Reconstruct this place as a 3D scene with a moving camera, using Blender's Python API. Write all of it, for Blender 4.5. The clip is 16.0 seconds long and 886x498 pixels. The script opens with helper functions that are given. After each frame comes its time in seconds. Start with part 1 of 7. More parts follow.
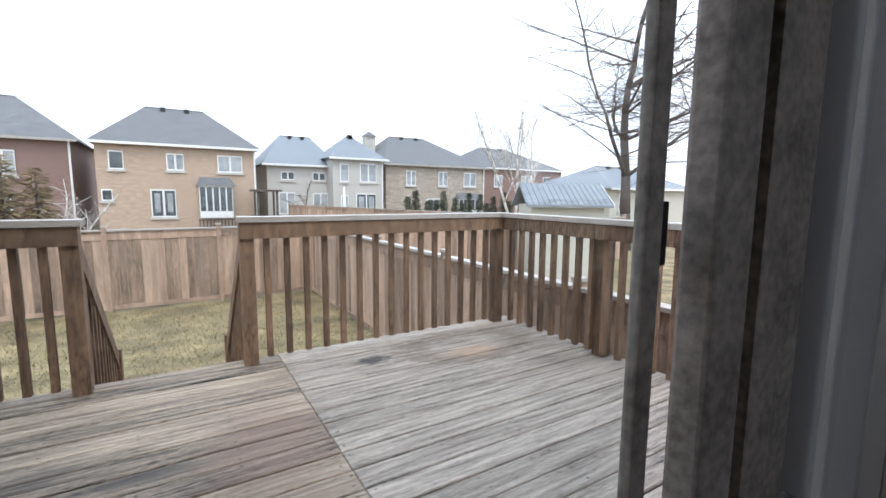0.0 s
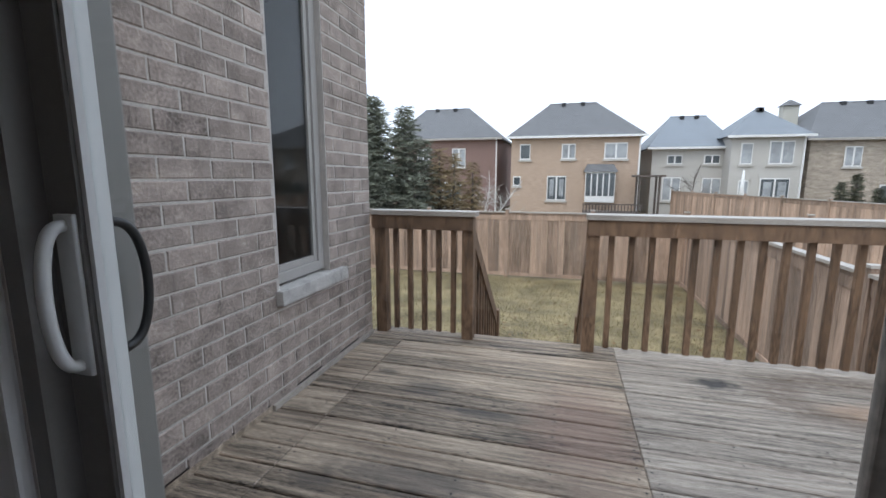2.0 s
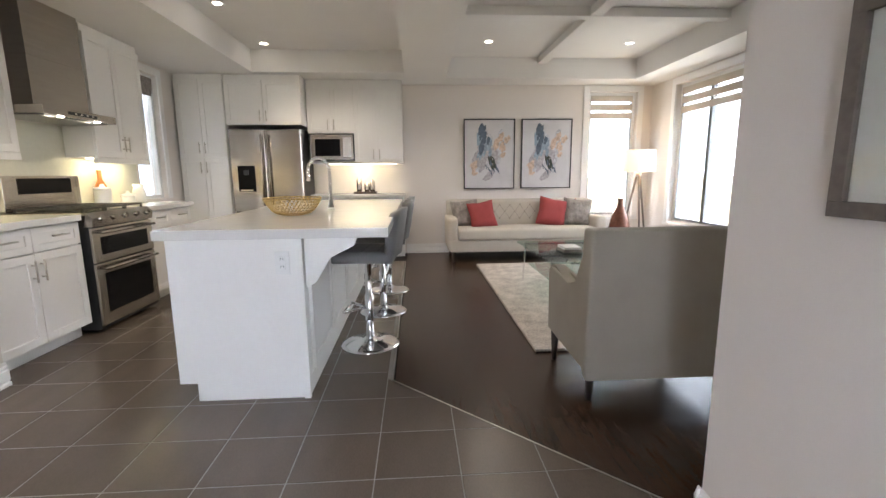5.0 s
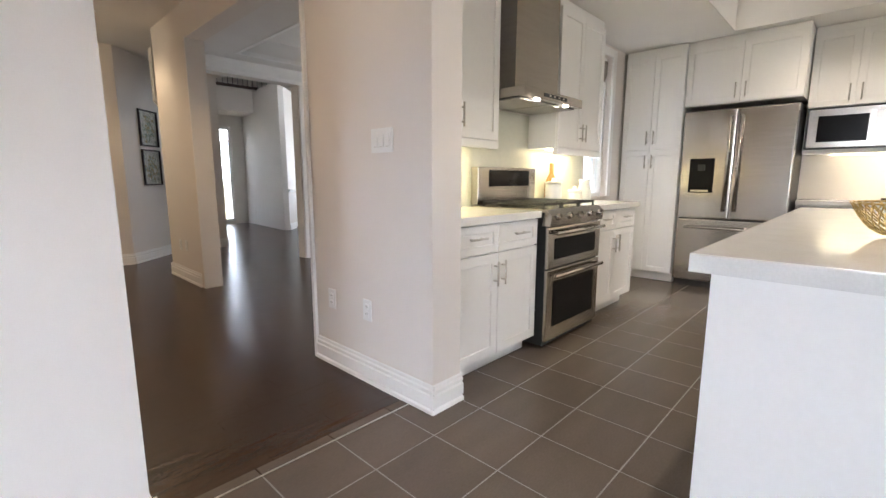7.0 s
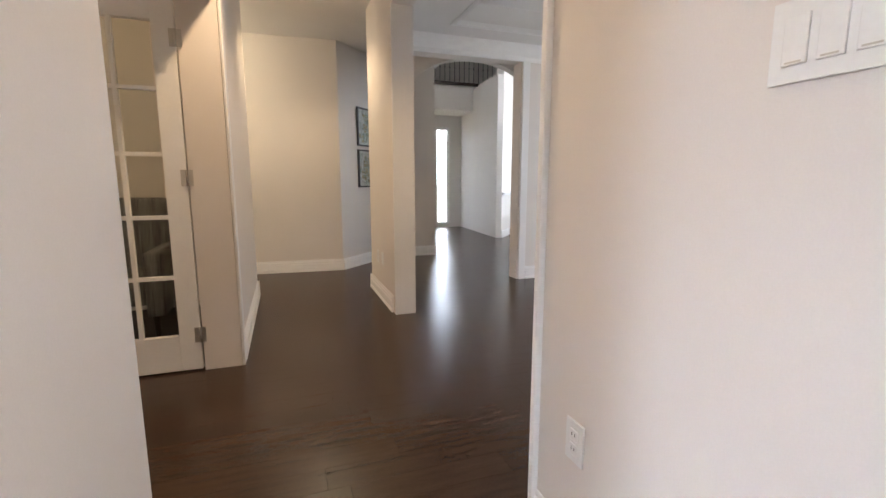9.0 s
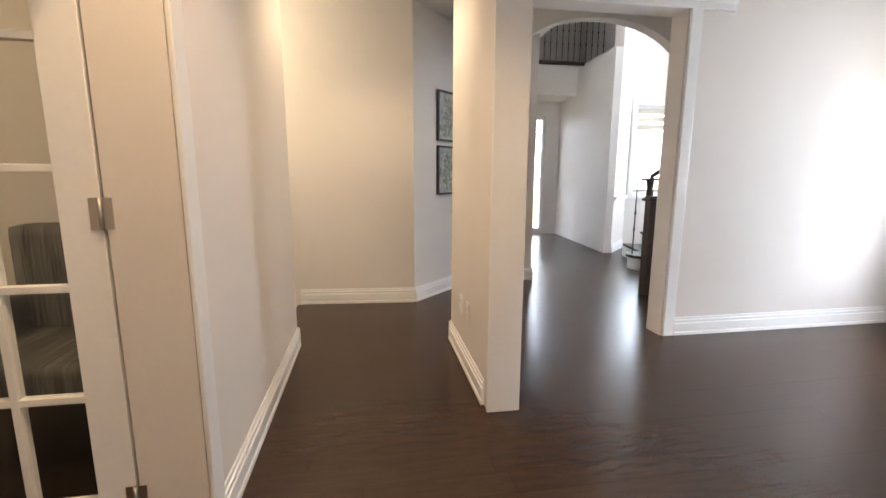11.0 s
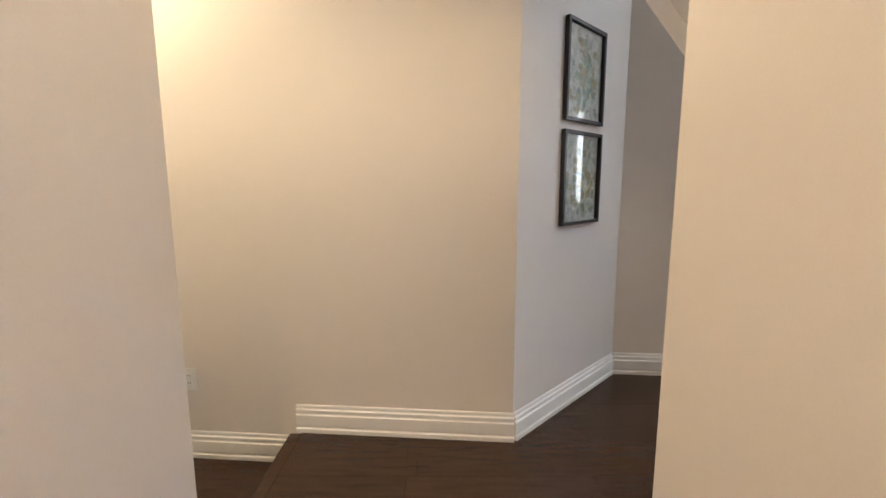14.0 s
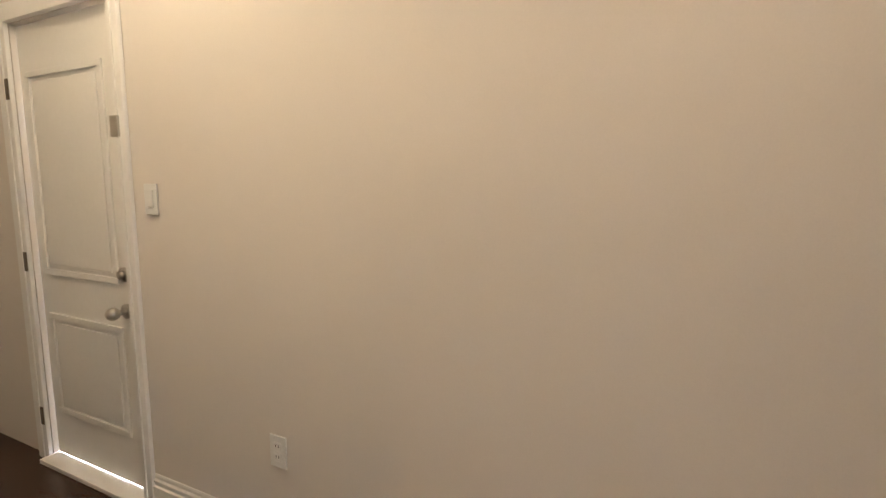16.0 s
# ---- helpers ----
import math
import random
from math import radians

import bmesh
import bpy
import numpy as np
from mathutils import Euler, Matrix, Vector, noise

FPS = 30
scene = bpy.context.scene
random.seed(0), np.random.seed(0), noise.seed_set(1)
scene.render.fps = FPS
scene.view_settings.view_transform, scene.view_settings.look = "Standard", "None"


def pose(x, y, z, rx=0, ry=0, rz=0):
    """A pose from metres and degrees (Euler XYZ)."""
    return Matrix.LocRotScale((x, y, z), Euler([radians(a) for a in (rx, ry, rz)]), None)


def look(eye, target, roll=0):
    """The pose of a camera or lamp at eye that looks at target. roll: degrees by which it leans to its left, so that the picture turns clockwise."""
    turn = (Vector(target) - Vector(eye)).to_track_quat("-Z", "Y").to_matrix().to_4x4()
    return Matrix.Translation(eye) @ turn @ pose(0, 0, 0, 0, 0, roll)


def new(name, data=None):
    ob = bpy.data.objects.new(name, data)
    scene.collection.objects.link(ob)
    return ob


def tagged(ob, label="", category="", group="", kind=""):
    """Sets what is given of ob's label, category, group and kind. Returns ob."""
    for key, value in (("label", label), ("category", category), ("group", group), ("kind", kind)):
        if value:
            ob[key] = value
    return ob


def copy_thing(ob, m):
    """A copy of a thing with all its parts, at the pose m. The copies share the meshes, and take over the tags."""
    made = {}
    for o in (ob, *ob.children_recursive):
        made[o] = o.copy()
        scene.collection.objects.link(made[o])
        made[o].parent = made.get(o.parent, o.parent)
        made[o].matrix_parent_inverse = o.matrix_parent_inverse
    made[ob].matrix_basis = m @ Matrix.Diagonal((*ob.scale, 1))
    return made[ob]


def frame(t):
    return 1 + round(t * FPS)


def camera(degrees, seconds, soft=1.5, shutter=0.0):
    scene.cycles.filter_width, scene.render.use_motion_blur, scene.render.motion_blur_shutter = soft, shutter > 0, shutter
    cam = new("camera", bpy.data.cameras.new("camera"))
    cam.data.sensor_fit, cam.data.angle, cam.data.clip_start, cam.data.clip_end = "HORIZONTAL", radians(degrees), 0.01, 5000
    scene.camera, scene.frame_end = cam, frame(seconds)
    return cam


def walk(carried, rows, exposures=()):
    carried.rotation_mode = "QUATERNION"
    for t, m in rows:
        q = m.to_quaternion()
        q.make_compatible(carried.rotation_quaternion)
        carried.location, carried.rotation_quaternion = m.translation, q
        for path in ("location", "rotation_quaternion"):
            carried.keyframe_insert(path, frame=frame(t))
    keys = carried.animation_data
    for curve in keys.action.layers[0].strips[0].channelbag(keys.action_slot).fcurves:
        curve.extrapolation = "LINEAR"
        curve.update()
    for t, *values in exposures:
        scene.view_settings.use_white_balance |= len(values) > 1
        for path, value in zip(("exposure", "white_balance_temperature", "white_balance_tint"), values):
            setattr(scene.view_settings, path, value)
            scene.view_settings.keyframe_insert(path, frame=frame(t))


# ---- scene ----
cam = camera(90.3, 16.0)
PATH = [
    (0, (2.297, 0.833, 1.094), (3.329, 2.529, 0.853), 0.5),
    (0.5, (2.351, 0.857, 1.098), (2.935, 2.75, 0.823), 0.3),
    (1, (2.456, 0.849, 1.146), (2.567, 2.822, 0.841), 0.1),
    (1.5, (2.497, 0.799, 1.198), (2.244, 2.758, 0.883), 0.1),
    (2, (2.495, 0.716, 1.197), (1.966, 2.618, 0.877), 0.1),
    (2.5, (2.468, 0.66, 1.19), (1.612, 2.437, 0.858), 0.3),
    (3, (2.442, 0.565, 1.19), (1.234, 2.123, 0.855), 0.1),
    (3.5, (2.363, 0.495, 1.191), (0.877, 1.791, 0.856), -0.2),
    (4, (2.262, 0.382, 1.207), (0.558, 1.373, 0.871), -0.2),
    (4.5, (2.13, 0.274, 1.207), (0.26, 0.898, 0.877), -0.4),
    (5, (1.897, 0.167, 1.18), (-0.072, 0.2875, 0.848), -0.5),
    (5.2, (1.799, 0.126, 1.166), (-0.172, 0.028, 0.839), -0.6),
    (7.3, (0.84, -1.022, 1.111), (-0.467, -2.503, 0.795), 0.1),
    (7.5, (0.773, -1.157, 1.116), (-0.451, -2.707, 0.798), 0.1),
    (8, (0.59, -1.46, 1.123), (-0.449, -3.14, 0.807), 0.2),
    (8.5, (0.393, -1.784, 1.126), (-0.436, -3.578, 0.815), 0.0),
    (9, (0.262, -2.134, 1.1), (-0.402, -3.997, 0.798), -0.0),
    (11.3, (-0.039, -3.744, 1.253), (-0.315, -5.696, 0.917), 0.1),
    (11.5, (-0.078, -3.873, 1.26), (-0.32, -5.832, 0.937), 0.0),
    (12, (-0.097, -4.249, 1.261), (-0.269, -6.218, 0.954), 0.0),
    (12.5, (-0.088, -4.625, 1.255), (-0.223, -6.598, 0.96), 0.1),
    (13, (-0.094, -5.0, 1.265), (-0.186, -6.977, 0.978), 0.1),
    (13.5, (-0.057, -5.378, 1.253), (-0.103, -7.357, 0.966), 0.1),
    (14, (-0.062, -5.708, 1.241), (-0.054, -7.687, 0.95), -0.1),
    (14.5, (-0.073, -6.027, 1.219), (0.016, -8.006, 0.945), -0.1),
    (15, (0.024, -6.297, 1.157), (0.219, -8.274, 0.924), 0.2),
    (15.5, (0.107, -6.502, 1.161), (0.494, -8.449, 0.925), 0.3),
    (16, (0.227, -6.666, 1.157), (0.888, -8.537, 0.908), 0.6),
]
EXPOSURES = [(0, 0.75), (0.5, 0.5), (1.0, 0.3), (2.6, 0.32), (3.3, 0.6), (3.8, 1.3), (4.2, 2.3), (4.6, 3.55), (5.2, 4.15), (7.3, 4.5), (8, 4.7), (9, 4.9), (11.3, 5.25), (12.5, 5.1), (14, 5.15), (15, 5.0), (16, 4.8)]
walk(cam, [(t, look(e, g, r)) for t, e, g, r in PATH], EXPOSURES)

# ---- daylight ----
world = bpy.data.worlds.new("overcast_sky")
scene.world = world
world.use_nodes = True
wt = world.node_tree
wt.nodes.clear()
sky = wt.nodes.new("ShaderNodeTexSky")
sky.sky_type, sky.sun_disc = "NISHITA", False
sky.sun_elevation, sky.sun_rotation = radians(50), radians(200)
sky.dust_density = 6.0
skymul = wt.nodes.new("ShaderNodeMix")
skymul.data_type = "RGBA"
skymul.inputs[0].default_value = 0.9
skymul.inputs[7].default_value = (8.5, 9.35, 11.0, 1)
wt.links.new(sky.outputs[0], skymul.inputs[6])
bgnode = wt.nodes.new("ShaderNodeBackground")
bgnode.inputs[1].default_value = 0.14
wt.links.new(skymul.outputs[2], bgnode.inputs[0])
wout = wt.nodes.new("ShaderNodeOutputWorld")
wt.links.new(bgnode.outputs[0], wout.inputs[0])
sun_data = bpy.data.lights.new("sun", "SUN")
sun_data.energy, sun_data.angle, sun_data.color = 0.8, radians(25), (1, 0.97, 0.93)
new("sun", sun_data).matrix_world = look((0, 0, 30), (6, 16, 0))


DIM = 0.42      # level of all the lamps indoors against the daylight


def area_lamp(name, eye, target, w, h, watts, color):
    d = bpy.data.lights.new(name, "AREA")
    d.shape, d.size, d.size_y, d.energy, d.color = "RECTANGLE", w, h, watts, color
    new(name, d).matrix_world = look(eye, target)


def bulb(name, at, watts, color, r=0.04):
    d = bpy.data.lights.new(name, "POINT")
    d.energy, d.color, d.shadow_soft_size = watts * DIM, color, r
    new(name, d).location = at


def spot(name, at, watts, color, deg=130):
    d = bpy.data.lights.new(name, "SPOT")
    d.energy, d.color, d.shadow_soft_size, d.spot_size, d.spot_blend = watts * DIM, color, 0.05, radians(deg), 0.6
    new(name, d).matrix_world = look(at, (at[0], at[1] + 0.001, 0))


DAY = (0.93, 0.97, 1.0)
WARM = (1.0, 0.72, 0.42)
SOFTW = (1.0, 0.86, 0.71)
# daylight standing in the window openings; the last two openings are added, unseen
area_lamp("window_daylight_rear", (-3.5, 3.70, 1.45), (-3.3, 0, 1.0), 1.3, 1.7, 1.0, DAY)
area_lamp("window_daylight_side", (-4.74, 3.15, 1.45), (0, 2.4, 1.0), 0.7, 1.7, 0.4, DAY)
area_lamp("window_daylight_bay", (-4.69, -10.42, 1.64), (-4.4, 0, 1.2), 0.62, 1.38, 0.3, (0.82, 0.91, 1.0))
area_lamp("window_daylight_bay_angled", (-5.46, -9.90, 1.66), (0, -6.6, 1.2), 0.78, 1.42, 0.8, (0.82, 0.91, 1.0))
# daylight fill for the dining room, in an added opening out of view
area_lamp("dining_daylight_fill", (-4.42, -5.32, 1.42), (0, -5.9, 1.0), 0.62, 1.12, 1.0, (0.84, 0.92, 1.0))
# fill for the upper landing, set in an invented window
area_lamp("upper_fill_light", (-5.78, -8.15, 4.15), (-2.6, -10.6, 3.3), 1.35, 1.55, 2.2, (0.84, 0.92, 1.0))
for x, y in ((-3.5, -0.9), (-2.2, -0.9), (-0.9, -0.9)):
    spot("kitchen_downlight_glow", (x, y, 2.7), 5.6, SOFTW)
for x, y in ((-3.5, 1.07), (-3.5, 2.8), (-2.16, 1.1)):
    spot("family_downlight_glow", (x, y, 2.7), 3.2, SOFTW)
spot("hall_downlight_and_fill", (0.0, -6.6, 2.7), 3.3, (1.0, 0.75, 0.48))
# next two: fill spots added to brighten hall and passage, no ceiling fittings
spot("hall_downlight_and_fill", (0.15, -4.4, 2.7), 7.4, (1.0, 0.70, 0.42))
spot("passage_fill", (0.15, -2.7, 2.7), 1.1, (1.0, 0.76, 0.52))
bulb("mudroom_bulb", (1.55, -7.25, 2.52), 2.5, (1.0, 0.83, 0.57), 0.12)
bulb("floor_lamp_bulb", (-4.25, 3.33, 1.36), 0.8, WARM, 0.05)
# warm fill added to light the den, no lamp stands there
bulb("den_bulb", (2.6, -5.0, 2.3), 2, WARM, 0.1)

# ---- materials ----
def material(name, color, rough=0.6, metal=0.0, vary=0.12, scale=6.0, fine=90.0, bump=0.15, spec=0.5, stretch=(1, 1, 1),
             island=0.0, obrandom=0.0, stain=0.0, stain_color=(0.05, 0.04, 0.03), stain_scale=1.2, coat=0.0, emit=0.0):
    m = bpy.data.materials.new(name)
    m.use_nodes = True
    nt = m.node_tree
    b = nt.nodes["Principled BSDF"]
    N = nt.nodes.new
    L = nt.links.new
    co = N("ShaderNodeTexCoord")
    mp = N("ShaderNodeMapping")
    mp.inputs["Scale"].default_value = stretch
    geo = N("ShaderNodeNewGeometry")
    L(geo.outputs["Position"], mp.inputs["Vector"])
    n1 = N("ShaderNodeTexNoise")
    n1.inputs["Scale"].default_value, n1.inputs["Detail"].default_value = scale, 6
    n2 = N("ShaderNodeTexNoise")
    n2.inputs["Scale"].default_value, n2.inputs["Detail"].default_value = fine, 3
    L(mp.outputs[0], n1.inputs["Vector"])
    L(mp.outputs[0], n2.inputs["Vector"])
    add = N("ShaderNodeMath")
    add.operation = "ADD"
    L(n1.outputs[0], add.inputs[0])
    L(n2.outputs[0], add.inputs[1])
    last = add.outputs[0]
    for amount, src in ((obrandom, "ob"), (island, "is")):
        if amount:
            if src == "ob":
                oi = N("ShaderNodeObjectInfo")
                out = oi.outputs["Random"]
            else:
                out = geo.outputs["Random Per Island"]
            ma = N("ShaderNodeMath")
            ma.operation = "MULTIPLY_ADD"
            ma.inputs[1].default_value = amount
            L(out, ma.inputs[0])
            L(last, ma.inputs[2])
            sub = N("ShaderNodeMath")
            sub.operation = "SUBTRACT"
            sub.inputs[1].default_value = amount / 2
            L(ma.outputs[0], sub.inputs[0])
            last = sub.outputs[0]
    mr = N("ShaderNodeMapRange")
    mr.inputs["From Min"].default_value, mr.inputs["From Max"].default_value = 0.5, 1.5
    mr.inputs["To Min"].default_value, mr.inputs["To Max"].default_value = 1 - vary * 2, 1 + vary * 2
    mr.clamp = False
    L(last, mr.inputs["Value"])
    mul = N("ShaderNodeVectorMath")
    mul.operation = "SCALE"
    mul.inputs[0].default_value = color
    L(mr.outputs[0], mul.inputs["Scale"])
    col = mul.outputs[0]
    if stain:
        n3 = N("ShaderNodeTexNoise")
        n3.inputs["Scale"].default_value, n3.inputs["Detail"].default_value = stain_scale, 7
        L(mp.outputs[0], n3.inputs["Vector"])
        rm = N("ShaderNodeMapRange")
        rm.inputs["From Min"].default_value, rm.inputs["From Max"].default_value = 0.5, 0.75
        rm.inputs["To Max"].default_value = stain
        L(n3.outputs[0], rm.inputs["Value"])
        mx = N("ShaderNodeMix")
        mx.data_type = "RGBA"
        L(rm.outputs[0], mx.inputs[0])
        L(col, mx.inputs[6])
        mx.inputs[7].default_value = (*stain_color, 1)
        col = mx.outputs[2]
    L(col, b.inputs["Base Color"])
    b.inputs["Roughness"].default_value = rough
    b.inputs["Metallic"].default_value = metal
    b.inputs["Specular IOR Level"].default_value = spec
    b.inputs["Coat Weight"].default_value = coat
    if bump:
        bp = N("ShaderNodeBump")
        bp.inputs["Strength"].default_value, bp.inputs["Distance"].default_value = bump, 0.004
        L(last, bp.inputs["Height"])
        L(bp.outputs[0], b.inputs["Normal"])
    if emit:
        L(col, b.inputs["Emission Color"])
        b.inputs["Emission Strength"].default_value = emit
    return m


def glass_material(name, tint=(0.95, 0.97, 0.97), gloss=1.0, graze=0.45):
    m = bpy.data.materials.new(name)
    m.use_nodes = True
    nt = m.node_tree
    nt.nodes.clear()
    out = nt.nodes.new("ShaderNodeOutputMaterial")
    mix = nt.nodes.new("ShaderNodeMixShader")
    tr = nt.nodes.new("ShaderNodeBsdfTransparent")
    tr.inputs[0].default_value = (*tint, 1)
    gl = nt.nodes.new("ShaderNodeBsdfGlossy")
    gl.inputs["Roughness"].default_value = 0.02
    lw = nt.nodes.new("ShaderNodeLayerWeight")
    lw.inputs["Blend"].default_value = 0.5
    pw = nt.nodes.new("ShaderNodeMath")
    pw.operation = "POWER"
    pw.inputs[1].default_value = 4.0
    ma = nt.nodes.new("ShaderNodeMath")
    ma.operation = "MULTIPLY_ADD"
    ma.inputs[1].default_value, ma.inputs[2].default_value = graze, 0.02 * gloss
    nt.links.new(lw.outputs["Facing"], pw.inputs[0])
    nt.links.new(pw.outputs[0], ma.inputs[0])
    nt.links.new(ma.outputs[0], mix.inputs[0])
    nt.links.new(tr.outputs[0], mix.inputs[1])
    nt.links.new(gl.outputs[0], mix.inputs[2])
    nt.links.new(mix.outputs[0], out.inputs[0])
    return m


M_PAINT = material("wall_paint", (0.737, 0.690, 0.652), 0.75, vary=0.02, scale=1.5, fine=250, bump=0.05)
M_CEIL = material("ceiling_paint", (0.76, 0.74, 0.72), 0.9, vary=0.02, scale=2, fine=200, bump=0.08)
M_TRIM = material("white_trim_paint", (0.82, 0.81, 0.80), 0.38, vary=0.015, scale=3, fine=60, bump=0.02)
M_CAB = material("white_cabinet_lacquer", (0.82, 0.81, 0.79), 0.33, vary=0.012, scale=2, fine=50, bump=0.01)
M_QUARTZ = material("pale_quartz", (0.72, 0.71, 0.69), 0.12, vary=0.04, scale=9, fine=160, bump=0.0)
M_STEEL = material("brushed_steel", (0.45, 0.415, 0.375), 0.2, 1.0, vary=0.06, scale=3, fine=120, bump=0.03, stretch=(1, 1, 18))
M_CHROME = material("chrome", (0.82, 0.82, 0.83), 0.06, 1.0, vary=0.01, bump=0)
M_NICKEL = material("satin_nickel", (0.55, 0.52, 0.48), 0.3, 1.0, vary=0.03, bump=0)
M_HINGE = material("dark_bronze", (0.12, 0.095, 0.07), 0.4, 0.8, vary=0.1, bump=0)
M_BLACKGLASS = material("black_oven_glass", (0.008, 0.008, 0.009), 0.2, vary=0.1, bump=0, spec=0.1)
M_BLACKM = material("black_enamel", (0.015, 0.015, 0.016), 0.4, vary=0.15, bump=0.02)
M_WOODF = material("dark_stained_plank", (0.047, 0.0245, 0.015), 0.27, spec=0.42, vary=0.2, scale=2.5, fine=40, bump=0, stretch=(2, 14, 14), obrandom=0.22, island=0.22)
M_SUB = material("dark_subfloor", (0.02, 0.013, 0.01), 0.5, vary=0.2, bump=0.1)
M_TILE = material("taupe_porcelain_tile", (0.120, 0.095, 0.076), 0.24, vary=0.1, scale=1.8, fine=60, bump=0.05, obrandom=0.25, island=0.25, stretch=(1, 4, 1))
M_GROUT = material("tile_grout", (0.24, 0.22, 0.20), 0.9, vary=0.1, bump=0.1)
M_DECK = material("weathered_deck_board", (0.335, 0.268, 0.205), 0.6, vary=0.8, scale=1.6, fine=20, bump=0.9, stretch=(1.4, 22, 9), obrandom=0.22, stain=0.65, stain_color=(0.13, 0.085, 0.06), stain_scale=0.9)
M_DECKGREY = material("greyed_deck_board", (0.40, 0.346, 0.295), 0.65, vary=0.6, scale=1.8, fine=20, bump=0.9, stretch=(1.4, 22, 9), obrandom=0.2, stain=0.5, stain_color=(0.2, 0.15, 0.12), stain_scale=1.1)
M_RAIL = material("stained_rail_timber", (0.185, 0.115, 0.072), 0.8, vary=0.5, scale=3, fine=14, bump=0.35, stretch=(5, 5, 1.2), obrandom=0.25, stain=0.5, stain_color=(0.05, 0.035, 0.028), stain_scale=2.5)
M_RAILTOP = material("wet_rail_cap", (0.42, 0.38, 0.34), 0.35, vary=0.2, scale=3, fine=40, bump=0.2, stretch=(1, 6, 6))
M_FENCE = material("cedar_fence_board", (0.41, 0.288, 0.215), 0.85, vary=0.32, scale=1.2, fine=9, bump=0.35, stretch=(6, 6, 0.8), obrandom=0.5, island=0.5, stain=0.5, stain_color=(0.22, 0.18, 0.15), stain_scale=1.0)
M_BRICK = material("taupe_brick", (0.37, 0.307, 0.272), 0.92, vary=0.36, scale=9, fine=70, bump=1.0, obrandom=0.25, island=0.25)
M_MORTAR = material("brick_mortar", (0.54, 0.50, 0.465), 0.95, vary=0.15, scale=10, fine=80, bump=0.5)
M_STONE = material("limestone_sill", (0.48, 0.46, 0.44), 0.9, vary=0.3, scale=12, fine=90, bump=0.6)
M_VINYL = material("taupe_vinyl_frame", (0.25, 0.24, 0.225), 0.45, vary=0.04, bump=0.02)
M_DOORFR = material("grey_brown_door_frame", (0.39, 0.36, 0.328), 0.55, vary=0.35, scale=9, fine=60, bump=0.3)
M_WHITEV = material("white_vinyl", (0.78, 0.78, 0.77), 0.35, vary=0.02, bump=0.01)
M_GLASS = glass_material("window_glass")
M_GLASSD = glass_material("dark_room_glass", (0.6, 0.62, 0.63), 2.5, 0.38)
# dims window light: added sheets indoors, and the curtain on the sidelight
M_SHEER = glass_material("sheer_dimming_sheet", (0.58, 0.585, 0.59), 0.0, 0.0)
M_SASH = material("pale_taupe_sash", (0.42, 0.40, 0.38), 0.4, vary=0.05, bump=0.02)
M_GRASS = material("winter_lawn", (0.235, 0.19, 0.105), 0.95, vary=0.6, scale=1.8, fine=22, bump=0.8, stain=0.6, stain_color=(0.12, 0.09, 0.06), stain_scale=4.5)
M_BLADE = material("winter_grass_blade", (0.265, 0.225, 0.11), 0.9, vary=0.3, scale=2, fine=20, bump=0, island=0.6)
M_ROOF = material("slate_grey_shingle", (0.15, 0.153, 0.16), 0.85, vary=0.4, scale=3, fine=9, bump=0.5, stretch=(1, 1, 6), stain=0.3, stain_color=(0.3, 0.31, 0.32), stain_scale=1.6)
M_ROOFB = material("blue_grey_shingle", (0.22, 0.245, 0.275), 0.7, vary=0.3, scale=3, fine=9, bump=0.5, stretch=(1, 1, 6))
M_HBUFF = material("buff_brick", (0.47, 0.355, 0.275), 0.9, vary=0.25, scale=3, fine=14, bump=0.4, stretch=(1, 1, 3))
M_HRED = material("red_brick", (0.25, 0.165, 0.145), 0.9, vary=0.25, scale=3, fine=14, bump=0.4, stretch=(1, 1, 3))
M_HSTUC = material("grey_stucco", (0.52, 0.50, 0.47), 0.9, vary=0.06, scale=3, fine=30, bump=0.3)
M_HSTONE = material("mottled_stone", (0.42, 0.36, 0.30), 0.9, vary=0.32, scale=2.2, fine=7, bump=0.6, stretch=(1, 1, 2.4))
M_SIDING = material("cream_siding", (0.50, 0.48, 0.42), 0.7, vary=0.05, bump=0.05)
M_DARKPANE = material("dark_window_pane", (0.10, 0.115, 0.125), 0.12, vary=0.3, scale=0.8, fine=3, bump=0)
M_PALEPANE = material("curtained_window_pane", (0.36, 0.38, 0.40), 0.2, vary=0.25, scale=0.9, fine=4, bump=0)
M_BARK = material("grey_bark", (0.12, 0.10, 0.09), 0.95, vary=0.3, scale=6, fine=30, bump=0.7)
M_BIRCH = material("birch_bark", (0.58, 0.55, 0.52), 0.8, vary=0.2, scale=6, fine=12, bump=0.3)
M_SPRUCE = material("dark_conifer_needles", (0.19, 0.205, 0.16), 0.9, vary=0.4, scale=3, fine=12, bump=0.0, island=0.5)
M_HEDGE = material("dark_hedge_foliage", (0.075, 0.085, 0.055), 0.9, vary=0.4, scale=3, fine=12, bump=0.0, island=0.5)
M_CEDAR = material("bronzed_cedar_foliage", (0.24, 0.185, 0.105), 0.9, vary=0.4, scale=2, fine=10, bump=0.0, island=0.5)
M_CREAM = material("cream_upholstery", (0.55, 0.50, 0.43), 0.9, vary=0.05, scale=5, fine=400, bump=0.2)
M_LINEN = material("oatmeal_linen", (0.36, 0.325, 0.275), 0.95, vary=0.07, scale=4, fine=500, bump=0.3)
M_LEGS = material("dark_wood_leg", (0.025, 0.016, 0.012), 0.4, vary=0.2, bump=0.05)
M_REDC = material("dusty_red_cushion", (0.33, 0.055, 0.055), 0.85, vary=0.1, scale=8, fine=200, bump=0.2)
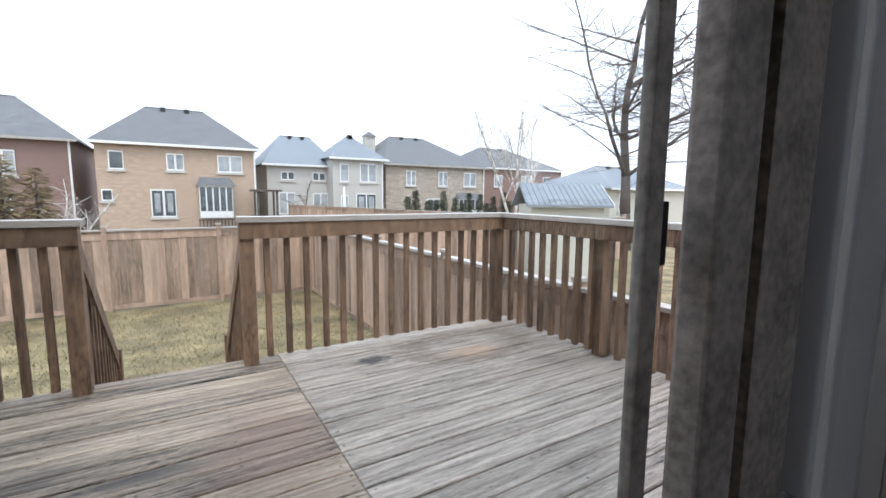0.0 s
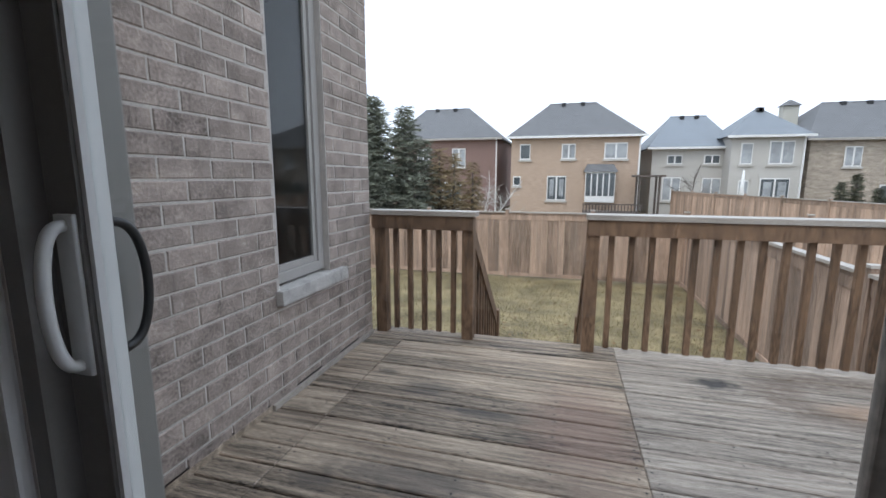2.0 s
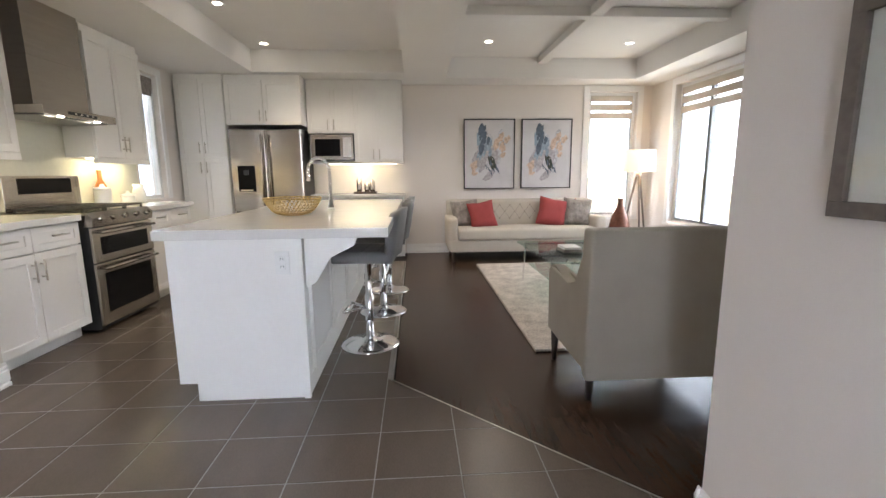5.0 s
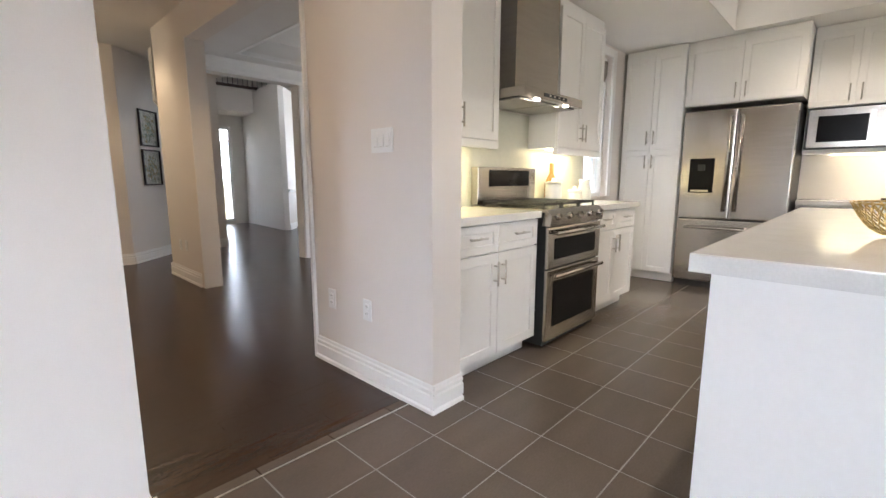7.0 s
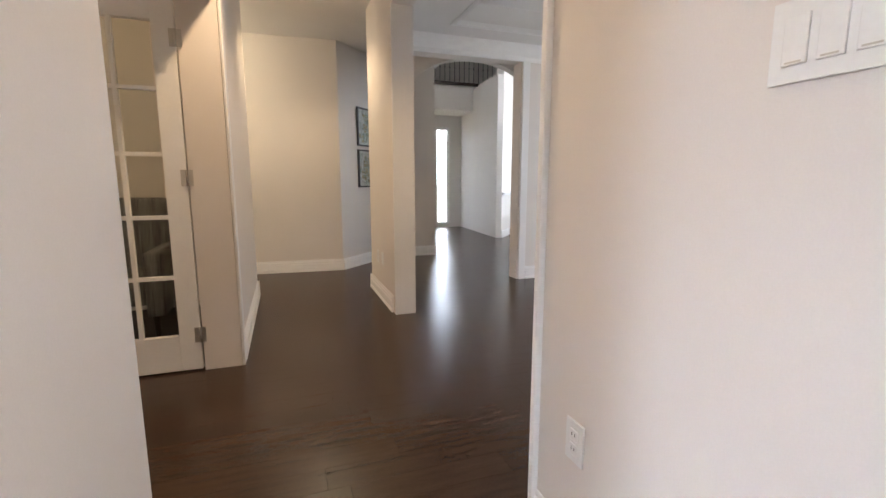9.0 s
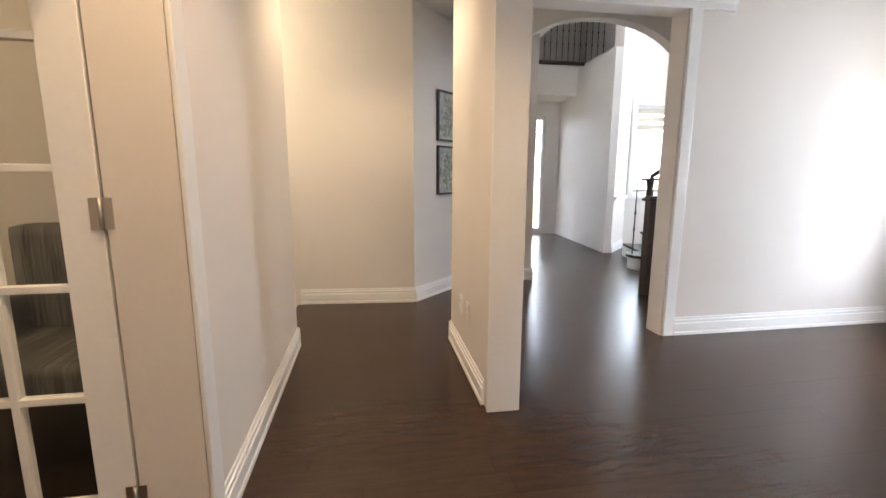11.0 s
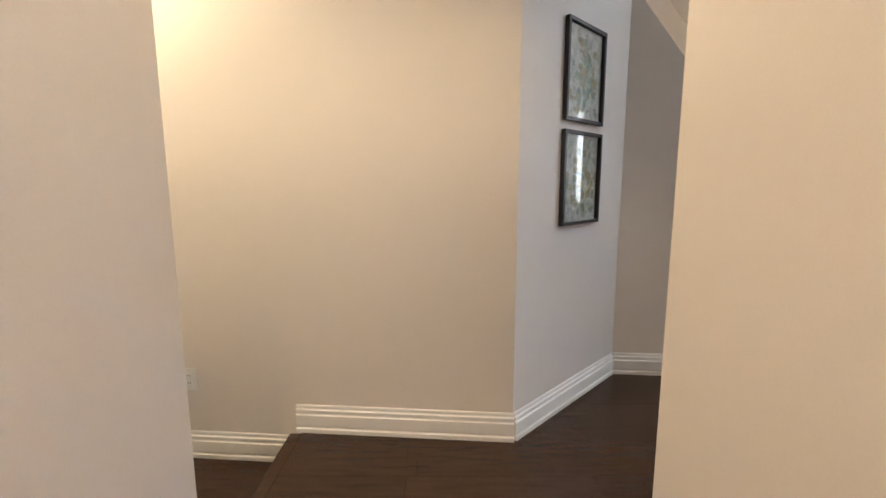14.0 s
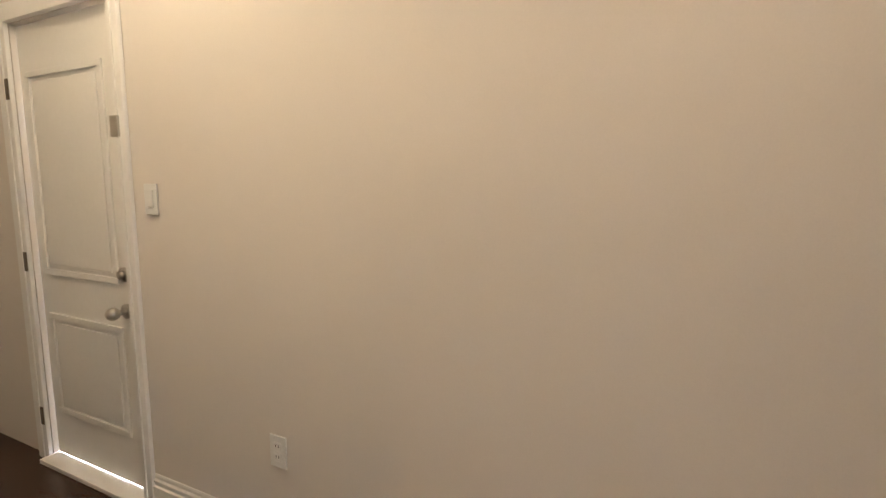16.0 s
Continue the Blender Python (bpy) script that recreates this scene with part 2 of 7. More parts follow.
M_GREYC = material("grey_patterned_cushion", (0.28, 0.25, 0.23), 0.85, vary=0.35, scale=14, fine=60, bump=0.2)
M_STOOL = material("grey_leatherette", (0.17, 0.165, 0.165), 0.5, vary=0.06, scale=6, fine=120, bump=0.15)
M_RUG = material("ivory_shag_rug", (0.52, 0.47, 0.43), 1.0, vary=0.25, scale=9, fine=70, bump=0.9)
M_IRON = material("black_iron", (0.02, 0.018, 0.017), 0.4, 0.6, vary=0.1, bump=0.02)
M_OAK = material("dark_oak_stain", (0.045, 0.024, 0.017), 0.45, vary=0.2, scale=3, fine=30, bump=0.08, stretch=(6, 6, 1))
M_FRAMEG = material("weathered_grey_frame", (0.14, 0.115, 0.10), 0.6, vary=0.15, scale=5, fine=50, bump=0.2)
M_FRAMEB = material("black_picture_frame", (0.012, 0.011, 0.011), 0.35, vary=0.1, bump=0.02)
M_MAT = material("white_picture_mat", (0.70, 0.69, 0.67), 0.7, vary=0.02, bump=0.02)
M_CONC = material("pale_concrete", (0.3, 0.29, 0.27), 0.9, vary=0.15, bump=0.3)
M_LAMP = material("lit_downlight_lens", (1.0, 0.92, 0.8), 0.5, vary=0, bump=0, emit=1.6)
M_SHADE = material("lit_lamp_shade", (1.0, 0.80, 0.55), 0.8, vary=0.03, bump=0.05, emit=0.055)
M_UNDER = material("lit_under_cabinet_strip", (1.0, 0.88, 0.6), 0.5, vary=0, bump=0, emit=0.5)


def add_spot(mat, centre, rx, ry, color, amount, ring=0.0):
    """A stain with a ragged rim, soaked into the boards about a point."""
    nt = mat.node_tree
    N, L = nt.nodes.new, nt.links.new
    b = nt.nodes["Principled BSDF"]
    old = b.inputs["Base Color"].links[0].from_socket
    geo = N("ShaderNodeNewGeometry")
    mp = N("ShaderNodeMapping")
    mp.vector_type = "POINT"
    mp.inputs["Location"].default_value = (-centre[0] / rx, -centre[1] / ry, 0)
    mp.inputs["Scale"].default_value = (1 / rx, 1 / ry, 0)
    L(geo.outputs["Position"], mp.inputs["Vector"])
    ln = N("ShaderNodeVectorMath")
    ln.operation = "LENGTH"
    L(mp.outputs[0], ln.inputs[0])
    nz = N("ShaderNodeTexNoise")
    nz.inputs["Scale"].default_value, nz.inputs["Detail"].default_value = 14, 5
    L(geo.outputs["Position"], nz.inputs["Vector"])
    sm = N("ShaderNodeMath")
    sm.operation = "MULTIPLY_ADD"
    sm.inputs[1].default_value = 1.0
    L(nz.outputs[0], sm.inputs[0])
    L(ln.outputs["Value"], sm.inputs[2])
    cr = N("ShaderNodeValToRGB")
    el = cr.color_ramp.elements
    el[0].position, el[0].color = (0.45, (amount,) * 3 + (1,))
    el[1].position, el[1].color = (0.75, (0, 0, 0, 1))
    if ring:
        el[0].color = (0, 0, 0, 1)
        el[1].position = 0.85
        e2 = el.new(0.66)
        e2.color = (amount,) * 3 + (1,)
    sc = N("ShaderNodeMath")
    sc.operation = "MULTIPLY"
    sc.inputs[1].default_value = 0.5
    L(sm.outputs[0], sc.inputs[0])
    L(sc.outputs[0], cr.inputs[0])
    mx = N("ShaderNodeMix")
    mx.data_type = "RGBA"
    L(cr.outputs[0], mx.inputs[0])
    L(old, mx.inputs[6])
    mx.inputs[7].default_value = (*color, 1)
    L(mx.outputs[2], b.inputs["Base Color"])


add_spot(M_DECKGREY, (3.44, 3.63), 0.17, 0.10, (0.03, 0.03, 0.032), 0.9)
add_spot(M_DECKGREY, (4.20, 3.58), 0.55, 0.34, (0.14, 0.10, 0.075), 0.7, 1)
add_spot(M_DECKGREY, (4.15, 3.45), 0.30, 0.14, (0.42, 0.27, 0.18), 0.6)
for c_, rx_, ry_ in (((1.52, 2.20), 0.16, 0.08), ((1.42, 3.25), 0.10, 0.06), ((1.75, 3.10), 0.22, 0.10), ((2.1, 2.9), 0.30, 0.07), ((1.9, 2.3), 0.5, 0.12)):
    add_spot(M_DECK, c_, rx_, ry_, (0.085, 0.075, 0.07), 0.65)
add_spot(M_DECK, (2.62, 2.9), 0.35, 0.6, (0.30, 0.19, 0.15), 0.5)

# ---- mesh helpers ----
def box(bm, x0, x1, y0, y1, z0, z1, bev=0.0, m=None):
    vs = []
    for x, y, z in ((x0, y0, z0), (x1, y0, z0), (x1, y1, z0), (x0, y1, z0), (x0, y0, z1), (x1, y0, z1), (x1, y1, z1), (x0, y1, z1)):
        p = Vector((x, y, z))
        vs.append(bm.verts.new(m @ p if m else p))
    fs = [bm.faces.new([vs[k] for k in q]) for q in ((3, 2, 1, 0), (4, 5, 6, 7), (0, 1, 5, 4), (1, 2, 6, 5), (2, 3, 7, 6), (3, 0, 4, 7))]
    if bev:
        es = list({e for f in fs for e in f.edges})
        bmesh.ops.bevel(bm, geom=es, offset=bev, segments=2, affect="EDGES", profile=0.7)
    return bm


def tube(bm, pts, r, seg=12):
    """A smooth bent tube through a row of points."""
    pts = [Vector(p) for p in pts]
    rings = []
    for k, p in enumerate(pts):
        d = (pts[min(k + 1, len(pts) - 1)] - pts[max(k - 1, 0)]).normalized()
        u = Vector((1, 0, 0))
        v = d.cross(u).normalized()
        rings.append([bm.verts.new(p + (u * math.cos(2 * math.pi * j / seg) + v * math.sin(2 * math.pi * j / seg)) * r) for j in range(seg)])
    for a, b in zip(rings, rings[1:]):
        for j in range(seg):
            bm.faces.new((a[j], a[(j + 1) % seg], b[(j + 1) % seg], b[j])).smooth = True
    bm.faces.new(rings[0][::-1])
    bm.faces.new(rings[-1])
    return bm


def rod(bm, p, q, r0, r1=None, seg=12):
    p, q = Vector(p), Vector(q)
    r1 = r0 if r1 is None else r1
    turn = (q - p).to_track_quat("Z", "Y").to_matrix()
    rings = []
    for c, r in ((p, r0), (q, r1)):
        rings.append([bm.verts.new(c + turn @ Vector((r * math.cos(2 * math.pi * k / seg), r * math.sin(2 * math.pi * k / seg), 0))) for k in range(seg)])
    a, b = rings
    for k in range(seg):
        f = bm.faces.new((a[k], a[(k + 1) % seg], b[(k + 1) % seg], b[k]))
        f.smooth = True
    bm.faces.new(a[::-1])
    bm.faces.new(b)
    return bm


def ball(bm, c, r, sx=1, sy=1, sz=1, sub=2):
    bmesh.ops.create_icosphere(bm, subdivisions=sub, radius=r, matrix=Matrix.Translation(c) @ Matrix.Diagonal((sx, sy, sz, 1)))
    return bm


def lathe(bm, profile, c=(0, 0, 0), seg=24):
    rings = []
    for r, z in profile:
        rings.append([bm.verts.new((c[0] + r * math.cos(2 * math.pi * k / seg), c[1] + r * math.sin(2 * math.pi * k / seg), c[2] + z)) for k in range(seg)])
    for a, b in zip(rings, rings[1:]):
        for k in range(seg):
            f = bm.faces.new((a[k], a[(k + 1) % seg], b[(k + 1) % seg], b[k]))
            f.smooth = True
    bm.faces.new(rings[0][::-1])
    bm.faces.new(rings[-1])
    return bm


def prism(bm, pts, lift):
    """A closed outline (list of 3D points) pushed along lift."""
    a = [bm.verts.new(p) for p in pts]
    b = [bm.verts.new(Vector(p) + Vector(lift)) for p in pts]
    n = len(pts)
    bm.faces.new(a[::-1])
    bm.faces.new(b)
    for k in range(n):
        bm.faces.new((a[k], a[(k + 1) % n], b[(k + 1) % n], b[k]))
    return bm


def mesh_of(bm, name, mat, smooth=False):
    bmesh.ops.recalc_face_normals(bm, faces=bm.faces)
    me = bpy.data.meshes.new(name)
    bm.to_mesh(me)
    bm.free()
    me.materials.append(mat)
    if smooth:
        for p in me.polygons:
            p.use_smooth = True
    return me


def part(name, bm, mat, parent=None, label="", smooth=False):
    ob = new(name, mesh_of(bm, name, mat, smooth))
    if parent:
        ob.parent = parent
    if label:
        ob["label"] = label
    return ob


def B(*a, **k):
    return box(bmesh.new(), *a, **k)


def R(*a, **k):
    return rod(bmesh.new(), *a, **k)


def thing(name, label, category, at=(0, 0, 0), group=""):
    e = new(name)
    e.location = at
    e.empty_display_size = 0.1
    return tagged(e, label, category, group)


def setting(name, bm, mat, label=""):
    return tagged(part(name, bm, mat), label, kind="structure")


def along(p, q):
    """The pose whose x runs from p to q on the floor."""
    return pose(p[0], p[1], 0, 0, 0, math.degrees(math.atan2(q[1] - p[1], q[0] - p[0])))


def wall(name, p, q, thick, z0, z1, holes=(), mat=None, label="painted plaster wall"):
    """A wall from p to q; thick is on the left of that way; holes: (s0, s1, z0, z1) along it."""
    m = along(p, q)
    L = math.hypot(q[0] - p[0], q[1] - p[1])
    bm = bmesh.new()
    s = 0.0
    y0, y1 = min(0, thick), max(0, thick)
    for a, b, c, d in sorted(holes):
        if a > s:
            box(bm, s, a, y0, y1, z0, z1, m=m)
        if c > z0:
            box(bm, a, b, y0, y1, z0, c, m=m)
        if d < z1:
            box(bm, a, b, y0, y1, d, z1, m=m)
        s = b
    if s < L:
        box(bm, s, L, y0, y1, z0, z1, m=m)
    return setting(name, bm, mat or M_PAINT, label)


BBPROF = [(0, 0), (0.020, 0), (0.020, 0.020), (0.011, 0.026), (0.011, 0.032), (0.0165, 0.037), (0.0165, 0.092), (0.009, 0.097), (0.009, 0.104), (0.013, 0.108), (0.013, 0.118), (0.006, 0.124), (0.006, 0.136), (0.003, 0.143), (0, 0.143)]


def baseboard(p, q, z=0.0, ends=(0, 0)):
    """A moulded board from p to q, standing off to the right of that way; ends: how far it runs past each end."""
    m = along(p, q)
    L = math.hypot(q[0] - p[0], q[1] - p[1])
    bm = bmesh.new()
    prism(bm, [m @ Vector((-ends[0], -d, z + h)) for d, h in BBPROF], m.to_3x3() @ Vector((L + ends[0] + ends[1], 0, 0)))
    return setting("baseboard", bm, M_TRIM, "white moulded wooden baseboard")


def flatpiece(w, d, h, bev):
    """One tile, plank or brick about its own centre."""
    bm = bmesh.new()
    x, y = w / 2, d / 2
    lo = [bm.verts.new((sx * x, sy * y, 0)) for sx, sy in ((-1, -1), (1, -1), (1, 1), (-1, 1))]
    mi = [bm.verts.new((sx * x, sy * y, h - bev)) for sx, sy in ((-1, -1), (1, -1), (1, 1), (-1, 1))]
    hi = [bm.verts.new((sx * (x - bev), sy * (y - bev), h)) for sx, sy in ((-1, -1), (1, -1), (1, 1), (-1, 1))]
    for a, b in ((lo, mi), (mi, hi)):
        for k in range(4):
            bm.faces.new((a[k], a[(k + 1) % 4], b[(k + 1) % 4], b[k]))
    bm.faces.new(hi)
    bm.faces.new(lo[::-1])
    return bm

# ---- structure: floors ----
bm = bmesh.new()
box(bm, -6.0, 0.70, -13.2, 1.22, -0.16, -0.02)
box(bm, 0.70, 4.3, -6.72, 1.22, -0.16, -0.02)
setting("floor", bm, M_SUB, "dark underlay of the plank floor")
setting("floor_family", B(-5.0, 1.0, 1.22, 3.93, -0.16, -0.02), M_SUB, "dark underlay of the plank floor")
setting("floor_mudroom", B(0.70, 3.6, -8.05, -6.72, -0.36, -0.17), M_WOODF, "dark stained plank floor one step down")
# cut away above the mudroom: the upper floor ends in a nosed step
bm = bmesh.new()
prism(bm, [(-4.13, -2.9, -0.019), (-0.44, -2.9, -0.019), (-0.44, -2.35, -0.019), (3.9, -2.35, -0.019), (3.9, 1.2, -0.019), (0.66, 1.2, -0.019), (-0.516, 0.02, -0.019), (-4.13, 0.02, -0.019)], (0, 0, 0.0203))
setting("tile_bed", bm, M_GROUT, "pale grout between floor tiles")

# ---- structure: walls ----
WT = 0.12
# sliding door wall: inner leaf
wall("wall_door", (0.64, 1.10), (4.2, 1.10), 0.15, 0, 2.9, [(1.16, 2.97, 0, 2.12)])
# opening is invented, out of view, to let sky light into the nook
wall("wall_east", (4.2, 1.25), (4.2, -2.3), 0.12, 0, 2.9, [(1.3, 2.05, 0.7, 2.3)])
wall("wall_breakfast_south", (4.3, -2.30), (0.69, -2.30), 0.16, 0, 2.9)
wall("wall_passage_left", (0.69, -2.46), (0.608, -3.30), 0.16, 0, 2.9)
wall("wall_stub", (-0.44, -3.22), (-0.44, -2.205), 0.195, 0, 2.9)
wall("wall_kitchen", (-0.635, -2.88), (-4.9, -2.88), 0.16, 0, 2.9, [(2.615, 3.145, 0.93, 2.36)])
wall("wall_art", (-4.80, -3.0), (-4.80, 3.93), 0.16, 0, 2.9, [(5.78, 6.52, 0.52, 2.38)])
wall("wall_rear", (-4.96, 3.75), (0.75, 3.75), 0.18, 0, 2.9, [(0.80, 2.10, 0.50, 2.36)])
wall("wall_family_east", (0.64, 3.75), (0.64, 1.25), 0.26, 0, 2.9, [(0.46, 1.00, 0.59, 2.38)])
# hall
wall("wall_hall_left", (0.555, -3.30), (0.555, -6.70), 0.20, 0, 2.9, [(-0.001, 1.63, 0, 2.12)])
wall("wall_hall_left_end", (0.755, -6.70), (4.2, -6.70), 0.12, -0.2, 2.9)
wall("wall_den_east", (4.1, -3.3), (4.1, -6.6), 0.12, 0, 2.9)
wall("wall_den_north", (0.85, -3.42), (4.2, -3.42), 0.12, 0, 2.9)
wall("wall_column", (-0.565, -6.68), (-0.565, -5.635), 0.165, 0, 2.9)
wall("header_hall", (-0.565, -5.635), (-0.565, -3.22), 0.165, 2.43, 2.9)
wall("wall_end", (3.6, -8.03), (-0.392, -7.708), 0.14, -0.2, 2.9, [(0.87, 1.61, -0.16, 1.88)])
wall("wall_diagonal", (-0.392, -7.708), (-1.164, -8.49), 0.14, 0, 2.9)
wall("wall_return", (-1.164, -8.49), (-1.85, -8.43), 0.14, 0, 2.9)
wall("wall_foyer_left", (-1.85, -8.43), (-2.55, -11.6), 0.12, 0, 5.6)
wall("wall_mudroom_east", (3.6, -8.1), (3.6, -6.4), -0.12, -0.2, 2.9)
# next two walls are unseen, added to stop sky light leaking in
wall("wall_vestibule_closure", (-2.55, -11.6), (-2.55, -13.1), 0.12, 0, 5.6)
setting("wall_foyer_closure", B(-1.88, -1.72, -8.45, -6.672, 2.955, 5.6), M_PAINT, "unseen upper wall keeping sky light out of the foyer")
# dining room
wall("wall_dining_north", (-0.635, -3.22), (-3.2, -3.22), -0.12, 0, 2.9)
wall("wall_dining_jog", (-3.2, -3.1), (-3.2, -4.4), 0.12, 0, 2.9)
wall("wall_dining_jog_south", (-3.2, -4.4), (-4.6, -4.4), -0.12, 0, 2.9)
# opening in this wall is unseen, added and sized to light the dining room
wall("wall_dining_west", (-4.5, -4.4), (-4.5, -6.6), 0.12, 0, 2.9, [(0.6, 1.25, 0.85, 2.0)])
# cased opening to the foyer
bm = bmesh.new()
AX0, AX1, HEAD = -0.73, -2.18, 2.36
box(bm, AX1 - 3.75, AX1, -6.67, -6.5, 0, 5.6)
box(bm, AX1, AX0 + 0.16, -6.67, -6.5, HEAD, 5.6)
setting("wall_opening", bm, M_PAINT, "painted wall with a wide cased opening")
bm = bmesh.new()
prism(bm, [(AX0, -6.499, 2.36), (AX0, -6.475, 2.36), (AX0, -6.472, 2.40), (AX0, -6.44, 2.44), (AX0, -6.42, 2.48), (AX0, -6.41, 2.518), (AX0, -6.499, 2.518)], (AX1 - AX0 - 0.35, 0, 0))
setting("trim_lintel", bm, M_TRIM, "white crown moulding over the opening")
# flattened arch beyond it
bm = bmesh.new()
pts = [(-0.75, -7.47, 2.95), (-0.75, -7.47, 2.10)]
for k in range(0, 29):
    a = math.pi * k / 28
    ca, sa = math.cos(a), math.sin(a)
    pts.append((-2.08 + 1.02 * math.copysign(abs(ca) ** 0.9, ca), -7.47, 1.72 + 0.89 * abs(sa) ** 0.9))
pts += [(-5.84, -7.47, 1.72), (-5.84, -7.47, 5.59), (-1.9, -7.47, 5.59), (-1.9, -7.47, 2.95)]
prism(bm, pts, (0, -0.12, 0))
setting("wall_arch", bm, M_PAINT, "cream wall with a flattened arch before the foyer")
setting("trim_arch", B(AX1 - 0.10, AX1 - 0.015, -6.5, -6.478, 0, 2.36, bev=0.006), M_TRIM, "white casing beside the opening")
# foyer
wall("wall_front", (-1.9, -12.3), (-4.3, -12.3), 0.14, 0, 3.1, [(1.27, 1.62, 0.05, 2.38)])
wall("wall_vestibule_right", (-3.95, -12.3), (-3.75, -9.95), -0.12, 0, 3.1)
wall("wall_bay_centre", (-3.75, -9.95), (-4.25, -10.45), 0.14, 0, 5.6)
wall("wall_bay_window", (-4.25, -10.45), (-5.15, -10.45), 0.14, 0, 5.6, [(0.10, 0.78, 0.92, 2.36)])
wall("wall_bay_side", (-5.15, -10.45), (-5.85, -9.4), 0.14, 0, 5.6, [(0.2, 1.05, 0.92, 2.40)])
# high opening is invented, out of view, to brighten the landing
wall("wall_foyer_far", (-5.85, -9.4), (-5.85, -6.6), 0.14, 0, 5.6, [(0.5, 2.0, 3.3, 5.0)])
bm = bmesh.new()
for p_, q_ in (((-3.75, -9.95), (-4.25, -10.45)), ((-4.25, -10.45), (-5.15, -10.45))):
    m_ = along(p_, q_)
    L_ = math.hypot(q_[0] - p_[0], q_[1] - p_[1])
    box(bm, -0.02, L_, -0.05, -0.002, 0.865, 0.89, m=m_)
    box(bm, -0.01, L_, -0.03, -0.002, 0.835, 0.864, m=m_)
setting("trim_ledge", bm, M_TRIM, "white wainscot ledge along the bay")
setting("loft_floor", B(-4.6, -1.9, -12.3, -11.45, 2.65, 3.2), M_PAINT, "upper landing edge over the entry")
# unseen slabs added to block sky light from below the landing
bm = bmesh.new()
prism(bm, [(-3.97, -13.2, 3.05), (-3.77, -9.98, 3.05), (-4.27, -10.47, 3.05), (-4.75, -13.2, 3.05)], (0, 0, 0.149))
box(bm, -3.97, -1.8, -13.2, -12.305, 3.05, 3.2)
setting("loft_closure", bm, M_PAINT, "unseen slabs keeping sky light out behind the landing")
setting("trim_loft", B(-4.6, -1.9, -11.46, -11.40, 3.17, 3.23, bev=0.01), M_OAK, "dark stained landing nosing")
wall("wall_loft_back", (-1.9, -13.1), (-4.7, -13.1), 0.12, 3.1, 5.6)
wall("wall_loft_side", (-4.6, -13.1), (-4.25, -10.4), -0.12, 3.1, 5.6)

# ---- structure: ceilings ----
bm = bmesh.new()
KS = 2.47
box(bm, -0.385, 4.3, -2.9, 1.25, 2.74, 2.95)            # breakfast nook
box(bm, -4.9, -0.385, -2.9, -1.85, KS, 2.95)            # soffit over the range
box(bm, -4.9, -4.05, -1.85, 0.05, KS, 2.95)             # soffit over the fridge
box(bm, -4.05, -0.385, -1.85, 0.05, 2.74, 2.95)
box(bm, -4.9, -0.385, 0.05, 0.60, KS, 2.95)             # beam between the rooms
box(bm, -4.9, -4.35, 0.60, 3.80, KS, 2.95)
box(bm, -4.35, 0.1, 3.25, 3.80, KS, 2.95)
box(bm, 0.1, 0.8, 0.9, 3.80, KS, 2.95)
box(bm, -0.385, 0.1, 0.05, 3.25, 2.74, 2.95)
box(bm, -4.35, -0.385, 0.60, 3.25, 2.74, 2.95)
setting("ceiling", bm, M_CEIL, "white tray ceiling")
bm = bmesh.new()
box(bm, -4.35, 0.1, 1.86, 1.98, 2.66, 2.74, bev=0.008)
box(bm, -2.62, -2.50, 0.60, 3.25, 2.655, 2.74, bev=0.008)
setting("ceiling_beam", bm, M_CEIL, "white coffered ceiling beams")
bm = bmesh.new()
box(bm, -0.73, 4.3, -8.2, -2.9, 2.74, 2.95)
box(bm, -1.9, -0.73, -8.7, -6.67, 2.74, 2.95)
box(bm, -1.24, -0.73, -6.5, -3.1, 2.52, 2.95)
box(bm, -4.62, -1.24, -6.5, -6.16, 2.52, 2.95)
box(bm, -3.32, -1.24, -3.55, -3.1, 2.52, 2.95)
box(bm, -4.62, -3.05, -6.16, -3.55, 2.52, 2.95)
box(bm, -3.05, -1.24, -6.16, -3.55, 2.74, 2.95)
box(bm, -5.9, -1.9, -7.47, -6.67, 2.74, 2.95)
setting("ceiling_hall", bm, M_CEIL, "white ceiling")
setting("ceiling_foyer", B(-6.0, -1.7, -13.2, -6.5, 5.6, 5.75), M_CEIL, "high white foyer ceiling")
bm = bmesh.new()
for a_ in ((-3.05, -1.24, -6.16, -6.12), (-3.05, -1.24, -3.59, -3.55), (-1.28, -1.24, -6.12, -3.59), (-3.05, -3.01, -6.12, -3.59)):
    box(bm, *a_, 2.515, 2.56, bev=0.006)
setting("trim_dining_tray", bm, M_TRIM, "white moulding round the dining tray ceiling")

# ---- structure: trims ----
baseboard((0.64, 1.10), (1.70, 1.10), ends=(0.018, 0))
baseboard((0.64, 1.30), (0.64, 1.10), ends=(0, 0.018))
baseboard((-0.44, -3.22), (-0.44, -2.205), ends=(0, 0.018))
baseboard((-0.44, -2.205), (-0.635, -2.205), ends=(0.018, 0.01))
baseboard((0.69, -2.30), (0.69, -2.455), ends=(0.018, 0))
baseboard((0.69, -2.46), (0.608, -3.295))
baseboard((2.6, -2.30), (0.69, -2.30), ends=(0, 0.018))
baseboard((0.555, -5.02), (0.555, -6.70), ends=(0, 0.018))
baseboard((0.555, -6.70), (0.70, -6.70), ends=(0.018, 0))
baseboard((-0.565, -6.68), (-0.565, -5.70), ends=(0.018, 0))
baseboard((-0.73, -6.68), (-0.565, -6.68), ends=(0.0, 0.018))
baseboard((0.687, -7.795), (-0.392, -7.708), ends=(0, 0.007))
baseboard((1.937, -7.896), (0.70, -7.796), z=-0.17)
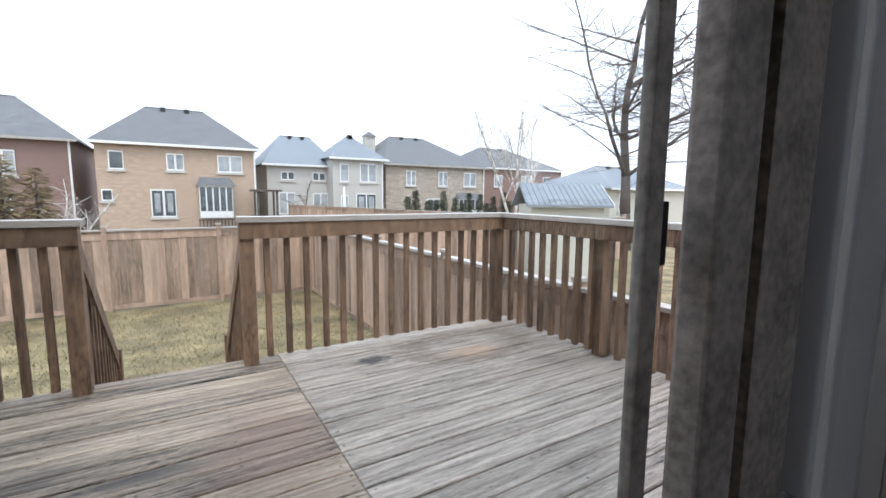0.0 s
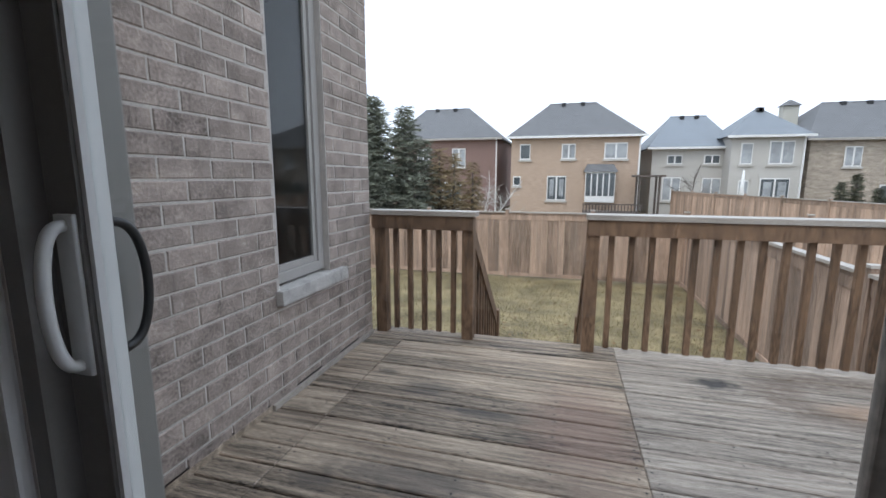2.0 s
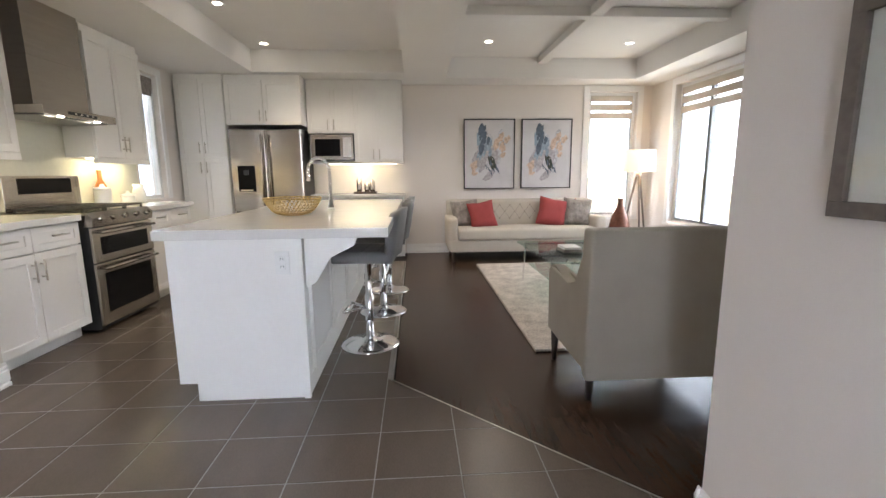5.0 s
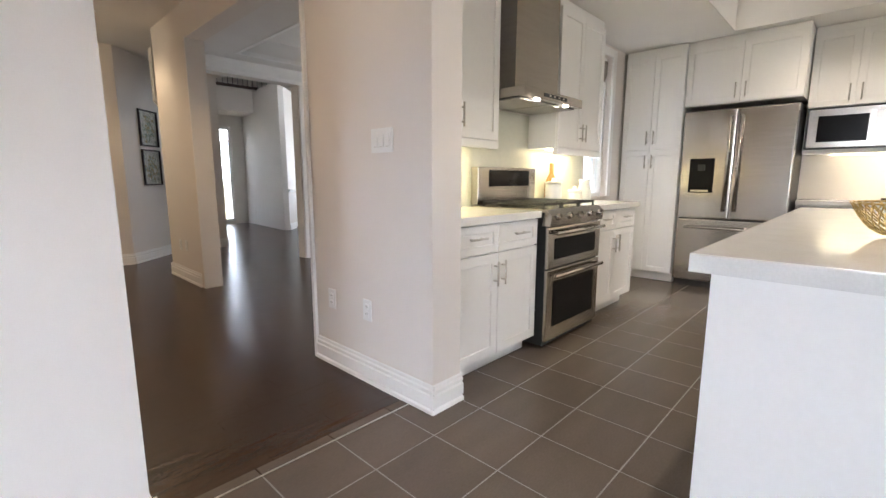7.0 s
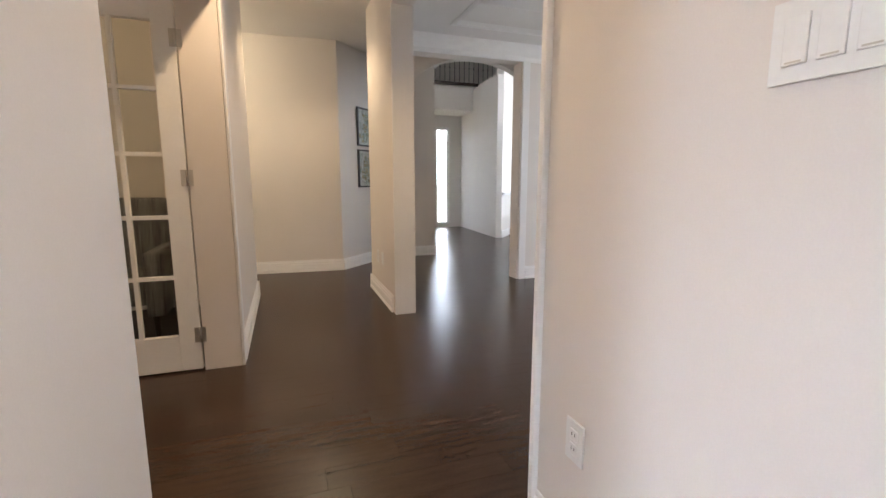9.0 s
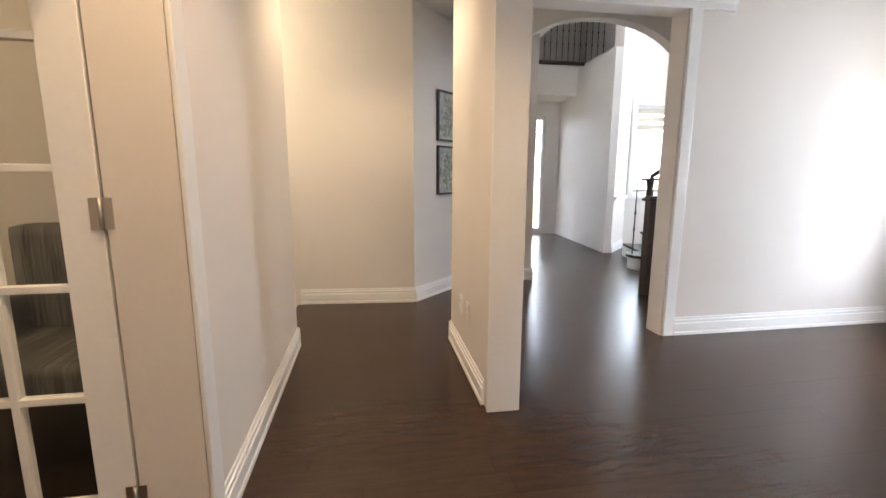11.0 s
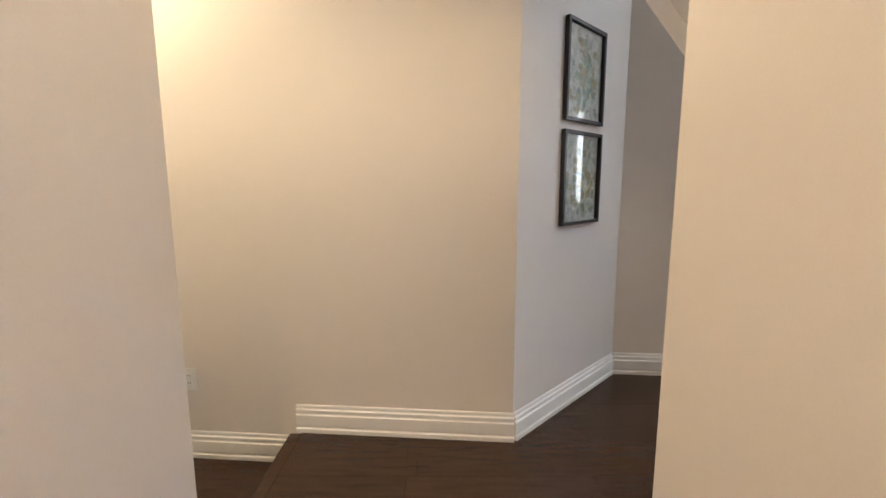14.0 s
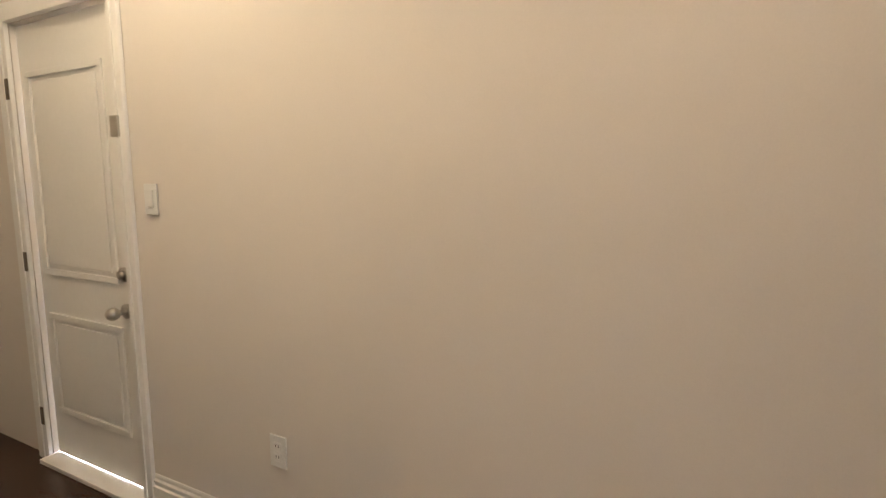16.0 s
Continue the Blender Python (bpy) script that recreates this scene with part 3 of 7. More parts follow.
baseboard((-0.392, -7.708), (-1.164, -8.49), ends=(-0.007, -0.007))
baseboard((-1.164, -8.49), (-1.85, -8.43), ends=(-0.007, 0.018))
baseboard((-1.85, -8.43), (-2.55, -11.6), ends=(0, 0))
baseboard((-2.29, -6.5), (-4.5, -6.5))
baseboard((-3.75, -9.95), (-4.25, -10.45))
baseboard((-3.95, -12.3), (-3.75, -9.95))
baseboard((-4.80, 0.02), (-4.80, 3.75))
baseboard((-4.80, 3.75), (0.61, 3.75))


def casing(x0, x1, y0, y1, z0, z1, name="trim_casing"):
    return setting(name, B(x0, x1, y0, y1, z0, z1, bev=0.006), M_TRIM, "white door casing")


casing(1.70, 1.80, 1.078, 1.098, 0, 2.22)
casing(-0.52, -0.42, -3.245, -3.222, 0, 2.5)
casing(0.537, 0.553, -5.02, -4.93, 0, 2.21)
casing(0.537, 0.553, -4.928, -3.30, 2.122, 2.21)
setting("trim_column", B(-0.735, -0.56, -5.633, -5.615, 0, 2.43, bev=0.004), M_TRIM, "white painted column end")
setting("trim_step", B(0.66, 0.72, -7.77, -6.62, -0.03, 0.0, bev=0.008), M_WOODF, "dark step nosing")

# ---- the yard ----
setting("ground", B(-300, 300, -300, 600, -1.9, -1.5), M_GRASS, "patchy winter lawn")

# ---- outside: deck ----
DZ = -0.06


deck = tagged(new("deck"), "weathered timber deck with butt-jointed boards", "deck")
rows_y = [1.36 + 0.1445 * k for k in range(19)]
meshes = {}
for x0, x1, mat, key in ((0.992, 1.30, M_DECK, "a"), (1.304, 2.880, M_DECK, "b"), (2.882, 5.0, M_DECKGREY, "c")):
    bm = flatpiece(x1 - x0, 0.1365, 0.036, 0.005)
    meshes[key] = (mesh_of(bm, "deck_board", mat), (x0 + x1) / 2)
for k, y in enumerate(rows_y):
    for key in "abc":
        me, cx = meshes[key]
        ob = new("board", me)
        ob.parent = deck
        ob.location = (cx, y + 0.069, DZ - 0.036 + 0.0015 * math.sin(k * 2.3))
part("joist", B(1.02, 4.98, 4.06, 4.10, -0.34, DZ - 0.037), M_RAIL, deck, "rim joist")
# black slab put in for the shade seen through the board gaps
part("gap_shade_slab", B(1.02, 4.98, 1.4, 4.05, -0.30, -0.12), M_BLACKM, deck)


def post(parent, x, y, z0=DZ, z1=0.9, w=0.089):
    return part("post", B(x - w / 2, x + w / 2, y - w / 2, y + w / 2, z0, z1, bev=0.004), M_RAIL, parent)


rail = thing("deck_railing", "brown stained timber railing with square balusters", "railing", group="deck railings")
rail_l = thing("deck_railing", "short stained timber railing beside the brick wall", "railing", group="deck railings")
bal = mesh_of(B(-0.019, 0.019, -0.019, 0.019, 0, 0.83, bev=0.002), "baluster", M_RAIL)


def balusters(parent, p, q, n):
    for k in range(n):
        u = (k + 0.5) / n
        ob = new("baluster", bal)
        ob.parent = parent
        ob.location = (p[0] + (q[0] - p[0]) * u, p[1] + (q[1] - p[1]) * u, DZ + 0.035)
        ob.rotation_euler = (0, 0, 0.03 * math.sin(k * 1.7))


RY = 3.99
for par, xa, xb, ps, n in ((rail_l, 1.01, 1.835, (1.075, 1.79), 5), (rail, 2.645, 4.86, (2.69, 4.79), 15)):
    for x in ps:
        post(par, x, RY)
    part("cap", B(xa - 0.005, xb + 0.02, RY - 0.075, RY + 0.075, 0.908, 0.945, bev=0.004), M_RAILTOP, par, "pale wet top board")
    part("top_rail", B(xa, xb, RY - 0.062, RY - 0.024, 0.80, 0.906, bev=0.003), M_RAIL, par)
    balusters(par, (ps[0] + 0.06, RY + 0.0), (ps[1] - 0.06, RY + 0.0), n)
RX = 4.86
part("cap", B(RX - 0.075, RX + 0.075, 1.4, RY + 0.07, 0.906, 0.943, bev=0.004), M_RAILTOP, rail, "pale wet top board")
part("top_rail", B(RX - 0.062, RX - 0.024, 1.4, RY - 0.065, 0.80, 0.904, bev=0.003), M_RAIL, rail)
for y in (1.45, 2.9):
    post(rail, RX + 0.06, y)
balusters(rail, (RX, 3.92), (RX, 1.5), 19)

# paired nail heads over the joists
bm = bmesh.new()
nr = random.Random(31)
for y in rows_y:
    for x in (1.25, 1.34, 1.72, 2.1, 2.48, 2.85, 2.91, 3.3, 3.7, 4.1, 4.5, 4.9):
        for dy in (0.03, 0.108):
            cx, cy, s_ = x + nr.uniform(-0.012, 0.012), y + dy + nr.uniform(-0.008, 0.008), nr.uniform(0.004, 0.0065)
            bm.faces.new([bm.verts.new((cx + s_ * math.cos(u), cy + s_ * math.sin(u), DZ + 0.0035)) for u in (0, 1.05, 2.1, 3.14, 4.19, 5.24)])
tagged(part("nail_head", bm, M_BLACKM, deck, "dark weathered nail heads"), kind="stuff")

# stair rails down to the lawn
stair = thing("deck_stair", "timber deck stair with sloped railings", "stair")
for x in (1.80, 2.68):
    bm = bmesh.new()
    prism(bm, [(x - 0.03, 4.05, 0.80), (x - 0.03, 4.05, 0.66), (x - 0.03, 5.35, -0.42), (x - 0.03, 5.35, -0.28)], (0.06, 0, 0))
    part("sloped_rail", bm, M_RAIL, stair)
    bm = bmesh.new()
    prism(bm, [(x - 0.02, 4.1, -0.06), (x - 0.02, 4.1, -0.36), (x - 0.02, 5.6, -1.5), (x - 0.02, 5.6, -1.3)], (0.04, 0, 0))
    part("stringer", bm, M_RAIL, stair)
    post(stair, x, 5.35, -1.5, -0.22)
    for k in range(9):
        y = 4.16 + 0.13 * k
        part("baluster", B(x - 0.018, x + 0.018, y - 0.018, y + 0.018, -0.32 - 0.83 * (y - 4.05), 0.69 - 0.83 * (y - 4.05)), M_RAIL, stair)
for k in range(7):
    part("tread", B(1.82, 2.66, 4.12 + 0.215 * k, 4.36 + 0.215 * k, -0.28 - 0.18 * k, -0.24 - 0.18 * k), M_DECK, stair)

# ---- outside: brick wall with window ----
BX = 1.0
mb = bmesh.new()
for a in ((1.25, 2.75, -1.5, 3.4), (3.29, 3.925, -1.5, 3.4), (2.75, 3.29, -1.5, 0.53), (2.75, 3.29, 2.38, 3.4)):
    box(mb, 0.90, 0.9962, *a)
bw = tagged(part("wall_brick", mb, M_MORTAR), "taupe brick outer wall with pale mortar", kind="structure")


def brick_mesh(w):
    b = flatpiece(w, 0.0805, 0.1, 0.005)
    bmesh.ops.transform(b, matrix=Matrix.Rotation(radians(90), 4, "Z") @ Matrix.Rotation(radians(90), 4, "X"), verts=b.verts)
    return mesh_of(b, "brick", M_BRICK)


brick_sizes = {}
joined = bmesh.new()
count = 0
rng = random.Random(4)
for c in range(50):
    z = -1.5 + 0.0895 * (c + 0.5)
    edges = []
    y = 3.925 - (0.1335 if c % 2 else 0.0)
    spans = []
    hi = 3.925
    while hi > 1.36:
        lo = y - 0.267 if hi != 3.925 or c % 2 == 0 else y
        lo = max(lo, 1.35)
        spans.append((lo + 0.0075, hi))
        hi = lo
        y = lo
    for lo, hi in spans:
        pieces = [(lo, hi)]
        if 0.545 < z < 2.36:
            pieces = []
            if lo < 2.745:
                pieces.append((lo, min(hi, 2.745)))
            if hi > 3.295:
                pieces.append((max(lo, 3.295), hi))
        for a, b in pieces:
            w = round(b - a, 3)
            if w < 0.03:
                continue
            if -0.1 < z < 2.3 and count < 300:
                count += 1
                if w not in brick_sizes:
                    brick_sizes[w] = brick_mesh(w)
                ob = new("brick", brick_sizes[w])
                ob.parent = bw
                ob.location = (BX - 0.1 + rng.uniform(-0.0012, 0.0022), (a + b) / 2, z + rng.uniform(-0.0012, 0.0012))
                ob.rotation_euler = (rng.uniform(-0.006, 0.006), 0, 0)
            else:
                box(joined, 0.93, BX + rng.uniform(-0.002, 0.002), a, b, z - 0.0395, z + 0.0395)
for c in range(50):
    z = -1.5 + 0.0895 * (c + 0.5)
    x = 1.66 - (0.1335 if c % 2 else 0.267)
    box(joined, x + 0.004, 1.66, 1.25, 1.35, z - 0.0395, z + 0.0395)
    while x > 1.01:
        box(joined, max(x - 0.263, 1.0), x - 0.005, 1.26, 1.35, z - 0.0395, z + 0.0395)
        x -= 0.267
    for x in (3.68, 3.95):
        box(joined, x, x + 0.259, 1.26, 1.35, z - 0.0395, z + 0.0395)
tagged(part("brick_rest", joined, M_BRICK, bw), kind="stuff")
setting("wall_brick_door", B(1.0, 1.65, 1.252, 1.335, -1.5, 3.4), M_MORTAR, "mortar bed of the brick beside the door")
setting("wall_brick_end", B(0.62, 0.90, 3.93, 3.935, -1.5, 3.4), M_BRICK, "brick return")
setting("window_sill", B(0.88, 1.045, 2.71, 3.46, 0.50, 0.585, bev=0.012), M_STONE, "rough-faced limestone window sill")
w = tagged(new("window_side"), "tall taupe vinyl window in the brick wall", kind="structure")
for a in ((2.75, 2.80, 0.60, 2.38), (3.23, 3.29, 0.60, 2.38), (2.80, 3.23, 0.60, 0.66), (2.80, 3.23, 2.32, 2.38)):
    part("window_frame", B(0.90, 0.955, *a, bev=0.005), M_SASH, w)
for a in ((2.801, 2.835, 0.661, 2.319), (3.195, 3.229, 0.661, 2.319), (2.836, 3.194, 0.661, 0.70), (2.836, 3.194, 2.28, 2.319)):
    part("sash", B(0.905, 0.940, *a, bev=0.004), M_SASH, w)
p = part("pane", B(0.918, 0.926, 2.80, 3.23, 0.66, 2.32), M_GLASSD, w)
p.visible_shadow = False
part("wall_filler", B(0.984, 1.0045, 1.37, 2.615, DZ - 0.03, DZ + 0.03), M_DECK, deck)
tagged(part("timber_strip", B(1.0025, 1.022, 2.62, 3.9, DZ - 0.01, DZ + 0.03, m=None), M_RAILTOP), "thin pale timber strip along the wall foot", "strip")

# ---- sliding patio door ----
sd = tagged(new("door_patio"), "closed sliding glass patio door in a taupe frame", kind="structure")
for a in ((1.80, 1.835, 1.10, 1.26, 0, 2.12), (3.55, 3.61, 1.10, 1.26, 0, 2.12), (1.835, 3.55, 1.10, 1.26, 2.07, 2.12), (1.835, 3.55, 1.12, 1.26, -0.03, 0.035)):
    part("frame", B(*a, bev=0.004), M_VINYL, sd)
panel = part("sliding_panel", B(1.838, 1.895, 1.135, 1.175, 0.04, 2.07, bev=0.004), M_VINYL, sd)
part("edge_strip", B(1.896, 1.904, 1.140, 1.170, 0.10, 2.05), M_WHITEV, panel)
part("stile", B(2.757, 2.790, 1.143, 1.160, 0.04, 2.07, bev=0.004), M_DOORFR, sd, "grimy grey-brown stile")
part("rail", B(1.905, 2.756, 1.14, 1.165, 0.04, 0.13, bev=0.004), M_VINYL, sd)
part("rail", B(1.905, 2.756, 1.14, 1.165, 2.0, 2.07, bev=0.004), M_VINYL, sd)
p = part("pane", B(1.905, 2.756, 1.150, 1.155, 0.13, 2.0), M_GLASS, sd)
p.visible_shadow = False
for a in ((2.838, 2.925, 1.105, 1.15), (2.927, 2.952, 1.12, 1.15), (2.954, 3.03, 1.105, 1.15), (3.032, 3.12, 1.115, 1.15)):
    part("fixed_stile", B(*a, 0.04, 2.07, bev=0.006), M_DOORFR, sd)
p = part("pane", B(3.12, 3.40, 1.135, 1.141, 0.1, 2.03), M_GLASS, sd)
p.visible_shadow = False
part("screen_mesh", B(3.12, 3.40, 1.16, 1.162, 0.1, 2.03), glass_material("dark_insect_screen", (0.55, 0.55, 0.57), 2.0, 0.2), sd, "dark insect screen")
part("side_jamb", B(3.40, 3.55, 1.09, 1.15, 0.035, 2.07, bev=0.006), M_WHITEV, sd, "white painted jamb")
part("latch", B(2.793, 2.813, 1.150, 1.180, 1.01, 1.09, bev=0.005), M_BLACKM, sd, "black screen latch")


def bow_handle(y, out, mat, r):
    bm = bmesh.new()
    pts = []
    for k in range(25):
        a = math.pi * k / 24
        pts.append((1.872, y + out * math.sin(a) ** 0.6, 1.04 - 0.095 * math.cos(a)))
    tube(bm, pts, r)
    box(bm, 1.855, 1.889, y - 0.004, y + 0.004, 0.93, 1.15, bev=0.003)
    return bm


part("handle", bow_handle(1.133, -0.036, M_WHITEV, 0.0085), M_WHITEV, sd, "white inside pull handle", True)
part("handle", bow_handle(1.179, 0.06, M_BLACKM, 0.007), M_BLACKM, sd, "black outside pull handle", True)


# filler added to keep sky from showing through the gap beside the door
setting("trim_door_gap", B(3.612, 3.70, 1.262, 1.345, -0.1, 2.2, bev=0.004), M_VINYL, "taupe filler stopping sky light beside the patio door")


# ---- wall plates ----
def plate(name, m, gangs, kind, label):
    w = 0.072 + 0.046 * (gangs - 1)
    e = new(name)
    tagged(e, label, name.replace("_", " "))
    e.matrix_basis = m
    part("cover", B(-w / 2, w / 2, 0, 0.006, -0.058, 0.058, bev=0.002), M_WHITEV, e)
    for k in range(gangs):
        x = -w / 2 + 0.036 + 0.046 * k
        if kind == "switch":
            part("rocker", B(x - 0.017, x + 0.017, 0.006, 0.010, -0.034, 0.034, bev=0.002), M_WHITEV, e)
            part("slot", B(x - 0.011, x + 0.011, 0.0095, 0.0104, -0.031, -0.0285), M_NICKEL, e)
        else:
            for z in (-0.02, 0.02):
                part("socket", B(x - 0.016, x + 0.016, 0.006, 0.009, z - 0.015, z + 0.015, bev=0.003), M_WHITEV, e)
                for dx in (-0.006, 0.006):
                    part("slot", B(x + dx - 0.0012, x + dx + 0.0012, 0.0088, 0.0094, z - 0.002, z + 0.007), M_BLACKM, e)
    return e


plate("light_switch", pose(-0.438, -2.543, 1.298, 0, 0, -90), 3, "switch", "white three-gang rocker switch on the painted wall")
plate("wall_outlet", pose(-0.438, -3.04, 0.412, 0, 0, -90), 1, "outlet", "white duplex outlet low on the painted wall")
plate("wall_outlet", pose(-0.438, -2.697, 0.412, 0, 0, -90), 1, "outlet", "white duplex outlet low on the painted wall")
plate("wall_outlet", pose(-0.563, -6.30, 0.39, 0, 0, -90), 1, "outlet", "white outlet on the hall partition")
plate("wall_outlet", pose(-0.563, -6.10, 0.398, 0, 0, -90), 1, "outlet", "white outlet on the hall partition")
EW = math.degrees(math.atan2(-0.322, 3.992))
plate("light_switch", pose(1.83, -7.883, 1.125, 0, 0, EW), 1, "switch", "white rocker switch beside the garage door")
plate("wall_outlet", pose(1.24, -7.836, 0.258, 0, 0, EW), 1, "outlet", "white duplex outlet above the lower baseboard")
plate("light_switch", pose(1.58, 1.098, 1.35, 0, 0, 180), 1, "switch", "white rocker switch beside the patio door")
plate("wall_outlet", pose(1.26, 1.098, 0.62, 0, 0, 180), 1, "outlet", "painted-over blank plate beneath the picture")
plate("light_switch", pose(0.93, -2.298, 1.30, 0, 0, 0), 1, "switch", "white switch on the breakfast room wall")


# ---- pictures ----
def picture(m, w, h, fw, depth, mframe, label, mat_w=0.0):
    e = new("framed_picture")
    tagged(e, label, "picture")
    e.matrix_basis = m
    for a in ((-w / 2, w / 2, h / 2 - fw, h / 2), (-w / 2, w / 2, -h / 2, -h / 2 + fw), (-w / 2, -w / 2 + fw, -h / 2 + fw, h / 2 - fw), (w / 2 - fw, w / 2, -h / 2 + fw, h / 2 - fw)):
        part("frame", B(a[0], a[1], 0.002, depth, a[2], a[3], bev=0.002), mframe, e)
    return e


def blotch(e, seed, n, w, h, y, mats, rmin, rmax, sx=1.0, sz=1.0, yb=0.0, xb=0.0, edge=None, tilt=math.pi):
    """Painted strokes: thin uneven leaf shapes lying on a sheet."""
    r = random.Random(seed)
    for mi, mat in enumerate(mats):
        bm = bmesh.new()
        for k in range(n):
            cx, cz = r.gauss(xb, w * 0.2), r.gauss(yb, h * 0.2)
            W, H = edge or (w, h)
            q = rmax * 1.25 * max(sx, sz)
            cx, cz = max(-W / 2 + q, min(W / 2 - q, cx)), max(-H / 2 + q, min(H / 2 - q, cz))
            rad, ang = r.uniform(rmin, rmax), r.uniform(0, tilt)
            vs = []
            for j in range(14):
                a = 2 * math.pi * j / 14
                q = rad * (1 + 0.25 * r.uniform(-1, 1))
                px, pz = q * math.cos(a) * sx, q * math.sin(a) * sz
                vs.append(bm.verts.new((cx + px * math.cos(ang) - pz * math.sin(ang), y + 0.0004 * (mi + 1) + 0.00001 * k, cz + px * math.sin(ang) + pz * math.cos(ang))))
            bm.faces.new(vs)
        tagged(part("brushwork", bm, mat, e), kind="stuff")


def ink(name, c):
    return material(name, c, 0.7, vary=0.35, scale=25, fine=120, bump=0.05)


I_GREEN, I_SAGE, I_OCHRE, I_DARK = ink("sage_wash", (0.27, 0.33, 0.27)), ink("pale_sage_wash", (0.42, 0.46, 0.40)), ink("ochre_wash", (0.38, 0.33, 0.20)), ink("dark_leaf_ink", (0.05, 0.06, 0.05))
I_NAVY, I_BLUE, I_PEACH, I_GREY = ink("navy_paint", (0.10, 0.13, 0.18)), ink("slate_blue_paint", (0.28, 0.35, 0.44)), ink("peach_paint", (0.58, 0.44, 0.35)), ink("pale_grey_paint", (0.50, 0.50, 0.54))
I_MAUVE = ink("mauve_grey_paint", (0.42, 0.39, 0.42))
M_PICGLASS = glass_material("picture_glass", (0.96, 0.97, 0.97), 1.5)

# botanical prints on the diagonal hall wall
dd = math.degrees(math.atan2(-0.782, -0.772))
for k, (z, s) in enumerate(((1.80, 3), (1.27, 8))):
    cxp, cyp = -0.78, -8.108
    e = picture(pose(cxp, cyp, z, 0, 0, dd + 180), 0.40, 0.485, 0.018, 0.03, M_FRAMEB, "black framed green botanical print on the diagonal wall")
    part("sheet", B(-0.183, 0.183, 0.004, 0.010, -0.226, 0.226), ink("eucalyptus_paper", (0.55, 0.56, 0.52)), e)
    blotch(e, s, 26, 0.36, 0.44, 0.0105, [I_SAGE, I_GREEN, I_OCHRE], 0.012, 0.032, 1.0, 0.7)
    g = part("glazing", B(-0.183, 0.183, 0.018, 0.020, -0.226, 0.226), M_PICGLASS, e)
    g.visible_shadow = False

# leaf prints beside the patio door
for z, s in ((1.306, 5), (1.80, 6)):
    e = picture(pose(1.211, 1.098, z, 0, 0, 180), 0.475, 0.447, 0.034, 0.024, M_FRAMEG, "grey wood framed leaf print beside the patio door")
    part("sheet", B(-0.207, 0.207, 0.004, 0.010, -0.19, 0.19), M_MAT, e, "white mat")
    part("print_sheet", B(-0.15, 0.15, 0.0102, 0.0112, -0.15, 0.15), material("watercolour_paper", (0.66, 0.66, 0.65), 0.7, vary=0.02, bump=0.05), e)
    blotch(e, s, 34, 0.21, 0.27, 0.0115, [I_GREEN, I_SAGE, I_DARK], 0.008, 0.018, 1.0, 0.55, 0.02)
    g = part("glazing", B(-0.207, 0.207, 0.018, 0.020, -0.19, 0.19), M_PICGLASS, e)
    g.visible_shadow = False

# twin abstract canvases above the sofa
for y in (1.28, 2.145):
    e = picture(pose(-4.798, y, 1.477, 0, 0, -90), 0.765, 1.02, 0.014, 0.04, M_FRAMEB, "abstract canvas in blue, grey and peach, thin black frame")
    part("canvas", B(-0.368, 0.368, 0.004, 0.028, -0.496, 0.496), material("canvas_ground", (0.60, 0.585, 0.60), 0.8, vary=0.08, scale=4, fine=200, bump=0.2), e)
    CE = (0.72, 0.97)
    blotch(e, 11, 16, 0.7, 0.9, 0.0285, [I_GREY], 0.05, 0.12, 0.6, 1.3, edge=CE, tilt=0.7)
    blotch(e, 21, 12, 0.5, 0.8, 0.0291, [I_MAUVE], 0.04, 0.10, 0.6, 1.4, -0.05, 0.05, CE, 0.9)
    blotch(e, 12, 16, 0.3, 0.45, 0.0297, [I_BLUE], 0.03, 0.075, 0.55, 1.5, 0.12, 0.08, CE, 0.5)
    blotch(e, 13, 14, 0.16, 0.42, 0.0303, [I_NAVY], 0.025, 0.065, 0.6, 1.6, 0.22, 0.09, CE, 0.4)
    blotch(e, 14, 12, 0.22, 0.3, 0.0309, [I_PEACH], 0.025, 0.06, 0.7, 1.2, 0.14, -0.17, CE, 0.8)
    blotch(e, 18, 9, 0.22, 0.25, 0.0315, [I_PEACH], 0.02, 0.05, 0.6, 1.3, -0.22, 0.2, CE, 1.2)
    blotch(e, 15, 12, 0.2, 0.5, 0.0321, [I_DARK], 0.012, 0.04, 0.5, 1.9, -0.1, -0.04, CE, -0.9)
    blotch(e, 22, 8, 0.25, 0.3, 0.0327, [I_NAVY], 0.012, 0.035, 0.45, 1.9, -0.22, -0.08, CE, -0.8)


# ---- downlights ----
def downlight(x, y, z):
    e = thing("recessed_downlight", "lit white recessed ceiling downlight", "light", (x, y, z), "ceiling downlights")
    bm = bmesh.new()
    lathe(bm, [(0.042, -0.002), (0.062, -0.006), (0.064, 0.0), (0.042, 0.0)])
    part("ring", bm, M_TRIM, e)
    part("lens", lathe(bmesh.new(), [(0.001, -0.0035), (0.040, -0.0035), (0.040, -0.001), (0.001, -0.001)]), M_LAMP, e, "glowing lens")


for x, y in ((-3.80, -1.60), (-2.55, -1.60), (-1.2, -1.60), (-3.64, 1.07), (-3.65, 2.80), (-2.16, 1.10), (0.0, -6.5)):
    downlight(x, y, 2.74)


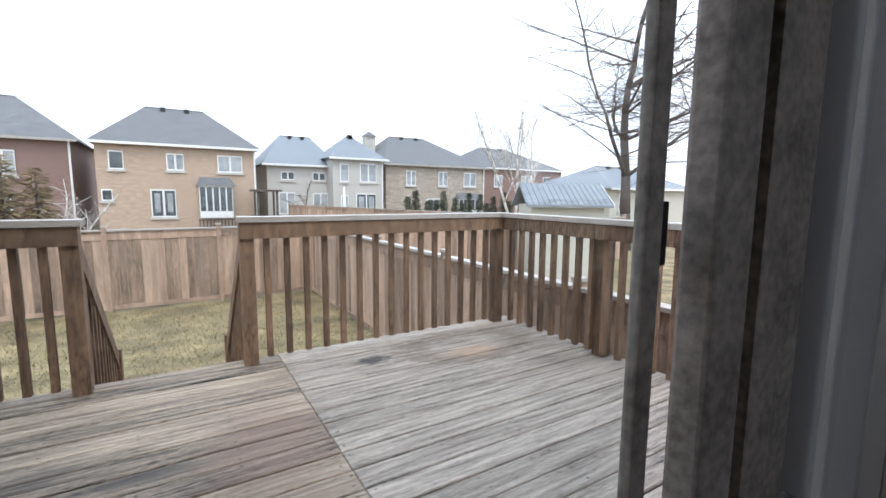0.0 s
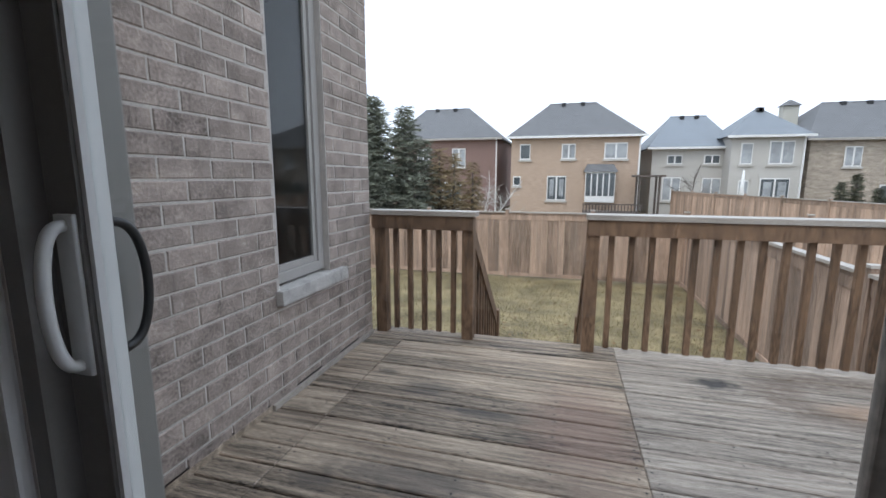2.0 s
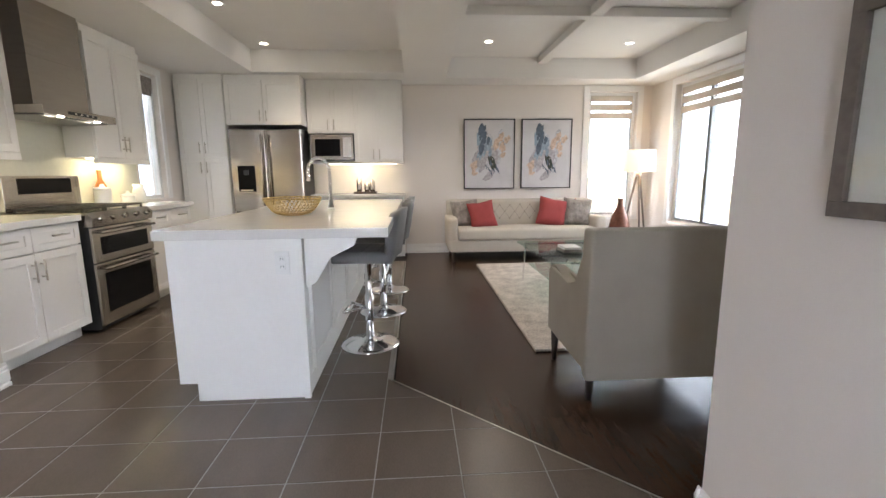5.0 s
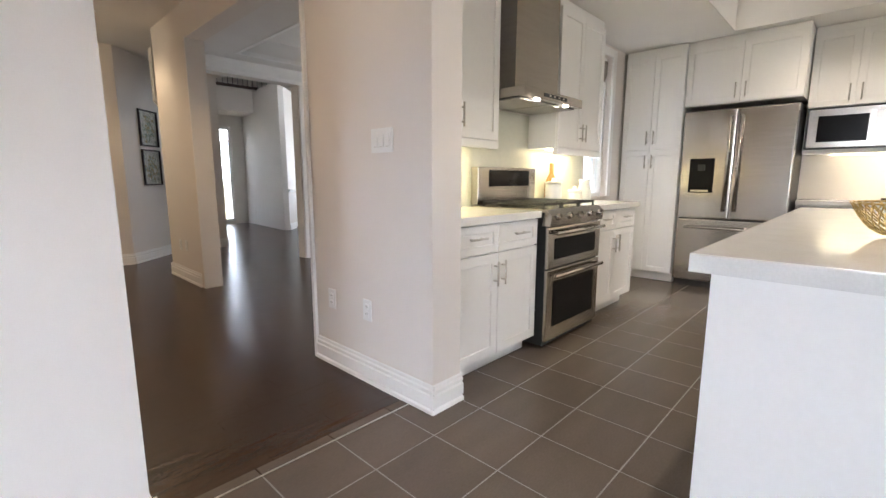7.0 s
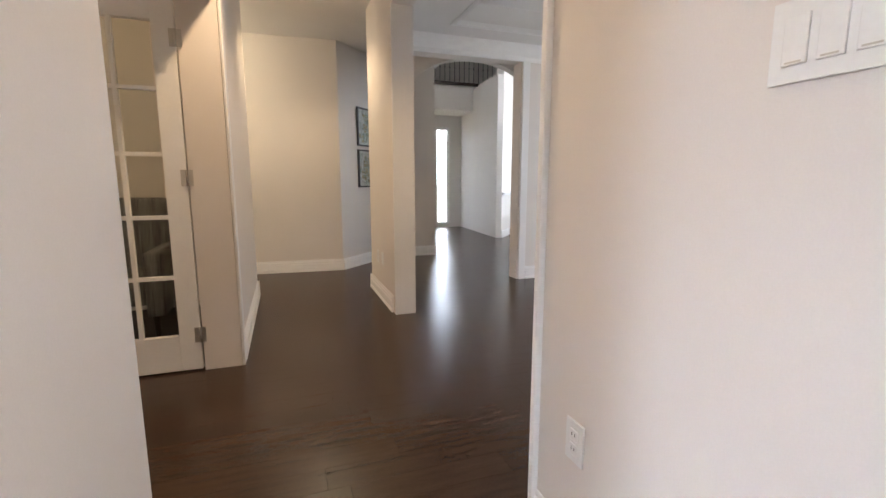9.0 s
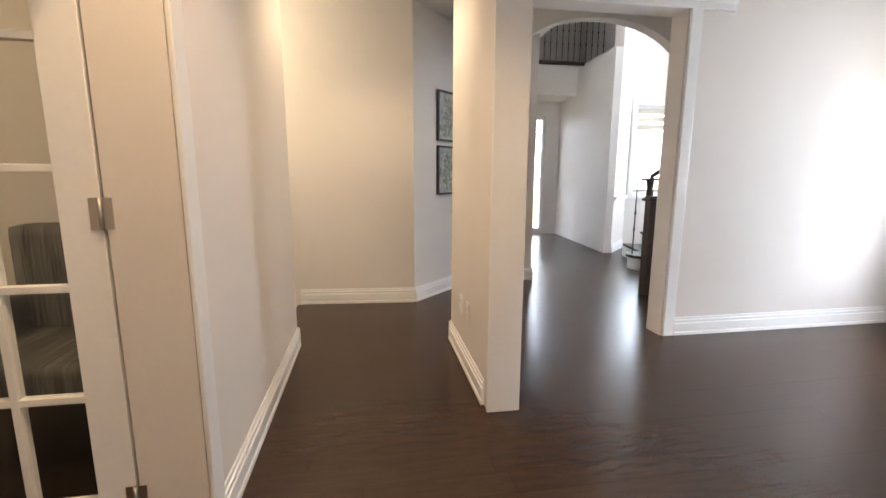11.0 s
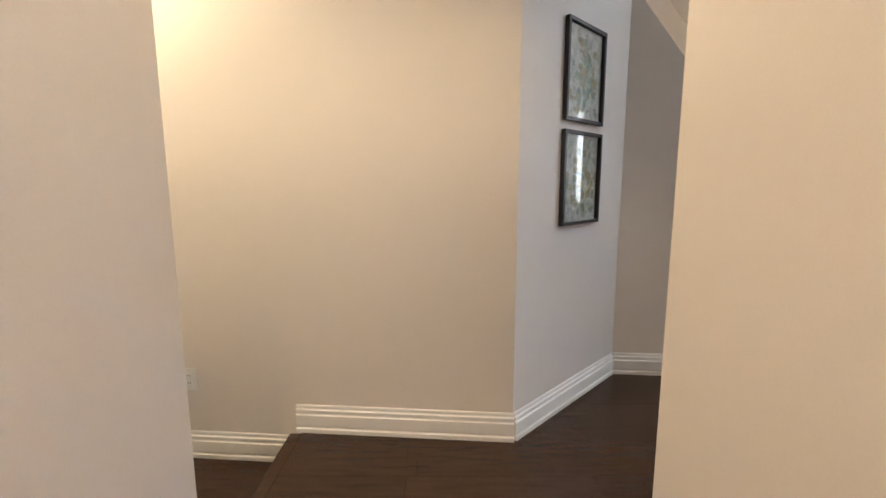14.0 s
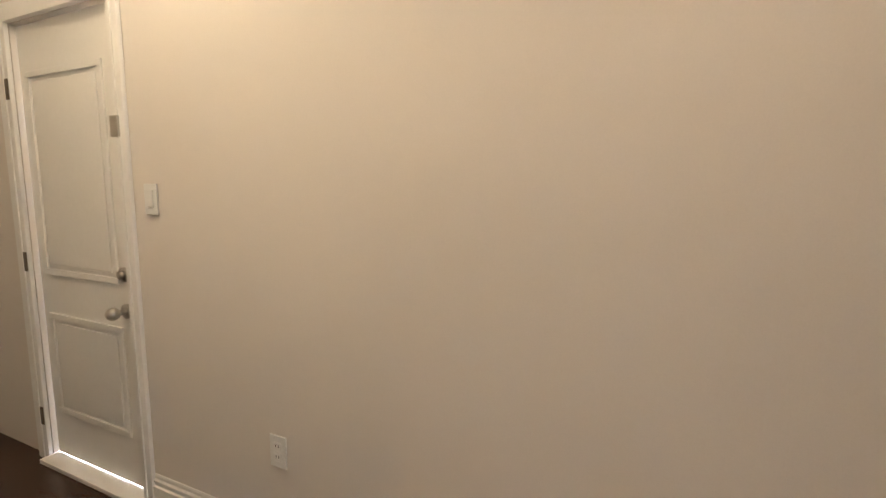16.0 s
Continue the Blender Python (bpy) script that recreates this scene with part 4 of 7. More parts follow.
# ---- kitchen ----
def pull(parent, m, x, z, vertical, L=0.14, y=0.0):
    bm = bmesh.new()
    a, b = ((x, y + 0.03, z - L / 2), (x, y + 0.03, z + L / 2)) if vertical else ((x - L / 2, y + 0.03, z), (x + L / 2, y + 0.03, z))
    rod(bm, m @ Vector(a), m @ Vector(b), 0.006, seg=10)
    for u in (0.2, 0.8):
        q = [a[n] + (b[n] - a[n]) * u for n in range(3)]
        rod(bm, m @ Vector((q[0], y, q[2])), m @ Vector((q[0], y + 0.03, q[2])), 0.005, seg=8)
    return part("handle", bm, M_NICKEL, parent, "satin nickel bar handle", True)


def front(parent, m, x0, x1, z0, z1, name="cabinet_door", handle=None):
    """A shaker front: raised frame about a sunk panel."""
    bm = bmesh.new()
    g, s = 0.002, min(0.055, (z1 - z0) * 0.28)
    X0, X1, Z0, Z1 = x0 + g, x1 - g, z0 + g, z1 - g
    rings = []
    for ins, y in ((0, 0.0), (0, 0.0185), (0.0015, 0.02), (s - 0.0015, 0.02), (s, 0.0185), (s + 0.001, 0.012)):
        rings.append([bm.verts.new(m @ Vector(q)) for q in ((X0 + ins, y, Z0 + ins), (X1 - ins, y, Z0 + ins), (X1 - ins, y, Z1 - ins), (X0 + ins, y, Z1 - ins))])
    for a, b in zip(rings, rings[1:]):
        for k in range(4):
            bm.faces.new((a[k], a[(k + 1) % 4], b[(k + 1) % 4], b[k]))
    bm.faces.new(rings[-1])
    bm.faces.new(rings[0][::-1])
    d = part(name, bm, M_CAB, parent)
    if handle:
        pull(d, m, handle[0], handle[1], handle[2], y=0.02)
    return d


def cabinet(m, w, depth, z0, z1, label, kick=0.0, name="kitchen_cabinet"):
    e = thing(name, label, "cabinet", group="white kitchen cabinets")
    part("body", B(0, w, -depth, -0.001, z0 + kick, z1, m=m), M_CAB, e)
    if kick:
        part("toe_kick", B(0, w, -depth, -0.07, z0, z0 + kick - 0.001, m=m), M_CAB, e)
    return e


def base_unit(m, w, label, doors=2, drawers=2):
    e = cabinet(m, w, 0.57, 0, 0.875, label, 0.10)
    for k in range(drawers):
        a, b = w * k / drawers, w * (k + 1) / drawers
        front(e, m, a, b, 0.71, 0.87, "drawer", ((a + b) / 2, 0.80, False))
    for k in range(doors):
        a, b = w * k / doors, w * (k + 1) / doors
        hx = (b - 0.035) if k < doors / 2 else (a + 0.035)
        if doors == 1:
            hx = b - 0.04
        front(e, m, a, b, 0.105, 0.705, "cabinet_door", (hx, 0.59, True))
    return e


KY = -2.30
base_unit(pose(-1.45, KY, 0), 0.815, "white shaker base cabinet with bar handles")
base_unit(pose(-3.06, KY, 0), 0.815, "white shaker base cabinet beside the range")
for x0, x1 in ((-1.452, -0.637), (-3.10, -2.243)):
    tagged(part("worktop", B(x0, x1, -2.878, -2.255, 0.877, 0.92, bev=0.004), M_QUARTZ), "pale quartz worktop with eased edge", "worktop")
setting("trim_backsplash", B(-3.2, -0.637, -2.878, -2.87, 0.922, 1.62), material("pale_glass_backsplash", (0.66, 0.66, 0.58), 0.25, vary=0.03, scale=3, fine=30, bump=0.02), "pale backsplash")


def upper(x0, x1, z0, label, n=2):
    m = pose(x0, -2.62, 0)
    e = cabinet(m, x1 - x0, 0.25, z0, 2.465, label)
    w = x1 - x0
    for k in range(n):
        a, b = w * k / n, w * (k + 1) / n
        front(e, m, a, b, z0, 2.40, "cabinet_door", ((b - 0.03) if k < n / 2 else (a + 0.03), z0 + 0.13, True))
    part("valance", B(0.0, w, -0.02, 0.02, z0 - 0.05, z0 - 0.002, m=m), M_CAB, e)
    part("light_strip", B(0.05, w - 0.05, -0.12, -0.09, z0 - 0.016, z0 - 0.004, m=m), M_UNDER, e, "glowing under-cabinet strip")


upper(-1.455, -0.637, 1.36, "white shaker wall cabinet above the worktop")
upper(-2.99, -2.225, 1.36, "white shaker wall cabinet beside the hood")
area_lamp("under_cabinet_glow", (-1.05, -2.74, 1.335), (-1.05, -2.76, 0.9), 0.6, 0.05, 0.22, (1.0, 0.86, 0.5))
area_lamp("under_cabinet_glow", (-2.6, -2.74, 1.335), (-2.6, -2.76, 0.9), 0.6, 0.05, 0.2, (1.0, 0.86, 0.5))

# range
rg = thing("gas_range", "stainless steel double-oven gas range with black grates", "range")
part("body", B(-2.238, -1.492, -2.90, -2.247, 0.03, 0.905), M_BLACKM, rg)
part("cooktop", B(-2.24, -1.49, -2.86, -2.25, 0.906, 0.925, bev=0.004), M_STEEL, rg)
bm = bmesh.new()
prism(bm, [(-2.24, -2.25, 0.925), (-2.24, -2.205, 0.885), (-2.24, -2.215, 0.82), (-2.24, -2.275, 0.82)], (0.75, 0, 0))
part("control_panel", bm, M_STEEL, rg)
for k in range(5):
    x = -2.15 + 0.145 * k
    part("knob", R((x, -2.23, 0.87), (x, -2.185, 0.885), 0.022, 0.018, 16), M_STEEL, rg)
for z0, z1, wz0, wz1 in ((0.545, 0.81, 0.60, 0.735), (0.06, 0.535, 0.15, 0.455)):
    d = part("oven_door", B(-2.238, -1.492, -2.246, -2.226, z0, z1, bev=0.005), M_STEEL, rg, "stainless oven door")
    part("window", B(-2.155, -1.575, -2.226, -2.222, wz0, wz1), M_BLACKGLASS, d, "black glass window")
    bm = bmesh.new()
    rod(bm, (-2.2, -2.18, z1 - 0.035), (-1.53, -2.18, z1 - 0.035), 0.012)
    for x in (-2.18, -1.55):
        rod(bm, (x, -2.226, z1 - 0.035), (x, -2.18, z1 - 0.035), 0.009)
    part("handle", bm, M_STEEL, d, "tubular steel handle", True)
part("backguard", B(-2.24, -1.49, -2.865, -2.80, 0.93, 1.20, bev=0.01), M_STEEL, rg)
part("display", B(-2.14, -1.62, -2.80, -2.797, 1.06, 1.18), M_BLACKGLASS, rg, "black display panel")
for k in range(3):
    x0 = -2.225 + 0.242 * k
    bm = bmesh.new()
    for a in ((x0, x0 + 0.012, -2.77, -2.28), (x0 + 0.22, x0 + 0.232, -2.77, -2.28), (x0 + 0.11, x0 + 0.122, -2.77, -2.28), (x0, x0 + 0.232, -2.77, -2.758), (x0, x0 + 0.232, -2.29, -2.278), (x0, x0 + 0.232, -2.53, -2.518), (x0, x0 + 0.232, -2.41, -2.40), (x0, x0 + 0.232, -2.65, -2.64)):
        box(bm, *a, 0.945, 0.960)
    for x in (x0 + 0.006, x0 + 0.226):
        for y in (-2.76, -2.284):
            box(bm, x - 0.006, x + 0.006, y - 0.006, y + 0.006, 0.925, 0.946)
    part("grate", bm, M_BLACKM, rg, "black cast grate")

# hood
hd = thing("range_hood", "stainless chimney range hood with two lights", "hood")
part("canopy", B(-2.222, -1.458, -2.868, -2.41, 1.632, 1.69, bev=0.003), M_STEEL, hd)
part("flue", B(-2.16, -1.60, -2.868, -2.58, 1.691, 2.06, bev=0.002), M_STEEL, hd)
part("flue", B(-2.155, -1.605, -2.868, -2.583, 2.061, 2.468, bev=0.002), M_STEEL, hd, "upper sleeve of the flue")
bm = bmesh.new()
for x0_ in (-2.19, -1.835):
    for k_ in range(9):
        box(bm, x0_ + 0.037 * k_, x0_ + 0.037 * k_ + 0.03, -2.83, -2.48, 1.622, 1.631)
part("filter", bm, M_NICKEL, hd, "slotted grease filter")
part("filter_gap", B(-2.205, -1.475, -2.845, -2.465, 1.6285, 1.6315), M_BLACKM, hd)
part("button_strip", B(-1.99, -1.69, -2.4095, -2.407, 1.65, 1.673), M_BLACKM, hd)
for k_ in range(4):
    part("button", B(-1.95 + 0.06 * k_, -1.93 + 0.06 * k_, -2.407, -2.405, 1.656, 1.667), M_NICKEL, hd)
for x in (-2.03, -1.65):
    part("lamp", R((x, -2.44, 1.624), (x, -2.44, 1.6325), 0.02, seg=16), M_LAMP, hd, "small lit halogen lamp")

# tall units on the fridge wall
mF = pose(-4.13, -2.255, 0, 0, 0, -90)
pn = cabinet(mF, 0.60, 0.62, 0, 2.465, "tall white shaker pantry cabinet", 0.10, "pantry_cabinet")
for k in range(2):
    a, b = 0.3 * k, 0.3 * (k + 1)
    hx = b - 0.035 if k == 0 else a + 0.035
    front(pn, mF, a, b, 0.105, 1.42, "cabinet_door", (hx, 1.30, True))
    front(pn, mF, a, b, 1.425, 2.40, "cabinet_door", (hx, 1.55, True))
mT = pose(-4.16, -1.30, 0, 0, 0, -90)
tf = cabinet(mT, 0.95, 0.60, 1.84, 2.465, "white shaker cabinet above the refrigerator")
for k in range(2):
    a, b = 0.475 * k, 0.475 * (k + 1)
    front(tf, mT, a, b, 1.845, 2.40, "cabinet_door", (b - 0.04 if k == 0 else a + 0.04, 1.95, True))
fr = thing("refrigerator", "stainless french-door refrigerator with bottom freezer", "refrigerator")
part("body", B(-4.78, -4.20, -2.235, -1.315, 0.02, 1.79), M_BLACKM, fr)
part("fridge_door", B(-4.198, -4.13, -2.235, -1.778, 0.72, 1.785, bev=0.012), M_STEEL, fr)
part("fridge_door", B(-4.198, -4.13, -1.772, -1.315, 0.72, 1.785, bev=0.012), M_STEEL, fr)
part("freezer_drawer", B(-4.198, -4.13, -2.235, -1.315, 0.07, 0.71, bev=0.012), M_STEEL, fr)
part("plinth", B(-4.19, -4.15, -2.22, -1.33, 0.0, 0.065), M_BLACKM, fr)
for y in (-1.82, -1.73):
    bm = bmesh.new()
    rod(bm, (-4.085, y, 0.80), (-4.085, y, 1.72), 0.013)
    for z in (0.84, 1.68):
        rod(bm, (-4.13, y, z), (-4.085, y, z), 0.010)
    part("handle", bm, M_STEEL, fr, "", True)
bm = bmesh.new()
rod(bm, (-4.08, -2.15, 0.63), (-4.08, -1.40, 0.63), 0.013)
for y in (-2.1, -1.45):
    rod(bm, (-4.13, y, 0.63), (-4.08, y, 0.63), 0.010)
part("handle", bm, M_STEEL, fr, "", True)
ds = part("dispenser", B(-4.1295, -4.122, -2.15, -1.93, 0.98, 1.32, bev=0.004), M_BLACKGLASS, fr, "black water dispenser panel")
part("tray", B(-4.13, -4.10, -2.12, -1.96, 0.99, 1.01), M_STEEL, ds)
part("spout", B(-4.122, -4.10, -2.07, -2.01, 1.20, 1.26, bev=0.004), M_BLACKM, ds)

# run with microwave beside the fridge
mW = pose(-4.45, 0.0, 0, 0, 0, -90)
up = cabinet(mW, 1.29, 0.34, 1.35, 2.465, "white shaker wall cabinets with built-in microwave niche")
front(up, mW, 0.0, 0.36, 1.355, 2.40, "cabinet_door", (0.32, 1.47, True))
front(up, mW, 0.36, 0.66, 1.355, 2.40, "cabinet_door", (0.40, 1.47, True))
front(up, mW, 0.66, 0.97, 1.76, 2.40, "cabinet_door", (0.93, 1.87, True))
front(up, mW, 0.97, 1.29, 1.76, 2.40, "cabinet_door", (1.01, 1.87, True))
part("light_strip", B(0.1, 1.1, -0.25, -0.22, 1.336, 1.346, m=mW), M_UNDER, up, "glowing under-cabinet strip")
area_lamp("under_cabinet_glow", (-4.62, -0.6, 1.33), (-4.7, -0.6, 0.9), 0.05, 1.1, 0.36, (1.0, 0.84, 0.62))
mwv = thing("microwave", "built-in stainless microwave with black glass door", "microwave")
part("case", B(-4.46, -4.428, -1.27, -0.68, 1.40, 1.74, bev=0.004), M_STEEL, mwv)
part("surround", B(-4.462, -4.431, -1.285, -0.665, 1.385, 1.755), M_BLACKM, mwv, "black built-in trim")
part("window", B(-4.428, -4.423, -1.20, -0.86, 1.45, 1.68), M_BLACKGLASS, mwv)
part("keypad", B(-4.428, -4.424, -0.82, -0.71, 1.44, 1.70), M_NICKEL, mwv)
lw = cabinet(mW, 0.0001 + 1.29, 0.30, 0, 0.875, "white shaker base cabinets below the backsplash", 0.10)
for k in range(3):
    a, b = 0.43 * k, 0.43 * (k + 1)
    front(lw, mW, a, b, 0.105, 0.705, "cabinet_door", (b - 0.04, 0.59, True))
    front(lw, mW, a, b, 0.71, 0.87, "drawer", ((a + b) / 2, 0.80, False))
tagged(part("worktop", B(-4.798, -4.40, -1.29, 0.02, 0.877, 0.92, bev=0.004), M_QUARTZ), "pale quartz worktop beside the refrigerator", "worktop")
ts = thing("utensil_stand", "small tray with steel canisters on the worktop", "kitchenware", (-4.6, -0.55, 0.921))
part("tray", B(-0.09, 0.09, -0.16, 0.16, 0, 0.03, bev=0.004), M_OAK, ts)
for y, h in ((-0.09, 0.2), (0.02, 0.14), (0.1, 0.17)):
    part("canister", lathe(bmesh.new(), [(0.035, 0.031), (0.04, 0.06), (0.038, h), (0.02, h + 0.02), (0.008, h + 0.04)], (0, y, 0), 16), M_STEEL, ts)

# island
isl = thing("kitchen_island", "white panelled kitchen island", "island")
part("end_panel", B(-0.372, -0.352, -1.085, -0.42, 0.105, 0.868, bev=0.002), M_CAB, isl)
part("body", B(-2.95, -0.3725, -1.08, -0.425, 0.10, 0.868), M_CAB, isl)
part("toe_kick", B(-2.95, -0.36, -1.0, -0.42, 0.0, 0.104), M_CAB, isl)
part("corner_post", B(-0.372, -0.345, -0.445, -0.412, 0, 0.868, bev=0.002), M_CAB, isl)
bm = bmesh.new()
prism(bm, [(-0.44, -0.412, 0.866), (-0.44, -0.412, 0.60), (-0.44, -0.36, 0.63), (-0.44, -0.28, 0.76), (-0.44, -0.16, 0.82), (-0.44, -0.14, 0.866)], (0.05, 0, 0))
part("bracket", bm, M_CAB, isl, "curved bracket under the overhang")
for k in range(4):
    front(isl, pose(-0.45 - 0.62 * (k + 1), -0.424, 0), 0, 0.6, 0.12, 0.86, "side_panel")
    front(isl, pose(-0.45 - 0.62 * k, -1.081, 0, 0, 0, 180), 0, 0.6, 0.12, 0.86, "cabinet_door", (0.55, 0.76, True))
tagged(part("worktop", B(-3.02, -0.33, -1.135, 0.025, 0.87, 0.92, bev=0.005), M_QUARTZ), "pale quartz island top with seating overhang", "worktop")
plate("wall_outlet", pose(-0.351, -0.515, 0.745, 0, 0, -90), 1, "outlet", "white outlet on the island end panel")
# tap
tp = thing("kitchen_tap", "tall chrome gooseneck tap on the island", "tap", (-1.75, -0.52, 0.92))
bm = bmesh.new()
lathe(bm, [(0.03, 0), (0.03, 0.012), (0.022, 0.02), (0.02, 0.06), (0.014, 0.07), (0.013, 0.30)], seg=16)
prev = None
for k in range(13):
    a = math.pi * k / 12
    q = (0, -0.085 + 0.085 * math.cos(a), 0.30 + 0.10 * math.sin(a))
    if prev:
        rod(bm, prev, q, 0.013, seg=10)
    prev = q
rod(bm, prev, (0, -0.17, 0.22), 0.015, seg=10)
part("spout", bm, M_CHROME, tp, "", True)
part("lever", R((0.02, 0, 0.05), (0.09, 0.0, 0.09), 0.006), M_CHROME, tp)
# woven bowl
bl = thing("wire_bowl", "open gold wire fruit bowl on the island", "bowl", (-1.15, -0.66, 0.921))
M_GOLD = material("brushed_gold_wire", (0.55, 0.40, 0.16), 0.35, 1.0, vary=0.1, bump=0.02)
bm = bmesh.new()
for k in range(40):
    a0 = 2 * math.pi * k / 40
    for sgn in (1, -1):
        prev = None
        for j in range(7):
            u = j / 6
            rr, zz, aa = 0.07 + 0.12 * u ** 0.6, 0.004 + 0.11 * u ** 1.4, a0 + sgn * 0.5 * u
            q = (rr * math.cos(aa), rr * math.sin(aa), zz)
            if prev:
                rod(bm, prev, q, 0.0022, seg=4)
            prev = q
for rr, zz in ((0.19, 0.114), (0.07, 0.004)):
    for k in range(32):
        a, b = 2 * math.pi * k / 32, 2 * math.pi * (k + 1) / 32
        rod(bm, (rr * math.cos(a), rr * math.sin(a), zz), (rr * math.cos(b), rr * math.sin(b), zz), 0.004, seg=6)
part("wire_shell", bm, M_GOLD, bl)
# board and canisters beside the range
cb = thing("cutting_board", "paddle-shaped wooden cutting board leaning on the backsplash", "board", (-2.55, -2.84, 0.921))
bm = bmesh.new()
pts = [(-0.08, 0, 0.0), (0.08, 0, 0.0), (0.095, 0, 0.06), (0.09, 0, 0.16), (0.05, 0, 0.21), (0.022, 0, 0.24), (0.022, 0, 0.33), (-0.022, 0, 0.33), (-0.022, 0, 0.24), (-0.05, 0, 0.21), (-0.09, 0, 0.16), (-0.095, 0, 0.06)]
prism(bm, pts, (0, 0.018, 0))
part("blade", bm, material("honey_maple", (0.38, 0.14, 0.035), 0.5, vary=0.12, scale=6, fine=60, bump=0.1, stretch=(8, 8, 1)), cb)
for x, y, r, h in ((-2.40, -2.72, 0.068, 0.17), (-2.66, -2.66, 0.058, 0.10)):
    c = thing("canister", "white ceramic canister on the worktop", "canister", (x, y, 0.921), "white canisters")
    part("body", lathe(bmesh.new(), [(r * 0.9, 0), (r, 0.01), (r, h - 0.02)], seg=20), M_WHITEV, c, "", True)
    part("lid", lathe(bmesh.new(), [(r * 1.03, h - 0.019), (r * 1.03, h), (r * 0.3, h + 0.008), (r * 0.25, h + 0.03), (0.004, h + 0.032)], seg=20), M_WHITEV, c, "", True)
jg = thing("jug", "white ceramic jug on the worktop", "jug", (-2.84, -2.66, 0.921))
part("body", lathe(bmesh.new(), [(0.05, 0), (0.065, 0.03), (0.06, 0.10), (0.042, 0.15), (0.05, 0.19), (0.046, 0.19), (0.036, 0.15), (0.002, 0.14)], seg=20), M_WHITEV, jg, "", True)
part("handle", tube(bmesh.new(), [(0.045 + 0.05 * math.sin(math.pi * k / 8), 0.0, 0.17 - 0.11 * k / 8) for k in range(9)], 0.007, 8), M_WHITEV, jg, "", True)

# kitchen window
kw = tagged(new("window_kitchen"), "narrow white window beside the pantry", kind="structure")
for a in ((-3.78, -3.74, 0.93, 2.36), (-3.29, -3.25, 0.93, 2.36), (-3.74, -3.29, 0.93, 0.97), (-3.74, -3.29, 2.32, 2.36)):
    part("window_frame", B(a[0], a[1], -2.99, -2.93, a[2], a[3], bev=0.004), M_WHITEV, kw)
for a in ((-3.86, -3.782, 0.93, 2.44), (-3.25, -3.19, 1.6, 2.44), (-3.782, -3.25, 2.362, 2.44)):
    part("casing", B(a[0], a[1], -2.878, -2.858, a[2], a[3], bev=0.005), M_TRIM, kw)
p = part("pane", B(-3.74, -3.29, -2.965, -2.959, 0.97, 2.32), M_GLASS, kw)
p.visible_shadow = False
for k in range(3):
    part("blind_fold", B(-3.73, -3.30, -2.925 + 0.008 * k, -2.918 + 0.008 * k, 2.12 + 0.03 * k, 2.32), M_GREYC, kw, "dark folded blind")
nb = thing("neighbour_house", "grey sided neighbouring house with a white window", "house", (-9.2, -4.0, -1.5))
part("wall", B(-4, 0, -4.0, 5.0, 0, 6.5), M_ROOFB, nb)
for k in range(30):
    part("siding", B(0.001, 0.018, -4.0, 5.0, 0.05 + 0.21 * k, 0.05 + 0.21 * k + 0.19), M_ROOFB, nb)
part("window", B(0.019, 0.06, -1.75, -0.9, 2.65, 4.0), M_WHITEV, nb)
for y in (-1.68, -1.29):
    part("pane", B(0.061, 0.067, y, y + 0.33, 2.75, 3.9), M_DARKPANE, nb)


